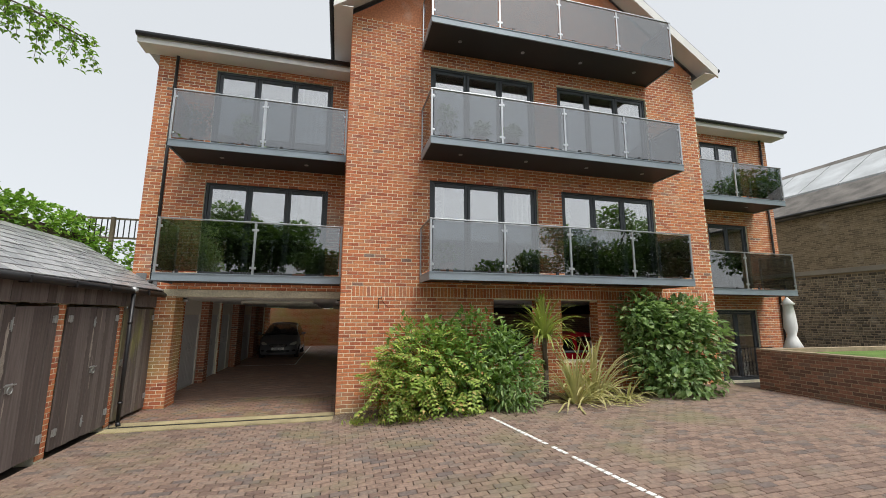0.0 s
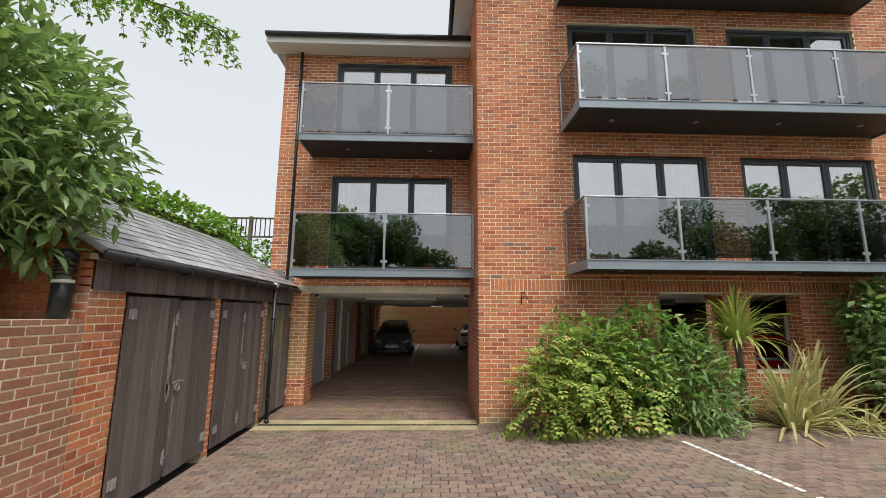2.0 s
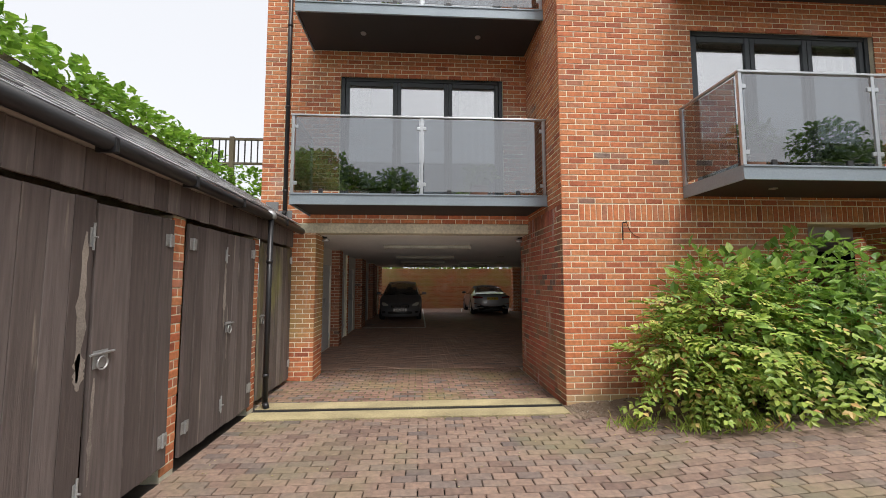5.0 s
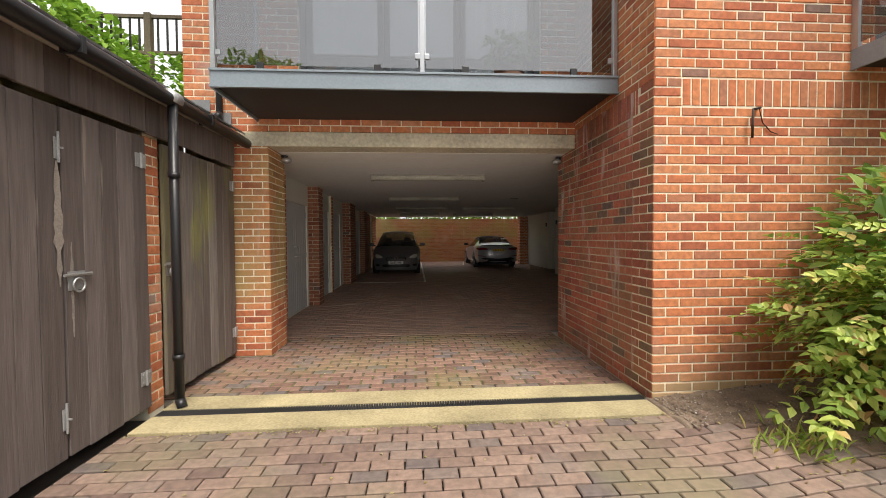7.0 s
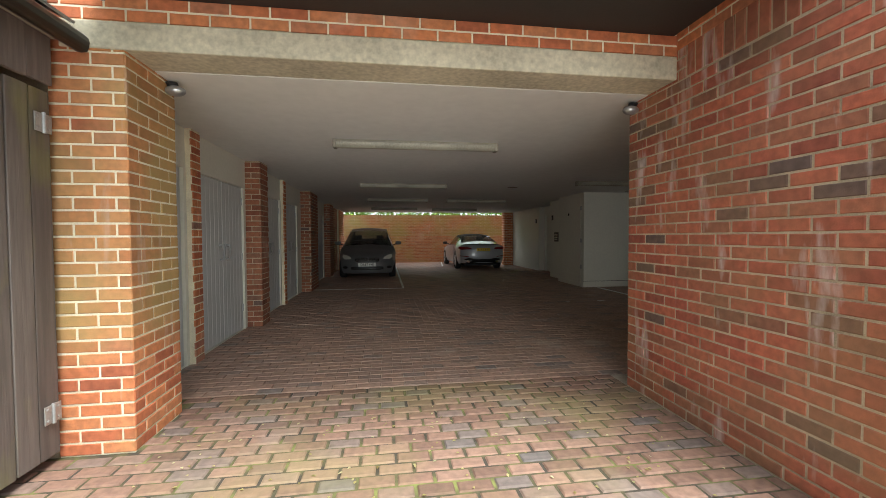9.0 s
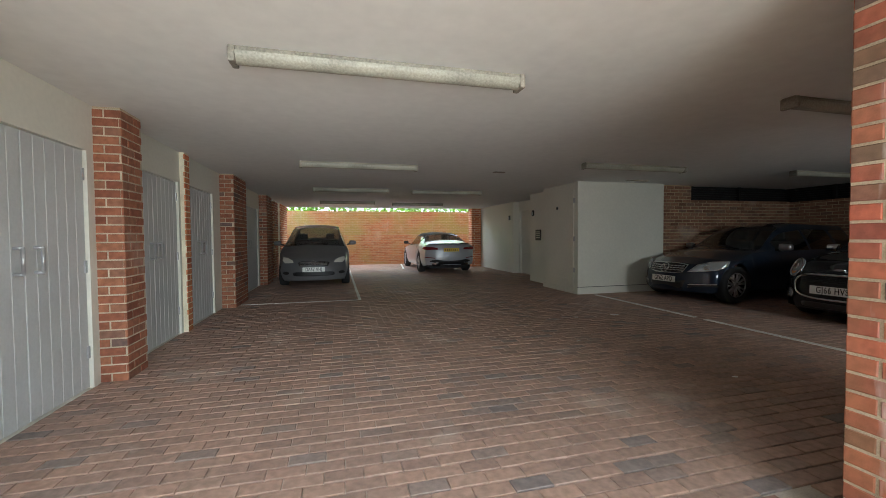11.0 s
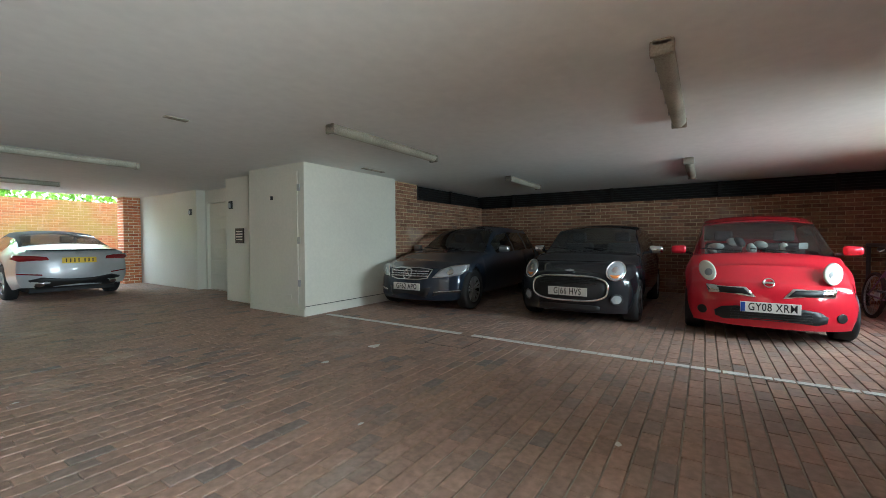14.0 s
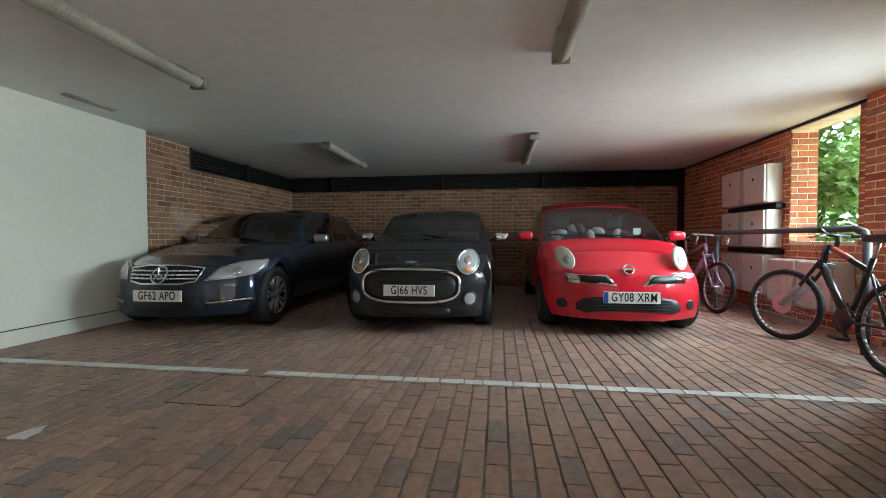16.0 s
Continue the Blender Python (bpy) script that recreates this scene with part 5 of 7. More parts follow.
class Car:
    """A car body lofted from a side profile, a plan and a belt line; nose at x = 0, tail at x = length, y to its right-hand side seen from the nose."""

    def __init__(self, label, spec, colour):
        self.s, self.colour = spec, colour
        self.root = empty("car", label, "car", "parked cars")
        self.shell()

    def at(self, key, s):
        xs, zs = zip(*self.s[key])
        # smooth blend between the given stations
        i = max(0, min(len(xs) - 2, int(np.searchsorted(xs, s)) - 1))
        k = min(1, max(0, (s - xs[i]) / (xs[i + 1] - xs[i])))
        k = 0.45 * k + 0.55 * k * k * (3 - 2 * k)
        return zs[i] + (zs[i + 1] - zs[i]) * k

    def front(self, y, z):
        c, p = self.s["bow"]
        zz, dx = zip(*self.s["nose"])
        return c * abs(y / (self.s["W"] / 2)) ** p + float(np.interp(z, zz, dx))

    def back(self, y, z):
        c, p = self.s["stern"]
        zz, dx = zip(*self.s["tail"])
        return c * abs(y / (self.s["W"] / 2)) ** p + float(np.interp(z, zz, dx))

    def where(self, s, y, z):
        L = self.s["L"]
        f = self.front(y, z) * max(0, 1 - s / 1.0) ** 1.4
        b = self.back(y, z) * max(0, 1 - (L - s) / 1.0) ** 1.4
        return Vector((s + f - b, y, z))

    def section(self, s):
        """Half a section from the sill to the roof's middle."""
        S = self.s
        w, zt, zb, wt = self.at("plan", s), self.at("top", s), self.at("belt", s), self.at("roofw", s)
        zl = self.at("sill", s)
        R = S["r"] + 0.055
        for c in S["axles"]:
            if abs(s - c) < R:
                zl = max(zl, S["r"] + math.sqrt(R * R - (s - c) ** 2) - 0.01)
        zb = min(zb, zt - 0.02)
        out = []
        for k in range(9):
            f = k / 8
            bulge = 1 - 0.06 * (2 * f - 0.9) ** 2
            z = zl + (zb - zl) * f
            if z < 0.42:
                bulge -= 0.05 * (0.42 - z) / 0.25
            out.append((w * bulge, z))
        y0, z0 = out[-1]
        crown = min(0.05, 0.6 * (zt - zb))
        wt = min(wt, y0 - 0.01)
        for k in range(1, 6):
            f = k / 5
            out.append((y0 + (wt - y0) * (f ** 1.25), z0 + (zt - crown - z0) * f))
        for k in range(1, 7):
            f = 1 - k / 6
            out.append((wt * f, zt - crown * f ** 2.2))
        return out

    def shell(self):
        S = self.s
        L = S["L"]
        st = sorted({round(x, 3) for x in [*np.arange(0, L + 0.001, 0.06), L, *S["glass_at"], *[c + d for c in S["axles"] for d in np.linspace(-S["r"] - 0.054, S["r"] + 0.054, 19)]]})
        rows = [self.section(s) for s in st]
        n = len(rows[0])
        verts, kinds = [], {}
        for s, row in zip(st, rows):
            for y, z in row:
                verts.append(self.where(s, y, z))
            for y, z in row[:-1][::-1]:
                verts.append(self.where(s, -y, z))
        full = 2 * n - 1
        ws0, ws1, rw0, rw1, sa, sc, *bs = S["glass_at"]
        for i in range(len(st) - 1):
            m = (st[i] + st[i + 1]) / 2
            for k in range(full - 1):
                kk = min(k, full - 2 - k)
                kind = "body"
                if kk >= 13 and ws0 < m < ws1:
                    kind = "windscreen"
                elif kk >= 13 and rw0 < m < rw1:
                    kind = "rear_window"
                elif 8 <= kk < 12 and sa < m < sc and not any(b - 0.05 < m < b + 0.05 for b in bs):
                    kind = ("side_window", k < n, sum(m > b for b in bs))
                elif 13 <= kk and ws1 < m < rw0 and S.get("soft"):
                    kind = "soft_top"
                elif 12 <= kk and ws1 < m < rw1 and S.get("soft"):
                    kind = "soft_top"
                a = i * full + k
                kinds.setdefault(kind, []).append((a, a + 1, a + full + 1, a + full))
        # nose and tail faces
        for end, sgn in ((0, 1), (len(st) - 1, -1)):
            base = end * full
            cols = [base + k for k in range(8, full - 8)]
            prev = None
            for ci, idx in enumerate(cols):
                if ci in (0, len(cols) - 1):
                    col = [base + 8 - j if ci == 0 else base + full - 9 + j for j in range(9)]
                else:
                    p = verts[idx]
                    s = st[end]
                    low = rows[end][0][1]
                    y = p.y
                    col = [idx]
                    for j in range(1, 9):
                        z = p.z + (low - p.z) * j / 8
                        verts.append(self.where(s, y, z))
                        col.append(len(verts) - 1)
                if prev:
                    for j in range(8):
                        q = (prev[j], col[j], col[j + 1], prev[j + 1])
                        kinds["body"].append(q if sgn > 0 else q[::-1])
                prev = col
        mats = {"side_window": car_glass, "body": self.colour, "windscreen": car_glass, "rear_window": car_glass, "side_window": car_glass, "soft_top": cabin_dark}
        for kind, faces in kinds.items():
            kind = kind if isinstance(kind, str) else kind[0]
            used = sorted({v for f in faces for v in f})
            new_id = {v: i for i, v in enumerate(used)}
            bm = bmesh.new()
            vs = [bm.verts.new(verts[v]) for v in used]
            for f in faces:
                q = [vs[new_id[v]] for v in f]
                if len(set(q)) == 4:
                    try:
                        bm.faces.new(q)
                    except ValueError:
                        pass
            bmesh.ops.remove_doubles(bm, verts=bm.verts, dist=0.0006)
            ob = part(kind, bm, mats[kind], self.root, "", True)
            if kind in ("windscreen", "rear_window", "side_window"):
                ob.visible_shadow = False
        # underbody and cabin
        W2 = S["W"] / 2
        part("underbody", _box_mesh(0.35, L - 0.35, -W2 + 0.27, W2 - 0.27, 0.16, 0.62), cabin_dark, self.root)
        zc = self.at("belt", sa + 0.2)
        part("cabin_floor", _box_mesh(ws0 + 0.12, rw1 - 0.15, -W2 + 0.14, W2 - 0.14, 0.62, zc - 0.14), cabin_dark, self.root)
        part("dashboard", _box_mesh(ws0 + 0.12, ws0 + 0.5, -W2 + 0.18, W2 - 0.18, zc - 0.16, zc - 0.06, 0.03), cabin_dark, self.root)
        for y in (-0.36, 0.36):
            x = ws1 + 0.25
            seat = part("seat", _box_mesh(x, x + 0.14, y - 0.24, y + 0.24, zc - 0.3, zc + 0.17, 0.05), S.get("seat", cabin_dark), self.root)
            part("headrest", _box_mesh(x + 0.03, x + 0.11, y - 0.12, y + 0.12, zc + 0.2, zc + 0.36, 0.035), S.get("seat", cabin_dark), seat)
        for i, c in enumerate(S["axles"]):
            for sd in (-1, 1):
                self.wheel(c, sd)
        for sd in (-1, 1):
            self.mirror(sd)

    def wheel(self, c, sd):
        S = self.s
        r, w = S["r"], 0.195
        yo = sd * (S["W"] / 2 - 0.035)
        bm = bmesh.new()
        prof = [(0.64, 0), (0.66, 0.006), (0.9, 0.012), (0.98, -0.012), (1.0, -0.05), (1.0, -w + 0.05), (0.97, -w + 0.01), (0.64, -w)]
        N = 40
        vs = [[bm.verts.new((c + r * p * math.cos(2 * math.pi * k / N), yo + sd * q, r + r * p * math.sin(2 * math.pi * k / N))) for p, q in prof] for k in range(N)]
        for k in range(N):
            for j in range(len(prof) - 1):
                bm.faces.new((vs[k][j], vs[k][j + 1], vs[(k + 1) % N][j + 1], vs[(k + 1) % N][j]))
        tyre = part("wheel", bm, rubber, self.root, "", True)
        bm = bmesh.new()
        hub = bmesh.ops.create_cone(bm, segments=20, radius1=0.06, radius2=0.05, depth=0.03, cap_ends=True)
        bmesh.ops.transform(bm, matrix=Matrix.Translation((c, yo - sd * 0.02, r)) @ Matrix.Rotation(radians(90) * -sd, 4, "X"), verts=hub["verts"])
        ns = S.get("spokes", 5)
        for k in range(ns):
            for off in (-0.1, 0.1):
                a = 2 * math.pi * k / ns + off + 0.3
                b = 2 * math.pi * k / ns + off * 1.9 + 0.3
                add_tube(bm, (c + 0.05 * math.cos(a), yo - sd * 0.025, r + 0.05 * math.sin(a)), (c + 0.63 * r * math.cos(b), yo - sd * 0.015, r + 0.63 * r * math.sin(b)), 0.017, 0.02, 6)
        for k in range(32):
            a, b = 2 * math.pi * k / 32, 2 * math.pi * (k + 1) / 32
            add_tube(bm, (c + 0.645 * r * math.cos(a), yo - sd * 0.006, r + 0.645 * r * math.sin(a)), (c + 0.645 * r * math.cos(b), yo - sd * 0.006, r + 0.645 * r * math.sin(b)), 0.011, seg=6)
        part("rim", bm, S.get("rim", alloy), tyre, "", True)
        bm = bmesh.new()
        add_tube(bm, (c, yo - sd * 0.16, r), (c, yo - sd * 0.07, r), 0.64 * r, seg=28)
        part("brake_drum", bm, grille_black, tyre)

    def mirror(self, sd):
        S = self.s
        x, z = S["mirror"]
        y = sd * (self.at("plan", x) * 0.97)
        bm = bmesh.new()
        a, b = sorted((y + sd * 0.03, y + sd * 0.22))
        add_box(bm, x - 0.065, x + 0.05, a, b, z - 0.06, z + 0.065, 0.042)
        for v in bm.verts:       # tapers towards its outer end
            k = abs(v.co.y - y) / 0.22
            v.co.z = z + (v.co.z - z) * (1.06 - 0.22 * k)
            v.co.x += 0.03 * k
        m = part("mirror", bm, S.get("mirror_paint", self.colour), self.root, "", True)
        part("arm", _tube_mesh((x, y - sd * 0.04, z - 0.05), (x, y + sd * 0.06, z - 0.03), 0.018), cabin_dark, m)

    def on_nose(self, pts, proud, tail=False):
        c = Vector((sum(p[0] for p in pts) / len(pts), sum(p[1] for p in pts) / len(pts)))
        bm = bmesh.new()
        rings = []
        for k in (1.0, 0.97, 0.8, 0.5, 0.2):
            ring = []
            for y, z in pts:
                yy, zz = c.x + (y - c.x) * k, c.y + (z - c.y) * k
                d = (-0.03 if k == 1.0 else proud * (0.55 + 0.45 * (1 - k * k)))
                x = self.s["L"] - self.back(yy, zz) + d if tail else self.front(yy, zz) - d
                ring.append(bm.verts.new((x, yy, zz)))
            rings.append(ring)
        for a, b in zip(rings, rings[1:]):
            for i in range(len(pts)):
                j = (i + 1) % len(pts)
                bm.faces.new((a[i], a[j], b[j], b[i]))
        bm.faces.new(rings[-1])
        return bm

    def patch(self, name, pts, proud, material, parent=None, tail=False, label=""):
        return part(name, self.on_nose(pts, proud, tail), material, parent or self.root, label, True)

    def both(self, name, pts, proud, material, tail=False):
        for sd in (1, -1):
            self.patch(name, [(sd * y, z) for y, z in pts], proud, material, None, tail)

    def plate(self, z, body, tail=False, yellow=False, blue=False):
        x = (self.s["L"] - self.back(0, z) + 0.022) if tail else (self.front(0, z) - 0.022)
        p = part("number_plate", _box_mesh(x - 0.008, x + 0.008, -0.26, 0.26, z - 0.056, z + 0.056, 0.004), plate_yellow if yellow else plate_white, self.root)
        sgn = 1 if tail else -1
        if blue:
            part("blue_band", _box_mesh(x - 0.0105, x - 0.0085, 0.215, 0.256, z - 0.052, z + 0.052), plate_blue, p)
        m = Matrix(((0, 0, sgn, x + sgn * 0.0085), (sgn, 0, 0, -0.022 if blue else 0), (0, 1, 0, z), (0, 0, 0, 1))) @ Matrix.Diagonal((0.88, 1.24, 1, 1))
        if body:
            text_mesh(body, 0.095, plate_black, "registration", p, m)
        else:
            for k in range(7):
                y = -0.2 + k * 0.062 + (0.03 if k > 3 else 0)
                part("text_bar", _box_mesh(x + sgn * 0.0095 - 0.001, x + sgn * 0.0095 + 0.001, y - 0.009, y + 0.009, z - 0.036, z + 0.036), plate_black, p)


def _tube_mesh(a, b, r):
    bm = bmesh.new()
    add_tube(bm, a, b, r)
    return bm


def oval(cy, cz, ry, rz, n=28, power=2.0, lean=0.0):
    out = []
    for k in range(n):
        a = 2 * math.pi * k / n
        c, s = math.cos(a), math.sin(a)
        y, z = ry * math.copysign(abs(c) ** (2 / power), c), rz * math.copysign(abs(s) ** (2 / power), s)
        out.append((cy + y + lean * z, cz + z))
    return out


def ring_on(car, name, pts, r, material, proud=0.02, tail=False):
    """A closed bead of round section that follows an outline on the nose or the tail."""
    P = [Vector(((car.s["L"] - car.back(y, z) + proud) if tail else (car.front(y, z) - proud), y, z)) for y, z in pts]
    n, k = len(P), 8
    V = []
    for i in range(n):
        t = (P[(i + 1) % n] - P[i - 1]).normalized()
        a = t.cross(Vector((1, 0, 0))).normalized()
        b = t.cross(a)
        V += [P[i] + a * (r * math.cos(2 * math.pi * j / k)) + b * (r * math.sin(2 * math.pi * j / k)) for j in range(k)]
    F = [(i * k + j, i * k + (j + 1) % k, ((i + 1) % n) * k + (j + 1) % k, ((i + 1) % n) * k + j) for i in range(n) for j in range(k)]
    return mesh_object(name, V, F, material, car.root, True)


def wipers(car, s):
    for y in (-0.35, 0.2):
        a = car.where(s, y, car.at("top", s) + 0.015)
        b = car.where(s + 0.1, y + 0.45, car.at("top", s + 0.1) + 0.005)
        part("wiper", _tube_mesh(a, b, 0.008), black_plastic, car.root)


# red hatchback
red = Car("bright red small hatchback parked nose out in the bay", dict(
    L=3.72, W=1.66, r=0.29, axles=(0.68, 3.11), bow=(0.42, 2.6), stern=(0.3, 3),
    nose=((0.1, 0.06), (0.25, 0.0), (0.45, 0.01), (0.6, 0.05), (0.75, 0.16), (0.95, 0.3)), tail=((0.1, 0.05), (0.4, 0), (0.8, 0.03), (1.5, 0.25)),
    top=((0, 0.64), (0.35, 0.84), (0.95, 0.97), (1.75, 1.42), (2.3, 1.51), (3.0, 1.47), (3.5, 1.15), (3.72, 0.98)),
    belt=((0, 0.6), (0.3, 0.74), (1.0, 0.9), (2.5, 0.96), (3.72, 0.94)), sill=((0, 0.17), (0.5, 0.2), (3.3, 0.2), (3.72, 0.3)),
    plan=((0, 0.78), (0.6, 0.82), (2.8, 0.83), (3.72, 0.75)), roofw=((0, 0.66), (0.9, 0.74), (1.75, 0.62), (2.6, 0.6), (3.72, 0.62)),
    glass_at=(0.97, 1.7, 3.1, 3.5, 1.3, 3.2, 2.05), mirror=(1.25, 1.0)), paint("red_paint", (0.58, 0.012, 0.03)))
red.both("headlight", oval(0.57, 0.77, 0.09, 0.118, lean=0.2), 0.035, lamp_dull)
red.both("lamp_bowl", oval(0.56, 0.755, 0.05, 0.055), 0.044, lamp_lens)
red.patch("lower_grille", [(-0.42, 0.23), (0.42, 0.23), (0.5, 0.26), (0.51, 0.32), (0.44, 0.375), (0.3, 0.4), (-0.3, 0.4), (-0.44, 0.375), (-0.51, 0.32), (-0.5, 0.26)], 0.012, grille_black)
for k in range(5):
    z = 0.262 + k * 0.027
    part("grille_bar", _tube_mesh((red.front(0, z) - 0.012, -0.35, z), (red.front(0, z) - 0.012, 0.35, z), 0.005), black_plastic, red.root)
red.both("upper_grille", [(0.11, 0.505), (0.56, 0.52), (0.59, 0.615), (0.2, 0.612)], 0.02, chrome)
red.both("grille_insert", [(0.15, 0.522), (0.46, 0.533), (0.48, 0.602), (0.22, 0.6)], 0.028, grille_black)
red.both("fog_lamp", oval(0.62, 0.31, 0.05, 0.05), 0.012, grille_black)
ring_on(red, "badge_ring", oval(0, 0.665, 0.046, 0.045), 0.007, chrome, 0.015)
red.patch("badge_bar", oval(0, 0.665, 0.056, 0.012, power=6), 0.022, chrome)
red.plate(0.40, "GY08 XRM", blue=True)
wipers(red, 0.98)
part("aerial", _tube_mesh((1.95, 0, 1.47), (2.05, 0, 1.62), 0.005), black_plastic, red.root)
pale = plain("pale_cloth", (0.6, 0.6, 0.56), 0.9, vary=0.3, scale=20)
rng = random.Random(8)
for k in range(9):
    bm = bmesh.new()
    bmesh.ops.create_icosphere(bm, subdivisions=2, radius=1, matrix=pose(1.5 + rng.uniform(-0.1, 0.2), rng.uniform(-0.4, 0.5), 0.98 + rng.uniform(0, 0.14), rng.uniform(0, 90), rng.uniform(0, 90)) @ Matrix.Diagonal((0.05, 0.09, 0.06, 1)))
    part("mottled_cover", bm, pale if k % 3 else cabin_dark, red.root, "", True)
part("tax_disc", _box_mesh(1.33, 1.335, -0.52, -0.43, 1.02, 1.1), plate_white, red.root)
red.root.matrix_world = pose(4.405, 11.21, 0)

# black three-door hatchback
mini = Car("black retro three-door hatchback with round chromed headlights", dict(
    L=3.82, W=1.665, r=0.305, axles=(0.72, 3.21), bow=(0.36, 3.0), stern=(0.25, 3),
    nose=((0.1, 0.05), (0.22, 0.0), (0.5, 0.0), (0.66, 0.03), (0.78, 0.12), (0.95, 0.26)), tail=((0.1, 0.05), (0.4, 0), (0.8, 0.03), (1.5, 0.2)),
    top=((0, 0.70), (0.3, 0.83), (1.15, 0.97), (1.72, 1.35), (2.2, 1.41), (3.3, 1.36), (3.62, 1.05), (3.82, 0.9)),
    belt=((0, 0.62), (0.4, 0.8), (1.2, 0.91), (3.82, 0.93)), sill=((0, 0.18), (0.5, 0.2), (3.4, 0.2), (3.82, 0.28)),
    plan=((0, 0.775), (0.6, 0.823), (3.0, 0.832), (3.82, 0.77)), roofw=((0, 0.66), (1.1, 0.71), (1.72, 0.61), (3.2, 0.58), (3.82, 0.62)),
    glass_at=(1.17, 1.7, 3.3, 3.6, 1.5, 3.2, 2.4), mirror=(1.5, 0.99), mirror_paint=chrome), paint("black_paint", (0.006, 0.007, 0.01), 0.0, 0.5))
grille_shape = oval(0, 0.50, 0.5, 0.165, 36, 3.2)
mini.patch("grille", grille_shape, 0.012, grille_black)
ring_on(mini, "grille_surround", grille_shape, 0.016, chrome, 0.016)
for k in range(5):
    z = 0.56 + k * 0.022
    part("grille_bar", _tube_mesh((mini.front(0, z) - 0.014, -0.38, z), (mini.front(0, z) - 0.014, 0.38, z), 0.006), black_plastic, mini.root)
for sd in (1, -1):
    mini.patch("headlight", oval(sd * 0.575, 0.735, 0.1, 0.118), 0.028, lamp_lens)
    mini.patch("projector", oval(sd * 0.57, 0.75, 0.045, 0.048), 0.036, chrome)
    ring_on(mini, "headlight_ring", oval(sd * 0.575, 0.735, 0.105, 0.123), 0.011, chrome, 0.012)
    mini.patch("indicator", [(sd * (0.575 + 0.07 * math.cos(a)), 0.735 + 0.095 * math.sin(a)) for a in [math.pi * (1.15 + 0.7 * k / 10) for k in range(11)]], 0.034, amber)
    mini.patch("fog_lamp", oval(sd * 0.6, 0.365, 0.06, 0.06), 0.02, lamp_lens)
    ring_on(mini, "fog_ring", oval(sd * 0.6, 0.365, 0.064, 0.064), 0.009, black_plastic, 0.014)
mini.patch("badge", [(-0.075, 0.735), (-0.03, 0.72), (0.03, 0.72), (0.075, 0.735), (0.03, 0.742), (0, 0.75), (-0.03, 0.742)], 0.014, chrome)
mini.patch("lower_intake", oval(0, 0.245, 0.42, 0.04, power=5), 0.006, grille_black)
mini.plate(0.455, "GJ66 HVS")
wipers(mini, 1.16)
mini.root.matrix_world = pose(4.26, 13.36, 0)

# dark blue estate
estate = Car("dark blue metallic estate with a chrome slatted grille", dict(
    L=4.6, W=1.77, r=0.33, axles=(0.73, 3.52), bow=(0.45, 2.4), stern=(0.3, 3), spokes=7,
    nose=((0.1, 0.07), (0.25, 0.0), (0.48, 0.02), (0.6, 0.05), (0.7, 0.12), (0.95, 0.35)), tail=((0.1, 0.05), (0.4, 0), (0.8, 0.03), (1.5, 0.25)),
    top=((0, 0.70), (0.35, 0.80), (1.35, 0.95), (2.15, 1.38), (2.7, 1.45), (3.9, 1.42), (4.35, 1.1), (4.6, 0.95)),
    belt=((0, 0.64), (0.4, 0.75), (1.4, 0.9), (4.6, 0.96)), sill=((0, 0.19), (0.5, 0.22), (4.1, 0.22), (4.6, 0.3)),
    plan=((0, 0.8), (0.6, 0.87), (3.6, 0.885), (4.6, 0.8)), roofw=((0, 0.64), (1.3, 0.72), (2.15, 0.56), (3.8, 0.56), (4.6, 0.62)),
    # alloy mirrors: the pale reflection on their dark bodies is put into the colour
    glass_at=(1.37, 2.12, 3.95, 4.33, 1.75, 3.9, 2.62, 3.35), mirror=(1.72, 0.98), mirror_paint=alloy), paint("blue_black_paint", (0.02, 0.03, 0.05), 0.4, 0.35))
g = [(-0.4, 0.675), (-0.35, 0.545), (-0.2, 0.52), (0.2, 0.52), (0.35, 0.545), (0.4, 0.675), (0.2, 0.7), (-0.2, 0.7)]
estate.patch("grille", g, 0.014, grille_black)
ring_on(estate, "grille_surround", g, 0.012, chrome, 0.018)
for z in (0.575, 0.61, 0.648):
    bm = bmesh.new()
    for a, b in zip(np.linspace(-0.36, 0.36, 12), np.linspace(-0.36, 0.36, 12)[1:]):
        add_tube(bm, (estate.front(a, z) - 0.026, a, z), (estate.front(b, z) - 0.026, b, z), 0.0125, seg=6)
    part("grille_bar", bm, chrome, estate.root, "", True)
estate.patch("badge_disc", oval(0, 0.61, 0.078, 0.078), 0.035, black_plastic)
ring_on(estate, "badge_ring", oval(0, 0.61, 0.08, 0.08), 0.008, chrome, 0.04)
for a in (90, 210, 330):
    part("badge_arm", _tube_mesh((estate.front(0, 0.61) - 0.04, 0, 0.61), (estate.front(0, 0.61) - 0.04, 0.075 * math.cos(radians(a)), 0.61 + 0.075 * math.sin(radians(a))), 0.008), chrome, estate.root)
estate.both("headlight", [(0.43, 0.555), (0.62, 0.565), (0.78, 0.595), (0.85, 0.66), (0.84, 0.75), (0.68, 0.735), (0.52, 0.675)], 0.03, lamp_lens)
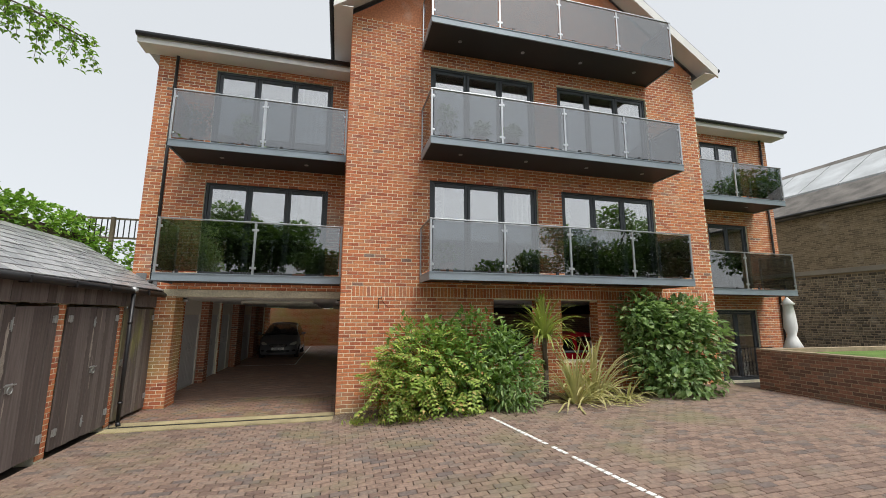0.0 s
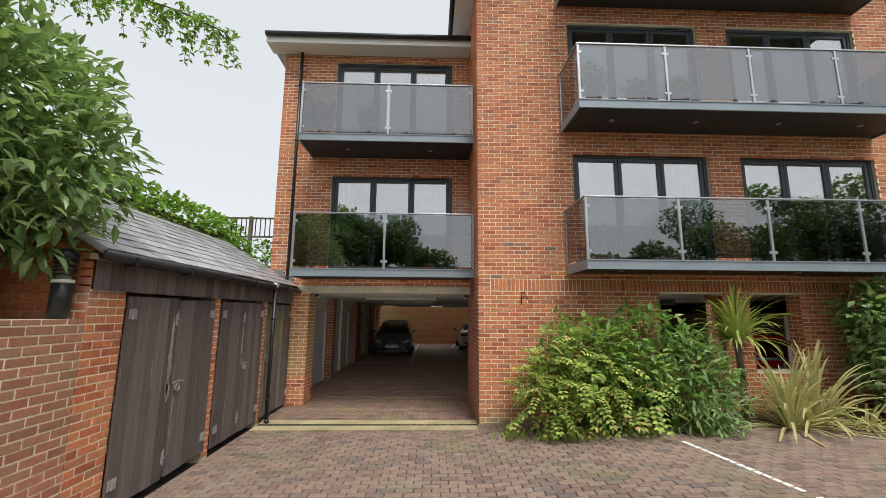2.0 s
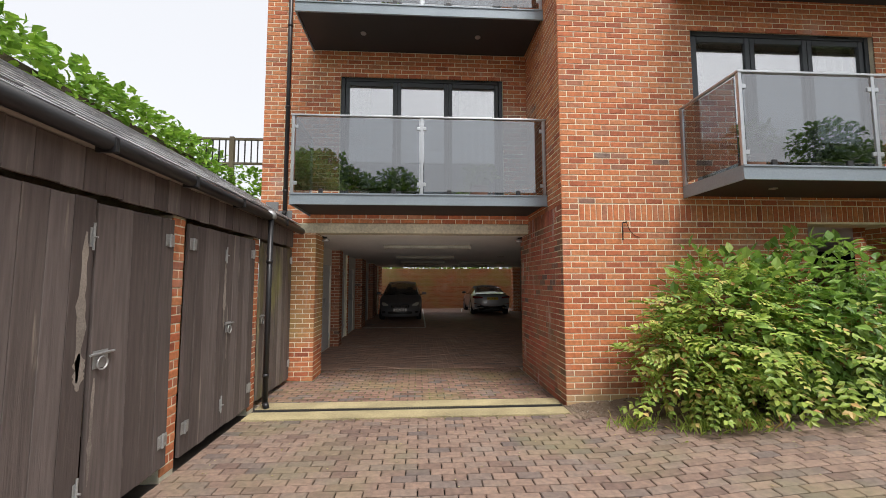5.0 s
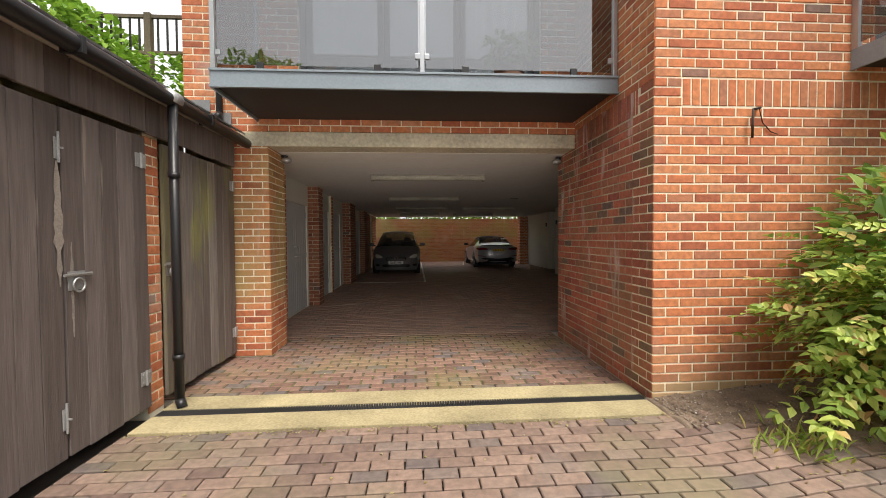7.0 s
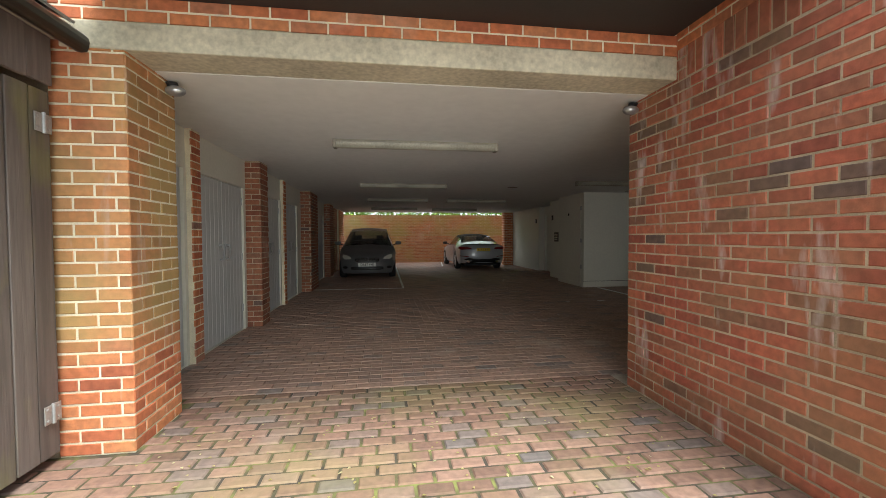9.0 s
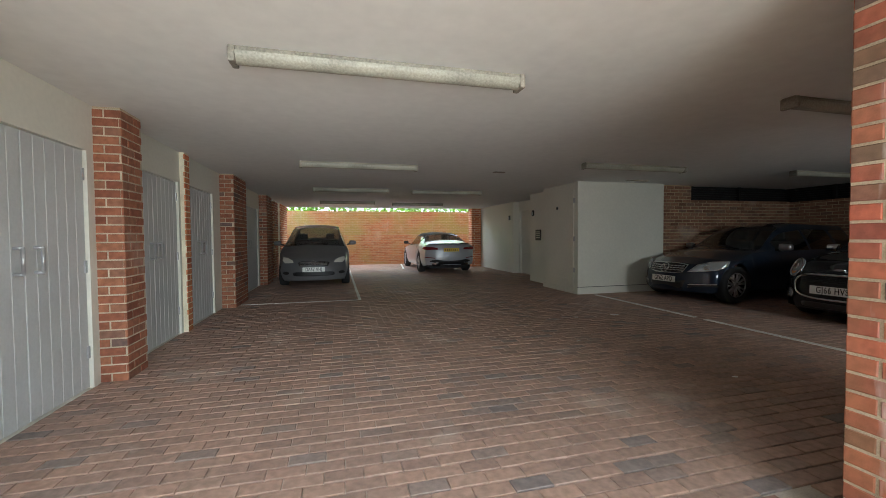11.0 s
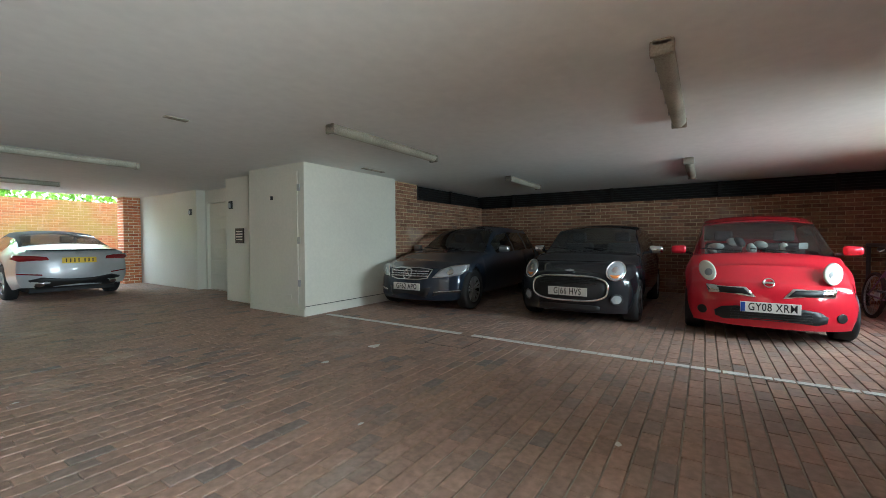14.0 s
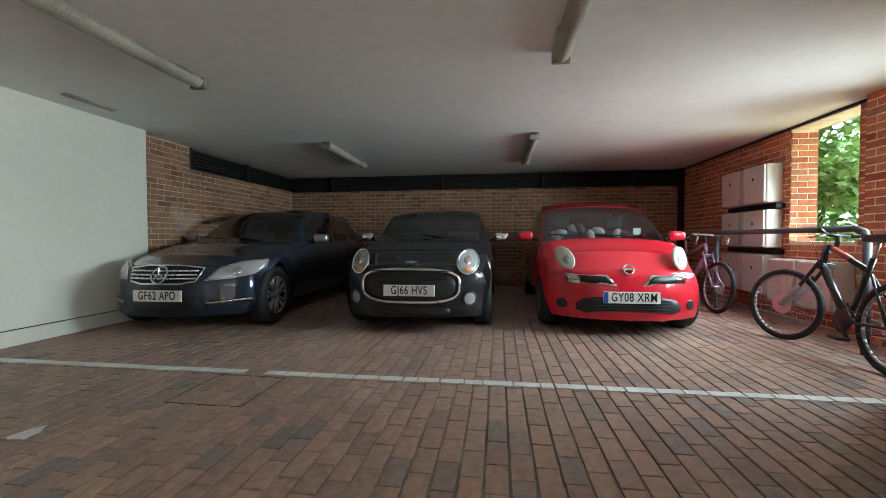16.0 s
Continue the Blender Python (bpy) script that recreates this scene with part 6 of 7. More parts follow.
for sd in (1, -1):
    ring_on(estate, "headlight_trim", [(sd * y, z) for y, z in ((0.43, 0.555), (0.62, 0.565), (0.78, 0.595), (0.85, 0.66), (0.84, 0.75), (0.68, 0.735), (0.52, 0.675))], 0.006, chrome, 0.016)
    estate.patch("projector", oval(sd * 0.66, 0.64, 0.045, 0.045), 0.042, chrome)
    bm = bmesh.new()
    for a, b in zip(np.linspace(0.45, 0.8, 8), np.linspace(0.45, 0.8, 8)[1:]):
        add_tube(bm, (estate.front(a, 0.34) - 0.012, sd * a, 0.325 + 0.06 * (a - 0.45)), (estate.front(b, 0.34) - 0.012, sd * b, 0.325 + 0.06 * (b - 0.45)), 0.014, seg=6)
    part("bumper_trim", bm, chrome, estate.root, "", True)
estate.both("side_intake", [(0.42, 0.255), (0.8, 0.3), (0.78, 0.37), (0.46, 0.35)], 0.004, grille_black)
estate.patch("lower_intake", [(-0.36, 0.235), (0.36, 0.235), (0.41, 0.4), (-0.41, 0.4)], 0.006, grille_black)
estate.plate(0.405, "GF62 APO")
wipers(estate, 1.38)
estate.root.matrix_world = pose(3.9, 15.84, 0, 0, 0, 2)

# silver compact people carrier, nose towards the entrance
silver = Car("silver-grey compact people carrier parked in a marked bay", dict(
    L=3.85, W=1.764, r=0.305, axles=(0.73, 3.3), bow=(0.4, 2.6), stern=(0.25, 3),
    nose=((0.1, 0.05), (0.25, 0.0), (0.45, 0.0), (0.6, 0.05), (0.8, 0.2), (1.0, 0.34)), tail=((0.1, 0.05), (0.4, 0), (0.8, 0.03), (1.5, 0.2)),
    top=((0, 0.72), (0.3, 0.86), (0.75, 1.02), (1.55, 1.5), (2.1, 1.59), (3.3, 1.55), (3.7, 1.2), (3.85, 1.0)),
    belt=((0, 0.66), (0.3, 0.8), (0.9, 0.97), (3.85, 1.02)), sill=((0, 0.17), (0.5, 0.2), (3.4, 0.2), (3.85, 0.28)),
    plan=((0, 0.8), (0.6, 0.87), (3.0, 0.88), (3.85, 0.8)), roofw=((0, 0.66), (0.8, 0.74), (1.55, 0.6), (3.2, 0.58), (3.85, 0.62)),
    glass_at=(0.78, 1.52, 3.35, 3.68, 1.15, 3.3, 2.1), mirror=(1.15, 1.07)), paint("silver_paint", (0.2, 0.205, 0.215), 0.5, 0.35))
silver.patch("grille", [(-0.38, 0.6), (-0.34, 0.52), (0.34, 0.52), (0.38, 0.6), (0.3, 0.64), (-0.3, 0.64)], 0.012, grille_black)
for z in (0.55, 0.58, 0.61):
    part("grille_bar", _tube_mesh((silver.front(0, z) - 0.018, -0.32, z), (silver.front(0, z) - 0.018, 0.32, z), 0.008), chrome, silver.root)
ring_on(silver, "badge_ring", oval(0, 0.6, 0.05, 0.05), 0.007, chrome, 0.03)
silver.both("headlight", [(0.47, 0.6), (0.68, 0.59), (0.76, 0.66), (0.74, 0.74), (0.62, 0.72), (0.5, 0.66)], 0.03, lamp_dull)
silver.patch("lower_intake", oval(0, 0.33, 0.5, 0.055, power=5), 0.008, grille_black)
silver.both("fog_lamp", oval(0.66, 0.35, 0.08, 0.04), 0.01, grille_black)
silver.plate(0.44, "DA57 VHJ")
wipers(silver, 0.8)
silver.root.matrix_world = pose(-2.66, 19.78, 0, 0, 0, 90)

# pale convertible, tail towards the entrance
cabrio = Car("pale silver convertible with a black soft top, seen from behind", dict(
    L=4.77, W=1.85, r=0.335, axles=(0.85, 3.7), bow=(0.4, 2.6), stern=(0.35, 2.6), soft=True,
    nose=((0.1, 0.05), (0.25, 0.0), (0.5, 0.0), (0.7, 0.08), (1.0, 0.3)), tail=((0.15, 0.12), (0.35, 0.02), (0.55, 0.0), (0.85, 0.03), (1.0, 0.14)),
    top=((0, 0.68), (0.4, 0.82), (1.45, 0.98), (2.2, 1.33), (2.7, 1.385), (3.3, 1.34), (4.15, 1.07), (4.77, 0.99)),
    belt=((0, 0.64), (0.4, 0.76), (1.5, 0.9), (3.5, 0.95), (4.77, 0.93)), sill=((0, 0.17), (0.5, 0.2), (4.2, 0.22), (4.77, 0.28)),
    plan=((0, 0.82), (0.6, 0.9), (3.8, 0.925), (4.77, 0.84)), roofw=((0, 0.66), (1.4, 0.74), (2.2, 0.58), (3.4, 0.58), (4.15, 0.66), (4.77, 0.7)),
    glass_at=(1.47, 2.17, 3.45, 4.0, 1.9, 3.6), mirror=(1.8, 1.0), mirror_paint=grille_black), paint("pale_paint", (0.5, 0.52, 0.55), 0.3, 0.35))
cabrio.both("tail_light", [(0.42, 0.79), (0.8, 0.77), (0.9, 0.82), (0.86, 0.89), (0.6, 0.875), (0.45, 0.85)], 0.03, tail_red, True)
cabrio.patch("lower_valance", [(-0.6, 0.24), (0.6, 0.24), (0.72, 0.42), (0.55, 0.47), (-0.55, 0.47), (-0.72, 0.42)], 0.016, grille_black, tail=True)
cabrio.both("reflector", [(0.52, 0.5), (0.84, 0.53), (0.84, 0.555), (0.52, 0.525)], 0.02, tail_red, True)
cabrio.patch("badge", oval(0, 0.92, 0.045, 0.04), 0.015, steel, tail=True)
for sd in (1, -1):
    cabrio.patch("exhaust", oval(sd * 0.55, 0.33, 0.07, 0.045), 0.03, chrome, tail=True)
cabrio.patch("boot_lip", oval(0, 0.975, 0.7, 0.014, power=6), 0.035, grille_black, tail=True)
cabrio.plate(0.78, "", True, True)
cabrio.root.matrix_world = pose(1.5, 22.15 + 4.77, 0, 0, 0, -90)


# ---- bicycles ----
def bicycle(label, colour, at, suspension, saddle_z=0.95, bars="flat", accent=None, steer=0):
    """A bicycle along local x, front wheel contact at the origin, rear at -1.08."""
    b = empty("bicycle", label, "bicycle", "bicycles by the rail")
    fp, base, R = paint(colour[0], colour[1], 0.2), 1.08, 0.335
    for nm, x in (("front_wheel", 0.0), ("rear_wheel", -base)):
        bm = bmesh.new()
        N, n = 48, 8
        ring = [[bm.verts.new((x + (R - 0.027 + 0.027 * math.cos(q)) * math.cos(p), 0.027 * math.sin(q), R + (R - 0.027 + 0.027 * math.cos(q)) * math.sin(p))) for q in [2 * math.pi * j / n for j in range(n)]] for p in [2 * math.pi * k / N for k in range(N)]]
        for k in range(N):
            for j in range(n):
                bm.faces.new((ring[k][j], ring[k][(j + 1) % n], ring[(k + 1) % N][(j + 1) % n], ring[(k + 1) % N][j]))
        w = part(nm, bm, rubber, b, "", True)
        bm = bmesh.new()
        for k in range(40):
            p, q = 2 * math.pi * k / 40, 2 * math.pi * (k + 1) / 40
            add_tube(bm, (x + 0.283 * math.cos(p), 0, R + 0.283 * math.sin(p)), (x + 0.283 * math.cos(q), 0, R + 0.283 * math.sin(q)), 0.013, seg=6)
        part("rim", bm, alloy, w, "", True)
        bm = bmesh.new()
        for k in range(28):
            p = 2 * math.pi * k / 28
            o = 0.25 if k % 2 else -0.25
            add_tube(bm, (x + 0.025 * math.cos(p + o), 0.025 * (1 if k % 4 < 2 else -1), R + 0.025 * math.sin(p + o)), (x + 0.278 * math.cos(p), 0, R + 0.278 * math.sin(p)), 0.0016, seg=4, caps=False)
        part("spokes", bm, steel, w)
        bm = bmesh.new()
        add_tube(bm, (x, -0.05, R), (x, 0.05, R), 0.022)
        add_tube(bm, (x, 0.03, R), (x, 0.034, R), 0.085, seg=20)
        part("hub", bm, steel, w)
    head, headl, bb, seat = Vector((-0.36, 0, 0.9)), Vector((-0.31, 0, 0.74)), Vector((-0.66, 0, 0.31)), Vector((-0.82, 0, 0.82))
    rear = Vector((-base, 0, R))
    fr = part("frame", _tube_mesh(head, headl, 0.026), fp, b, "", True)
    part("top_tube", _tube_mesh(head, seat - Vector((-0.02, 0, 0.1)), 0.021), fp, fr, "", True)
    part("down_tube", _tube_mesh(headl, bb, 0.03), fp, fr, "", True)
    part("seat_tube", _tube_mesh(bb, seat, 0.019), fp, fr, "", True)
    for s in (-1, 1):
        part("chain_stay", _tube_mesh(bb + Vector((0, s * 0.03, 0)), rear + Vector((0, s * 0.06, 0)), 0.011), fp, fr, "", True)
        part("seat_stay", _tube_mesh(seat - Vector((0, 0, 0.12)), rear + Vector((0, s * 0.06, 0)), 0.01), fp, fr, "", True)
        lower = Vector((0, s * 0.06, R))
        mid = lower + (headl - Vector((0, 0, 0)) - lower) * 0.5 + Vector((0, s * 0.03, 0))
        top = headl + Vector((0.02, s * 0.06, 0.03))
        part("fork_leg", _tube_mesh(lower, mid, 0.02 if suspension else 0.013), alloy if suspension else fp, b, "", True)
        part("stanchion", _tube_mesh(mid, top, 0.015), black_plastic if suspension else fp, b, "", True)
    part("fork_crown", _box_mesh(-0.33, -0.27, -0.08, 0.08, 0.71, 0.76, 0.01), black_plastic, b)
    if bars == "flat":
        hb = tube("handlebar", [(-0.44, -0.33, 1.03), (-0.37, -0.12, 1.0), (-0.36, 0.12, 1.0), (-0.44, 0.33, 1.03)], 0.014, black_plastic, b)
    else:
        hb = tube("handlebar", [(-0.24, -0.2, 0.88), (-0.2, -0.2, 0.98), (-0.36, -0.2, 1.02), (-0.36, 0.2, 1.02), (-0.2, 0.2, 0.98), (-0.24, 0.2, 0.88)], 0.013, plain("bar_tape", (0.3, 0.25, 0.2), 0.8), b)
    tube("stem", [tuple(head), (-0.37, 0, 1.0)], 0.018, black_plastic, b)
    for s in (-1, 1):
        tube("brake_lever", [(-0.4, s * 0.2, 0.99), (-0.32, s * 0.27, 0.96)], 0.007, steel, hb)
        tube("brake_cable", [(-0.36, s * 0.16, 1.0), (-0.22, s * 0.1, 0.98), (-0.24, s * 0.02, 0.82), (-0.28, s * 0.06, 0.7)], 0.003, black_plastic, b, seg=6)
    part("seat_post", _tube_mesh(seat, (-0.85, 0, saddle_z - 0.03), 0.014), steel, b, "", True)
    bm = bmesh.new()
    add_box(bm, -1.0, -0.72, -0.07, 0.07, saddle_z - 0.03, saddle_z + 0.03, 0.025)
    for v in bm.verts:
        v.co.y *= 0.35 + 0.65 * min(1, max(0, (-0.74 - v.co.x) / 0.2))
    part("saddle", bm, black_plastic, b, "", True)
    bm = bmesh.new()
    add_tube(bm, (bb.x, 0.04, bb.z), (bb.x, 0.045, bb.z), 0.095, seg=28)
    part("chainring", bm, black_plastic, b)
    tube("crank", [(bb.x, 0.07, bb.z), (bb.x - 0.12, 0.075, bb.z - 0.12)], 0.012, black_plastic, b)
    tube("crank", [(bb.x, -0.07, bb.z), (bb.x + 0.12, -0.075, bb.z + 0.12)], 0.012, black_plastic, b)
    part("pedal", _box_mesh(bb.x - 0.17, bb.x - 0.07, 0.085, 0.18, bb.z - 0.135, bb.z - 0.11, 0.006), black_plastic, b)
    part("pedal", _box_mesh(bb.x + 0.07, bb.x + 0.17, -0.18, -0.085, bb.z + 0.11, bb.z + 0.135, 0.006), black_plastic, b)
    tube("chain", [(bb.x, 0.043, bb.z + 0.095), (-base, 0.043, R + 0.04)], 0.005, black_plastic, b, seg=6)
    tube("chain", [(bb.x, 0.043, bb.z - 0.095), (-base, 0.043, R - 0.05)], 0.005, black_plastic, b, seg=6)
    if accent:
        part("decal", _tube_mesh(head + (seat - head) * 0.12 + Vector((0, 0, -0.008)), head + (seat - head) * 0.55 + Vector((0, 0, -0.055)), 0.0225), accent, fr, "white and red stripe", True)
    turned = Matrix.Translation((-0.2, 0, 0)) @ Matrix.Rotation(radians(steer), 4, "Z") @ Matrix.Translation((0.2, 0, 0))
    for ob in list(b.children):
        if ob.name.split(".")[0] in ("front_wheel", "fork_leg", "stanchion", "fork_crown", "handlebar", "stem", "brake_cable"):
            ob.matrix_local = turned @ ob.matrix_local
    b.matrix_world = at
    return b


bicycle("black mountain bike with suspension fork leaning on the rail", ("bike_black", (0.014, 0.014, 0.016)), pose(4.58, 9.72, 0, 5, 0, -3), True, 0.97, "flat", plain("bike_stripe", (0.5, 0.12, 0.1), 0.4), 24)
bicycle("purple and silver road bicycle leaning behind the red car", ("bike_lilac", (0.28, 0.17, 0.3)), pose(5.95, 9.7, 0, -5, 0, 185), False, 1.0, "drop")


# ---- planting ----
def leaf_material(name, stops, gloss=0.45, through=0.35):
    m, n, l, b = nodes(name, gloss)
    col = ramp(n, l, n.new("ShaderNodeNewGeometry").outputs["Random Per Island"], stops)
    shade = ramp(n, l, world_grain(n, l, 3.0), [(0.3, (0.7, 0.75, 0.7)), (0.7, (1.15, 1.1, 1.0))])
    col = mix(n, l, 0.8, col, shade, "MULTIPLY")
    l.new(col, b.inputs["Base Color"])
    t, mx = n.new("ShaderNodeBsdfTranslucent"), n.new("ShaderNodeMixShader")
    l.new(mix(n, l, 0.5, col, (0.25, 0.4, 0.05)), t.inputs[0])
    mx.inputs[0].default_value = through
    l.new(b.outputs[0], mx.inputs[1])
    l.new(t.outputs[0], mx.inputs[2])
    l.new(mx.outputs[0], n["Material Output"].inputs[0])
    return m


leaf_green = leaf_material("leaf_green", [(0, (0.12, 0.23, 0.055)), (0.5, (0.22, 0.39, 0.095)), (0.85, (0.34, 0.52, 0.14)), (1, (0.5, 0.63, 0.2))], 0.36, 0.42)
leaf_lime = leaf_material("leaf_lime", [(0, (0.22, 0.34, 0.07)), (0.4, (0.42, 0.56, 0.12)), (0.8, (0.540, 0.640, 0.160)), (0.93, (0.760, 0.600, 0.240)), (1, (0.600, 0.280, 0.140))])
leaf_grey = leaf_material("leaf_grey_green", [(0, (0.15, 0.25, 0.105)), (0.6, (0.28, 0.42, 0.17)), (1, (0.45, 0.57, 0.27))], 0.36, 0.42)
leaf_ivy = leaf_material("leaf_ivy", [(0, (0.104, 0.229, 0.031)), (0.5, (0.208, 0.416, 0.052)), (1, (0.416, 0.666, 0.104))])
leaf_far = leaf_material("leaf_far", [(0, (0.044, 0.094, 0.026)), (0.6, (0.078, 0.153, 0.042)), (1, (0.133, 0.234, 0.062))])
sword_green = leaf_material("sword_green", [(0, (0.2, 0.28, 0.05)), (0.5, (0.38, 0.46, 0.1)), (0.8, (0.58, 0.6, 0.2)), (1, (0.66, 0.58, 0.24))])
sword_bronze = leaf_material("sword_bronze", [(0, (0.17, 0.17, 0.12)), (0.3, (0.34, 0.35, 0.25)), (0.55, (0.62, 0.57, 0.3)), (0.8, (0.74, 0.6, 0.24)), (0.92, (0.6, 0.3, 0.12)), (1, (0.55, 0.13, 0.07))])
bark = plain("bark", (0.12, 0.09, 0.065), 0.9, vary=0.3, scale=9, bumps=0.7)


def add_leaf(V, F, base, ahead, up, l, w, curl):
    side = ahead.cross(up)
    side = side.normalized() if side.length > 1e-4 else Vector((1, 0, 0))
    nn = side.cross(ahead).normalized()
    i = len(V)
    V += [base, base + ahead * l * 0.42 + side * w + nn * w * 0.25, base + ahead * l * 0.75 + side * w * 0.6 - nn * l * curl * 0.4 + nn * w * 0.15,
          base + ahead * l - nn * l * curl, base + ahead * l * 0.75 - side * w * 0.6 - nn * l * curl * 0.4 + nn * w * 0.15, base + ahead * l * 0.42 - side * w + nn * w * 0.25,
          base + ahead * l * 0.5 - nn * l * curl * 0.2]
    F += [(i, i + 1, i + 6), (i + 1, i + 2, i + 6), (i + 2, i + 3, i + 6), (i + 3, i + 4, i + 6), (i + 4, i + 5, i + 6), (i + 5, i, i + 6)]


def foliage(blobs, count, size, rng, spray=0, aspect=0.28, deep=0.45, out_lean=0.7):
    """Leaves, or feather-like sprays of leaflets, through the outer part of lumpy volumes."""
    V, F = [], []
    vol = [r[0] * r[1] + r[1] * r[2] + r[0] * r[2] for _, r in blobs]
    for _ in range(count):
        c, r = rng.choices(blobs, vol)[0]
        d = Vector((rng.gauss(0, 1), rng.gauss(0, 1), rng.gauss(0, 1) + 0.15)).normalized()
        lump = 1 + 0.22 * noise.noise(Vector((d.x * 2.2 + c[0], d.y * 2.2 + c[1], d.z * 2.2 + c[2]))) + rng.uniform(-0.03, 0.1)
        k = (1 - deep * rng.random() ** 1.8) * lump
        p = Vector((c[0] + d.x * r[0] * k, c[1] + d.y * r[1] * k, max(0.06, c[2] + d.z * r[2] * k)))
        ahead = (d * out_lean + Vector((rng.gauss(0, 0.45), rng.gauss(0, 0.45), rng.gauss(-0.1, 0.4)))).normalized()
        up = (Vector((0, 0, 1)) + d * 0.4 + Vector((rng.gauss(0, 0.25), rng.gauss(0, 0.25), 0))).normalized()
        s = size * rng.uniform(0.65, 1.3)
        if not spray:
            add_leaf(V, F, p, ahead, up, s, s * aspect, rng.uniform(0.05, 0.3))
        else:
            side = ahead.cross(up).normalized()
            for j in range(spray):
                f = (j + 1) / spray
                q = p + ahead * s * 2.6 * f - Vector((0, 0, 1)) * s * 0.7 * f * f
                for sg in (-1, 1):
                    add_leaf(V, F, q, (side * sg * 0.85 + ahead * 0.5).normalized(), up, s * (0.8 - 0.25 * abs(f - 0.4)), s * aspect * 0.8, 0.15)
            add_leaf(V, F, p + ahead * s * 2.6 - Vector((0, 0, 1)) * s * 0.7, ahead, up, s * 0.7, s * aspect * 0.8, 0.2)
    return V, F


def stems(name, root, tips, r, parent, rng, material=None):
    bm = bmesh.new()
    for tip in tips:
        a, b = Vector(root) + Vector((rng.uniform(-0.15, 0.15), rng.uniform(-0.1, 0.1), 0)), Vector(tip)
        mid = (a + b) / 2 + Vector((rng.uniform(-0.12, 0.12), rng.uniform(-0.12, 0.12), 0.12))
        add_tube(bm, a, mid, r, r * 0.7, 6)
        add_tube(bm, mid, b, r * 0.7, r * 0.3, 6)
    return part(name, bm, material or bark, parent, "", True)


rng = random.Random(21)
# mixed shrub beside the garage entrance
shrub = empty("shrub", "dense mixed shrub with lime feathery leaves at its foot", "shrub")
blobs = [((1.6, 7.9, 1.0), (0.9, 0.6, 0.85)), ((2.5, 7.9, 1.15), (0.85, 0.6, 0.85)), ((3.2, 7.8, 0.8), (0.6, 0.55, 0.75)), ((0.95, 7.85, 0.55), (0.55, 0.5, 0.5))]
stems("stems", (2.0, 8.05, 0.0), [(1.0 + 0.28 * k, 7.8 + rng.uniform(-0.3, 0.2), rng.uniform(0.8, 1.8)) for k in range(9)], 0.02, shrub, rng)
mesh_object("leaves", *foliage(blobs[:3], 3000, 0.13, rng, 0, 0.3), leaf_green, shrub, False, "broad mid-green leaves")
mesh_object("lime_sprays", *foliage([((1.4, 7.8, 0.95), (0.78, 0.55, 0.65)), ((1.0, 7.82, 0.7), (0.5, 0.5, 0.4)), ((2.2, 7.68, 0.75), (0.7, 0.4, 0.5))], 620, 0.1, rng, 5, 0.26), leaf_lime, shrub, False, "lime and bronze feathery leaves")
mesh_object("slender_leaves", *foliage([((3.1, 7.75, 0.85), (0.65, 0.6, 0.8)), ((3.3, 7.6, 0.5), (0.5, 0.5, 0.5))], 1500, 0.15, rng, 0, 0.13), leaf_grey, shrub, False, "slender grey-green leaves")
# shrub further along the facade
shrub_b = empty("shrub", "rounded leafy green shrub against the brick facade", "shrub")
blobs = [((7.2, 7.85, 1.2), (1.05, 0.6, 1.0)), ((6.7, 7.85, 1.5), (0.65, 0.5, 0.7)), ((7.9, 7.85, 1.3), (0.75, 0.55, 0.75)), ((7.2, 7.6, 0.6), (0.95, 0.5, 0.5)), ((6.5, 7.9, 1.95), (0.55, 0.45, 0.5)), ((7.6, 7.8, 1.9), (0.6, 0.5, 0.45))]
stems("stems", (7.2, 8.1, 0.1), [(6.4 + 0.25 * k, 7.9, rng.uniform(1.2, 2.1)) for k in range(8)], 0.02, shrub_b, rng)
mesh_object("leaves", *foliage(blobs, 4300, 0.155, rng, 0, 0.33, 0.55), leaf_grey, shrub_b)


def swords(name, label, x, y, z, n, length, width, material, rise, trunk=0.0, seed=1):
    """A rosette of long arching sword leaves, on a stem where it has one."""
    r = random.Random(seed)
    p = empty(name, label, "plant")
    if trunk:
        tube("stem", [(x, y, z), (x + 0.02, y, z + trunk * 0.5), (x, y, z + trunk)], 0.05, bark, p)
    for grp in range(n):
        V, F = [], []
        a = 2 * math.pi * r.random()
        d = Vector((math.cos(a), math.sin(a) * 0.85, 0))
        l, lean = length * r.uniform(0.55, 1.1), r.uniform(0.12, 1.0)
        pos, s = Vector((x, y, z + trunk)) + d * 0.04, d.cross(Vector((0, 0, 1)))
        tilt = rise * (1 - lean) + 0.1
        for k in range(8):
            f = k / 7
            w = width * (0.6 + 0.8 * f) * (1 - f) ** 0.5 if f < 1 else 0.0
            V += [pos + s * (w + 0.001), pos - Vector((0, 0, w * 0.3)), pos - s * (w + 0.001)]
            e = tilt - f * f * (0.7 + 1.3 * lean)
            pos = pos + (d * math.cos(e) + Vector((0, 0, 1)) * math.sin(e)) * l / 7
            pos.z = max(pos.z, ground_z(pos.x, pos.y) + 0.02)
        for k in range(7):
            b = k * 3
            F += [(b, b + 1, b + 4, b + 3), (b + 1, b + 2, b + 5, b + 4)]
        mesh_object("leaf", V, F, material, p)
    return p


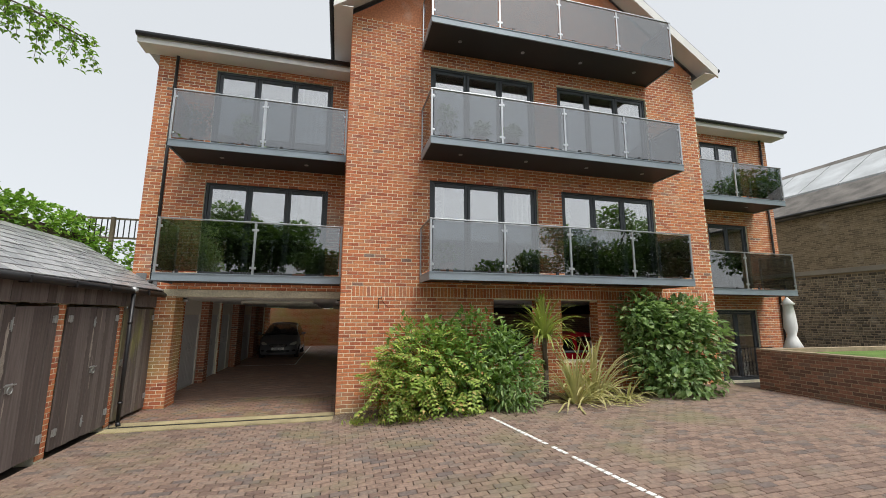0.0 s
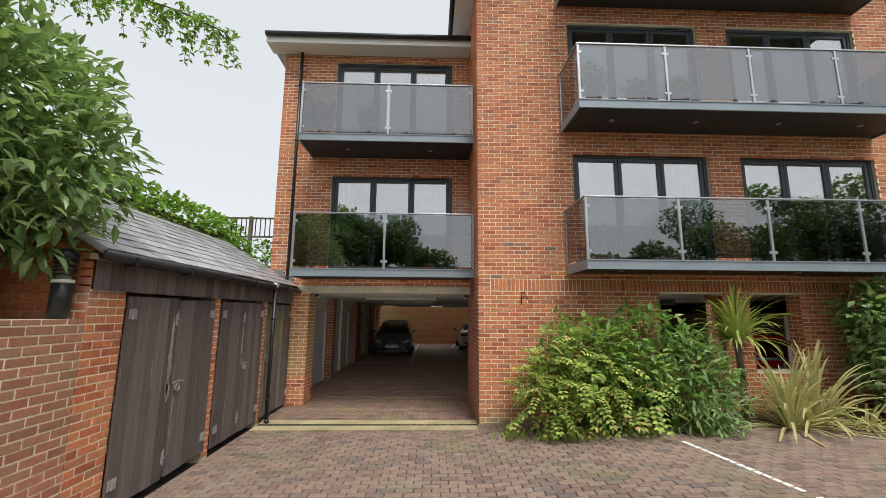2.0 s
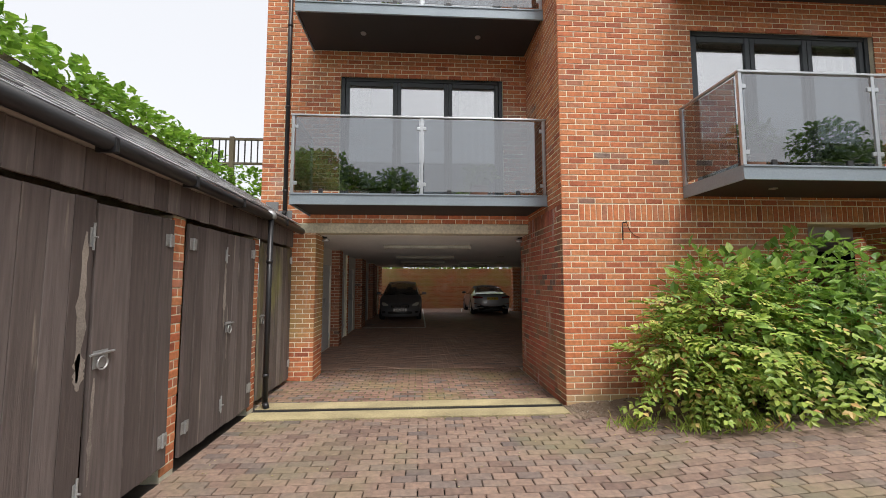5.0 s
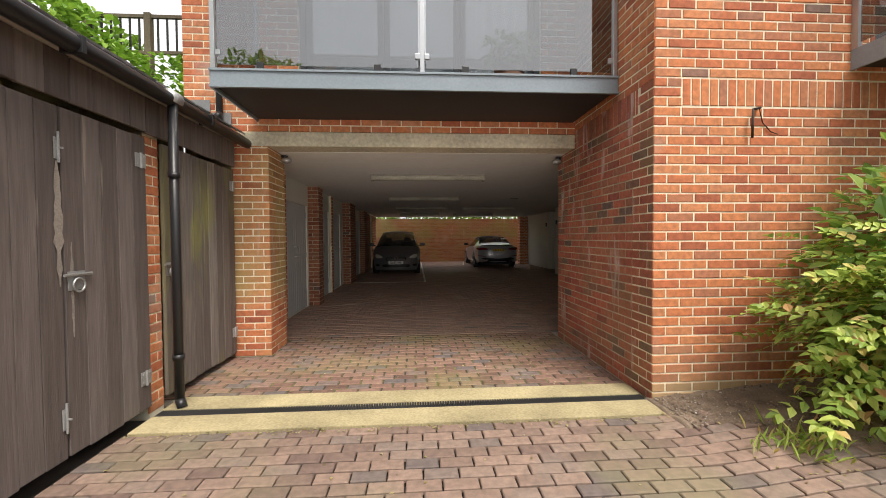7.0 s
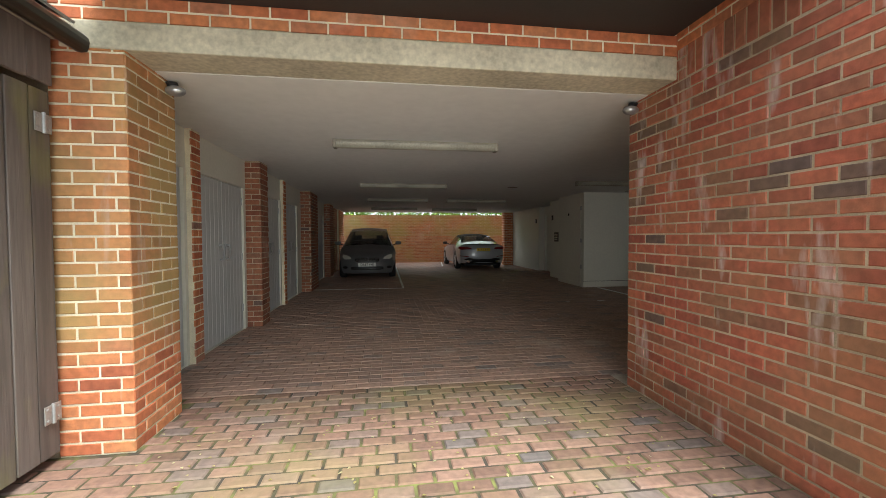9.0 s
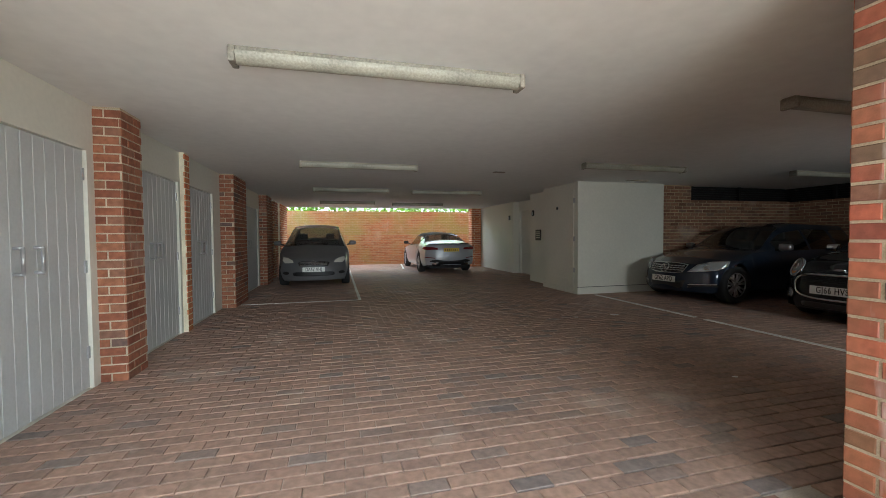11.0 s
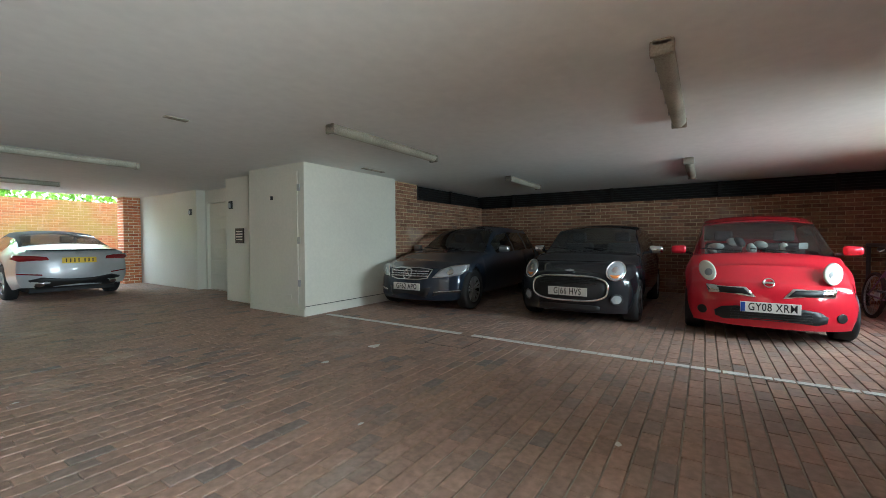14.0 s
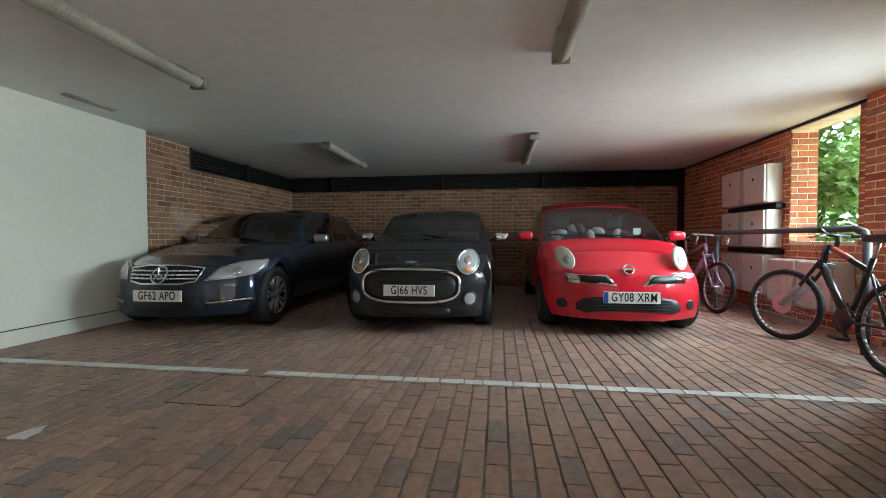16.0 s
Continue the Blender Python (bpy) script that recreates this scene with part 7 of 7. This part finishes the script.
swords("cordyline", "spiky green cordyline palm on a slim stem", 4.05, 7.85, 0.2, 170, 0.98, 0.026, sword_green, 1.95, 1.3, 3)
swords("phormium", "arching bronze and yellow flax with sword leaves", 4.55, 7.6, 0.2, 95, 1.3, 0.03, sword_bronze, 1.6, 0, 4)
swords("phormium", "arching bronze and yellow flax with sword leaves", 5.1, 7.75, 0.2, 85, 1.35, 0.03, sword_bronze, 1.7, 0, 5)
swords("phormium", "low reddish flax with sword leaves", 5.75, 7.6, 0.2, 45, 0.85, 0.03, sword_bronze, 1.2, 0, 6)

# potted plants on the balconies
def potted_plant(x, y, z, h, w, material, seed):
    """A round clay pot with soil, thin stems and a loose crown."""
    r = random.Random(seed)
    p = empty("potted_plant", "leafy plant in a round pot behind the balcony glass", "potted plant", "balcony plants")
    tube("pot", [(x, y, z), (x, y, z + 0.22)], 0.13, plain("clay_pot", (0.25, 0.13, 0.09), 0.8), p, seg=18)
    tube("rim", [(x, y, z + 0.2), (x, y, z + 0.235)], 0.145, plain("clay_rim", (0.25, 0.13, 0.09), 0.8), p, seg=18)
    stems("stems", (x, y, z + 0.22), [(x + r.uniform(-w, w) * 0.7, y + r.uniform(-0.1, 0.1), z + h * r.uniform(0.6, 0.95)) for _ in range(9)], 0.008, p, r)
    mesh_object("leaves", *foliage([((x, y, z + 0.3 + (h - 0.3) * 0.5), (w, 0.17, (h - 0.3) * 0.55))], 260, 0.085, r, 0, 0.34, 0.8), material, p)


leaf_bronze = leaf_material("leaf_bronze", [(0, (0.06, 0.035, 0.03)), (0.6, (0.11, 0.06, 0.045)), (1, (0.1, 0.12, 0.05))])
for x, y, z, h, w, m in ((-3.3, 9.5, 5.53, 0.95, 0.3, leaf_bronze), (-2.35, 9.55, 5.53, 0.85, 0.24, leaf_grey), (1.95, 7.95, 5.53, 0.85, 0.22, leaf_grey), (2.75, 7.95, 5.53, 0.55, 0.2, leaf_green), (3.5, 7.98, 5.53, 0.6, 0.22, leaf_grey), (-1.0, 9.55, 2.745, 0.55, 0.25, leaf_grey), (2.0, 8.0, 2.765, 0.6, 0.25, leaf_far)):
    potted_plant(x, y, z, h, w, m, int(x * 100))

# planting bed
rng = random.Random(2)


def bed_edge(x):
    """Ragged front edge of the bed: narrow at the corner, about a metre deep further on."""
    k = min(1.0, max(0.0, x / 1.1))
    return 8.12 - 0.6 * k * k * (3 - 2 * k) + 0.035 * math.sin(7.3 * x) + 0.025 * math.sin(17.1 * x + 1)


columns, rows = 160, 14
V = []
for j in range(rows):
    for i in range(columns):
        x = -0.13 + 9.66 * (i / (columns - 1)) ** 1.35
        y = bed_edge(x) + (8.6 - bed_edge(x)) * (j / (rows - 1)) ** 1.3
        lift = -0.03 if i == 0 else -0.012 if j == 0 else 0.002 if j == 1 else 0.012 + 0.03 * noise.noise(Vector((x * 5, y * 5, 0))) + 0.018 * noise.noise(Vector((x * 14, y * 14, 3)))
        V.append((x, y + rng.uniform(-0.015, 0.015) * (j < 2), ground_z(x, y) + lift))
structure(mesh_object("planting_bed", V, [(j * columns + i, j * columns + i + 1, (j + 1) * columns + i + 1, (j + 1) * columns + i) for j in range(rows - 1) for i in range(columns - 1)], soil, smooth=True), "dark soil bed along the facade")
V, F = [], []
for _ in range(420):
    c = rng.choice([(0.35, 7.75, 0.25), (0.9, 7.5, 0.3), (1.3, 7.45, 0.3), (2.4, 7.5, 0.2)])
    x, y = c[0] + rng.gauss(0, c[2] * 0.6), c[1] + rng.gauss(0, 0.09)
    add_leaf(V, F, Vector((x, y, ground_z(x, y))), Vector((rng.gauss(0, 0.6), rng.gauss(0, 0.6), 1)).normalized(), Vector((rng.random(), rng.random(), 0.1)).normalized(), rng.uniform(0.05, 0.16), 0.008, 0.2)
tagged(mesh_object("weeds", V, F, leaf_lime), "tufts of pale weeds at the edge of the bed", "weeds", kind="stuff")
V, F = [], []
for _ in range(4200):
    x = -0.08 + 6.1 * rng.random() ** 2
    y = bed_edge(x) - 0.05 + (8.62 - bed_edge(x)) * rng.random()
    s = rng.uniform(0.003, 0.008) if rng.random() < 0.85 else rng.uniform(0.008, 0.017)
    i = len(V)
    c = Vector((x, y, ground_z(x, y) + 0.018))
    V += [c + Vector((rng.uniform(0.6, 1) * s * dx, rng.uniform(0.6, 1) * s * dy, s * 0.5 * dz)) for dx, dy, dz in ((-1, 0, 0), (0, -1, 0), (1, 0, 0), (0, 1, 0), (0, 0, 1.4), (0, 0, -1))]
    F += [(i, i + 1, i + 4), (i + 1, i + 2, i + 4), (i + 2, i + 3, i + 4), (i + 3, i, i + 4), (i + 1, i, i + 5), (i + 2, i + 1, i + 5), (i + 3, i + 2, i + 5), (i, i + 3, i + 5)]
tagged(mesh_object("bark_chips", V, F, masonry("chips", [(0, (0.12, 0.085, 0.06)), (0.6, (0.24, 0.175, 0.125)), (0.93, (0.32, 0.27, 0.21)), (1, (0.5, 0.48, 0.45))], False)), "bark chips and pale stones on the bed", "bark chips", kind="stuff")
V, F = [], []
for _ in range(700):
    x, y = rng.choice([(rng.uniform(-3.9, 0), 8.3 + rng.gauss(0, 0.03)), (rng.uniform(0, 6), rng.gauss(7.6, 0.2)), (rng.uniform(-3.9, 2), rng.uniform(4, 8.3)), (rng.uniform(-3.6, -0.3), rng.uniform(9, 10.5))])
    add_leaf(V, F, Vector((x, y, ground_z(x, y) * (y < 8.5) + 0.004)), Vector((rng.gauss(0, 1), rng.gauss(0, 1), 0.1)).normalized(), Vector((0, 0, 1)), rng.uniform(0.012, 0.03), 0.008, 0.1)
tagged(mesh_object("fallen_leaves", V, F, leaf_material("dry_leaf", [(0, (0.2, 0.14, 0.06)), (0.5, (0.4, 0.33, 0.15)), (1, (0.5, 0.45, 0.3))])), "small fallen leaves and petals on the paving", "leaf litter", kind="stuff")

# ivy hedge and tall shrub on the bank, overhanging branch
rng = random.Random(31)
hedge = empty("hedge", "bright green ivy hedge above the shed roof", "hedge")
V, F = foliage([((-6.1, y, 3.55), (0.55, 0.75, 0.62)) for y in (5.6, 6.5, 7.4, 8.3, 9.2, 10.1, 11.0)], 5200, 0.11, rng, 0, 0.42, 0.25)
mesh_object("leaves", V, F, leaf_ivy, hedge)
mesh_object("trailing_leaves", *foliage([((-5.6, 10.75, 3.2), (0.4, 0.4, 0.5)), ((-5.0, 10.9, 3.1), (0.4, 0.3, 0.5)), ((-4.75, 10.8, 2.9), (0.25, 0.25, 0.4))], 900, 0.1, rng, 0, 0.42, 0.4), leaf_ivy, hedge)
mesh_object("core", [(-6.4, 5, 2.2), (-5.8, 5, 2.2), (-5.8, 11.5, 2.2), (-6.4, 11.5, 2.2), (-6.3, 5, 3.75), (-5.9, 5, 3.75), (-5.9, 11.5, 3.75), (-6.3, 11.5, 3.75)],
            [(0, 1, 2, 3), (4, 7, 6, 5), (0, 4, 5, 1), (1, 5, 6, 2), (2, 6, 7, 3), (3, 7, 4, 0)], bark, hedge)
tall = empty("shrub", "tall grey-green leafy shrub on the bank beside the sheds", "shrub")
blobs = [((-4.6, 4.75, 3.6), (0.65, 0.75, 0.95)), ((-4.5, 4.0, 3.3), (0.7, 0.8, 1.0)), ((-4.7, 4.5, 2.75), (0.55, 0.45, 0.55)), ((-4.8, 3.6, 4.2), (0.7, 0.8, 0.9)), ((-4.9, 5.2, 3.9), (0.6, 0.6, 0.7)), ((-4.15, 4.75, 3.15), (0.55, 0.5, 0.6)), ((-4.3, 4.7, 2.65), (0.4, 0.35, 0.4))]
stems("stems", (-4.75, 4.7, 1.85), [(-5.0 + rng.uniform(-0.5, 0.6), 4.3 + rng.uniform(-0.9, 0.7), rng.uniform(3.2, 4.7)) for _ in range(22)], 0.018, tall, rng)
mesh_object("leaves", *foliage(blobs, 5600, 0.16, rng, 0, 0.19, 0.6), leaf_grey, tall)


def branch():
    """The drooping end of a tree's branch with small leaves along thin twigs."""
    b = empty("overhanging_tree", "slender tree on the bank with small green leaves", "tree")
    r = random.Random(12)
    wood = bmesh.new()
    V, F = [], []
    main = [Vector(p) for p in BRANCH]
    foot = [Vector((-10.6, 8.2, 2.1)), Vector((-10.4, 8.1, 4.2)), Vector((-9.6, 7.8, 6.4)), main[0]]
    for k, (a, c) in enumerate(zip(foot, foot[1:])):
        add_tube(wood, a, c, (0.16, 0.12, 0.07)[k], (0.12, 0.07, 0.022)[k], 10)
    for a, c in zip(main, main[1:]):
        add_tube(wood, a, c, 0.02, 0.012, 6)
    for k in range(75):
        i = r.randrange(len(main) - 1)
        f = r.random()
        p = main[i].lerp(main[i + 1], f)
        d = Vector((r.gauss(0.25, 0.6), r.gauss(0.1, 0.5), r.gauss(-0.4, 0.35))).normalized()
        n = r.randrange(4, 9)
        for j in range(n):
            q = p + d * 0.075 + Vector((0, 0, -0.008 * j))
            add_tube(wood, p, q, 0.004, 0.003, 4)
            for _ in range(3):
                add_leaf(V, F, q, Vector((r.gauss(0, 0.7), r.gauss(0, 0.7), r.gauss(-0.3, 0.4))).normalized(), Vector((0, 0, 1)), r.uniform(0.06, 0.12), 0.026, 0.2)
            p = q
            d = (d + Vector((r.gauss(0, 0.2), r.gauss(0, 0.2), -0.12))).normalized()
    part("trunk", wood, bark, b, "", True)
    mesh_object("leaves", V, F, leaf_ivy, b)


BRANCH = [(-8.0, 7.5, 7.6), (-6.4, 7.4, 7.25), (-5.2, 7.4, 6.85), (-4.35, 7.4, 6.45)]
branch()


def tree(x, y, z, h, spread, seed, material, n=1500, size=0.32):
    """A tapered trunk with limbs and a loose crown of leaf clumps."""
    r = random.Random(seed)
    t = empty("tree", "broad leafy tree beyond the car park", "tree", "background trees")
    bm = bmesh.new()
    top = Vector((x, y, z + h * 0.55))
    add_tube(bm, (x, y, z), top, 0.2, 0.11, 10)
    blobs = []
    for k in range(9):
        a = 2 * math.pi * k / 9 + r.uniform(-0.3, 0.3)
        e = top + Vector((math.cos(a) * spread * r.uniform(0.3, 0.8), math.sin(a) * spread * r.uniform(0.3, 0.8), h * r.uniform(-0.05, 0.38)))
        add_tube(bm, Vector((x, y, z + h * r.uniform(0.3, 0.55))), e, 0.07, 0.02, 6)
        s = spread * r.uniform(0.3, 0.48)
        blobs.append((tuple(e), (s, s, s * 0.8)))
    part("trunk", bm, bark, t, "", True)
    mesh_object("crown", *foliage(blobs, n, size, r, 0, 0.42, 0.7), material, t)
    return t


for k, (x, y, h, s) in enumerate(((-9, -9, 7.5, 3.2), (-5, -12, 7, 3.2), (-1, -16, 6, 3), (4, -15, 4.6, 2.8), (9, -13, 4.2, 2.8), (14, -14, 5, 3), (-12, 0, 7.5, 3), (19, -11, 8, 3.6), (25, -10, 8.5, 3.8), (33, -5, 10, 4.2), (40, -10, 10, 4.2), (28, -1, 8.5, 3.6))):
    tree(x, y, 0, h * 1.25, s * 1.15, 40 + k, leaf_far, 9000, 0.26)
hedge_b = empty("hedge", "green climbers along the top of the yard wall", "hedge")
mesh_object("leaves", *foliage([((x, 28.7, 2.65 + 0.25 * math.sin(x * 1.7)), (0.9, 0.6, 0.6)) for x in range(-8, 9)] + [((x + 0.5, 29.6, 3.3), (1.0, 0.6, 0.8)) for x in range(-8, 9)], 6500, 0.2, random.Random(9), 0, 0.4, 0.3), leaf_ivy, hedge_b)

# trellis fence on the bank
fence = empty("trellis_fence", "dark weathered trellis fence at the end of the hedge", "fence")
old_wood = plain("fence_wood", (0.16, 0.13, 0.09), 0.9, vary=0.25)
for x in (-6.1, -5.35, -4.62):
    part("post", _box_mesh(x - 0.04, x + 0.04, 11.0, 11.08, 2.2, 4.22, 0.006), old_wood, fence)
for z in (3.7, 4.16):
    part("rail", _box_mesh(-6.1, -4.62, 11.02, 11.06, z, z + 0.04), old_wood, fence)
for k in range(13):
    x = -6.05 + k * 0.115
    part("bar", _box_mesh(x, x + 0.018, 11.03, 11.05, 3.72, 4.17), black_plastic, fence)

# closed parasol, railing and chair by the garden door
parasol = empty("parasol", "closed white garden parasol tied round its pole", "parasol")
tube("pole", [(12.5, 9.0, 0.15), (12.5, 9.0, 2.48)], 0.022, white_paint, parasol)
bm = bmesh.new()
N, prof = 24, [(0.01, 2.5), (0.14, 2.3), (0.095, 2.27), (0.12, 1.95), (0.13, 1.62), (0.085, 1.42), (0.12, 1.3), (0.19, 1.08), (0.17, 1.04)]
vs = [[bm.verts.new((12.5 + p * (1 + 0.25 * (k % 2)) * math.cos(2 * math.pi * k / N), 9.0 + p * (1 + 0.25 * (k % 2)) * math.sin(2 * math.pi * k / N), z)) for p, z in prof] for k in range(N)]
for k in range(N):
    for j in range(len(prof) - 1):
        bm.faces.new((vs[k][j], vs[k][j + 1], vs[(k + 1) % N][j + 1], vs[(k + 1) % N][j]))
part("canopy", bm, white_canvas, parasol, "furled white canopy", True)
railing = empty("railing", "black metal railing across the garden door", "railing")
for z in (0.18, 1.0):
    tube("rail", [(11.1, 9.9, z), (12.9, 9.9, z)], 0.014, black_plastic, railing)
for k in range(16):
    tube("baluster", [(11.1 + 0.12 * k, 9.9, 0.0 if k in (0, 15) else 0.18), (11.1 + 0.12 * k, 9.9, 1.0)], 0.008, black_plastic, railing, seg=6)


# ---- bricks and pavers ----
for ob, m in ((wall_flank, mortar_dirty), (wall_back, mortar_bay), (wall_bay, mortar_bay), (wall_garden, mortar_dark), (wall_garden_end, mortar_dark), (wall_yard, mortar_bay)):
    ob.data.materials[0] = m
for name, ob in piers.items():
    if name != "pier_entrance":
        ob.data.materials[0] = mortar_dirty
lay_bricks(wall_front, (CX0, FRONT, 0), (1, 0, 0), (0, -1, 0), CX1 - CX0, 0.0, 0.15, near=(0, 1.25, 0, 0.2), one=splash_one, mass=splash_all)
lay_bricks(wall_front, (CX0, FRONT, 0), (1, 0, 0), (0, -1, 0), CX1 - CX0, 0.15, 0.45, near=(0, 1.25, 0, 0.5), one=spot_one, mass=spot_all)
lay_bricks(wall_front, (CX0, FRONT, 0), (1, 0, 0), (0, -1, 0), CX1 - CX0, 0.45, 8.75, [(a - CX0, b - CX0, c, d) for a, b, c, d in centre_holes], near=(0, 1.25, 0.0, 3.6), soldier=(2.33, 2.545, 0.23, CX1 - CX0 - 0.23))
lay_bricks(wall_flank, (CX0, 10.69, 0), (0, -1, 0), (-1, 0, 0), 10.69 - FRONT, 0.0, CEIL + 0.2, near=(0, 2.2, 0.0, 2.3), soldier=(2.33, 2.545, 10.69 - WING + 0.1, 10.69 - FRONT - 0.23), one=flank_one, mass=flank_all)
lay_bricks(wall_flank_upper, (CX0, WING, 0), (0, -1, 0), (-1, 0, 0), WING - FRONT, CEIL + 0.2, 8.75)
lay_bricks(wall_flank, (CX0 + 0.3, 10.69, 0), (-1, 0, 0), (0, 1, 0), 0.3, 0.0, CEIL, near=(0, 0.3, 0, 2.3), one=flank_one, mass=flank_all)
lay_bricks(wall_left_wing, (LEFT0, WING, 0), (1, 0, 0), (0, -1, 0), CX0 - LEFT0, 2.5, 8.0, [(LW[0] - LEFT0, LW[1] - LEFT0, 2.8, 5.0), (LW[0] - LEFT0, LW[1] - LEFT0, 5.58, 7.83)], near=(0, 4.4, 2.5, 5.2))
lay_bricks(wall_right_wing, (CX1, WING, 0), (1, 0, 0), (0, -1, 0), RIGHT1 - CX1, 0, 7.95, [(RW[0] - CX1, RW[1] - CX1, c, d) for c, d in ((0.02, 2.14), (2.8, 4.9), (5.55, 7.68))])
lay_bricks(wall_front, (CX1 - 0.3, FRONT + 0.3, 0), (-1, 0, 0), (0, 1, 0), CX1 - CX0 - 0.6, 0, CEIL, [(CX1 - 0.3 - b, CX1 - 0.3 - a, c, d) for a, b, c, d in UNDER])
for a, b, c, d in UNDER:       # reveals of the open windows
    lay_bricks(wall_front, (b, FRONT, 0), (0, 1, 0), (-1, 0, 0), 0.3, c, d, near=(0, 0.3, c, d))
    lay_bricks(wall_front, (a, FRONT + 0.3, 0), (0, -1, 0), (1, 0, 0), 0.3, c, d)
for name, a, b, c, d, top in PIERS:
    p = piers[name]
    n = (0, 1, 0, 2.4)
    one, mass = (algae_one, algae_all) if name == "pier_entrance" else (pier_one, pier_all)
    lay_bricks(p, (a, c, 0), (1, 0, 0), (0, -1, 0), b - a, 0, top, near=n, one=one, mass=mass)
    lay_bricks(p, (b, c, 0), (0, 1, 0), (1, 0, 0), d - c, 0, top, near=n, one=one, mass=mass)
lay_bricks(wall_back, (GX1, 17.02, 0), (0, -1, 0), (-1, 0, 0), 17.02 - FRONT - 0.3, 0, 2.0, near=(2, 8, 1.1, 1.8), one=bay_one, mass=bay_all)
lay_bricks(wall_bay, (4.845, 17.02, 0), (1, 0, 0), (0, -1, 0), GX1 - 4.845, 0, CEIL, [(5.75 - 4.845, 9, 2.0, 3)], near=(0, 2.5, 0.8, 2.4), one=bay_one, mass=bay_all)
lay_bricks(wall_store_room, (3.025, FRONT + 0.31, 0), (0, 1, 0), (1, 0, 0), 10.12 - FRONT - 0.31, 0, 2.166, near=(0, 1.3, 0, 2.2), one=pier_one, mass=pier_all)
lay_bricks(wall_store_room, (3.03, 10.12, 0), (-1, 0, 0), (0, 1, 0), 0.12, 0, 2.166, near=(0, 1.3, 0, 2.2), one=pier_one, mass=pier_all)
lay_bricks(pier_window, (4.64, 9.06, 0), (-1, 0, 0), (0, 1, 0), 0.22, 0, CEIL, near=(0, 1, 0, 2.4))
lay_bricks(pier_window, (4.42, 9.06, 0), (0, -1, 0), (-1, 0, 0), 0.16, 0, CEIL, near=(0, 1, 0, 2.4))
lay_bricks(pier_window, (4.64, FRONT + 0.31, 0), (0, 1, 0), (1, 0, 0), 0.16, 0, CEIL, near=(0, 1, 0, 2.4))
lay_bricks(strip_a, (GX0 + 0.2, 11.86, 0), (0, 1, 0), (1, 0, 0), 0.18, 0, CEIL, near=(0, 1, 0, 2.4))
lay_bricks(strip_b, (GX0 + 0.2, 15.44, 0), (0, 1, 0), (1, 0, 0), 0.16, 0, CEIL, near=(0, 1, 0, 2.4))
lay_bricks(wall_left_back, (GX0 + 0.3, 23.4, 0), (0, 1, 0), (1, 0, 0), GY1 - 23.4, 0, CEIL)
lay_bricks(wall_yard, (-9, 27.6, 0), (1, 0, 0), (0, -1, 0), 18, -0.1, 1.325, one=yard_one, mass=yard_all)
lay_bricks(wall_yard, (-9, 27.6, 0), (1, 0, 0), (0, -1, 0), 18, 1.325, 2.35, near=(6, 9.2, 1.3, 2.3), one=mossy_wall_one, mass=mossy_wall_all)
lay_bricks(pier_rear, (3.1, GY1 - 0.4, 0), (1, 0, 0), (0, -1, 0), 0.39, 0, CEIL)
lay_bricks(pier_rear, (3.1, GY1, 0), (0, -1, 0), (-1, 0, 0), 0.4, 0, CEIL)
for ob in [o for o in shed.children if o.name.startswith("pier")]:
    ys = [v.co.y for v in ob.data.vertices]
    lay_bricks(ob, (SHED_X, min(ys), 0), (0, 1, 0), (1, 0, 0), max(ys) - min(ys), 0, 2.08, near=(0, 1, 0, 2.1))
lay_bricks(wall_retaining, (SHED_X, -6, 0), (0, 1, 0), (1, 0, 0), S0 + 5.99, 0, 1.84, near=(9, 11, 0.3, 1.84), one=old_one, mass=old_all)
lay_bricks(shed, (-5.4, S0, 0), (1, 0, 0), (0, -1, 0), 1.45, 1.84, 2.55)
lay_bricks(wall_garden, (9.6, 7.8, 0), (0, -1, 0), (-1, 0, 0), 15, 0.15, 1.16, near=(0, 3, 0.3, 1.2), one=garden_one, mass=garden_all)
lay_pavers(ground, -3.9, 9.6, -3.0, 8.33, ground_z, paver_one, paver_all, (-3, 0.5, 6.6, 8.3), lambda x, y: x > 0.1 and y > bed_edge(x) + 0.35, gap=0.014, butt=0.009, chamfer=0.006)
lay_pavers(garage_floor, GX0 + 0.14, CX0 - 0.01, 8.97, 10.95, lambda x, y: 0.0, mossy_one, mossy_all, (-3.4, -0.2, 9.0, 10.5), lambda x, y: x < -3.56 and y > 10.14, seed=8, gap=0.016)
lay_pavers(garage_floor, GX0 + 0.14, GX1, 8.97, 27.6, lambda x, y: 0.0, inner_one, inner_all, (0.5, 3.2, 12, 14.2), lambda x, y: (y < 10.7 and -0.1 < x < 0.22) or (y < 10.95 and x < 0.12), gap=0.011, butt=0.004, chamfer=0.003)
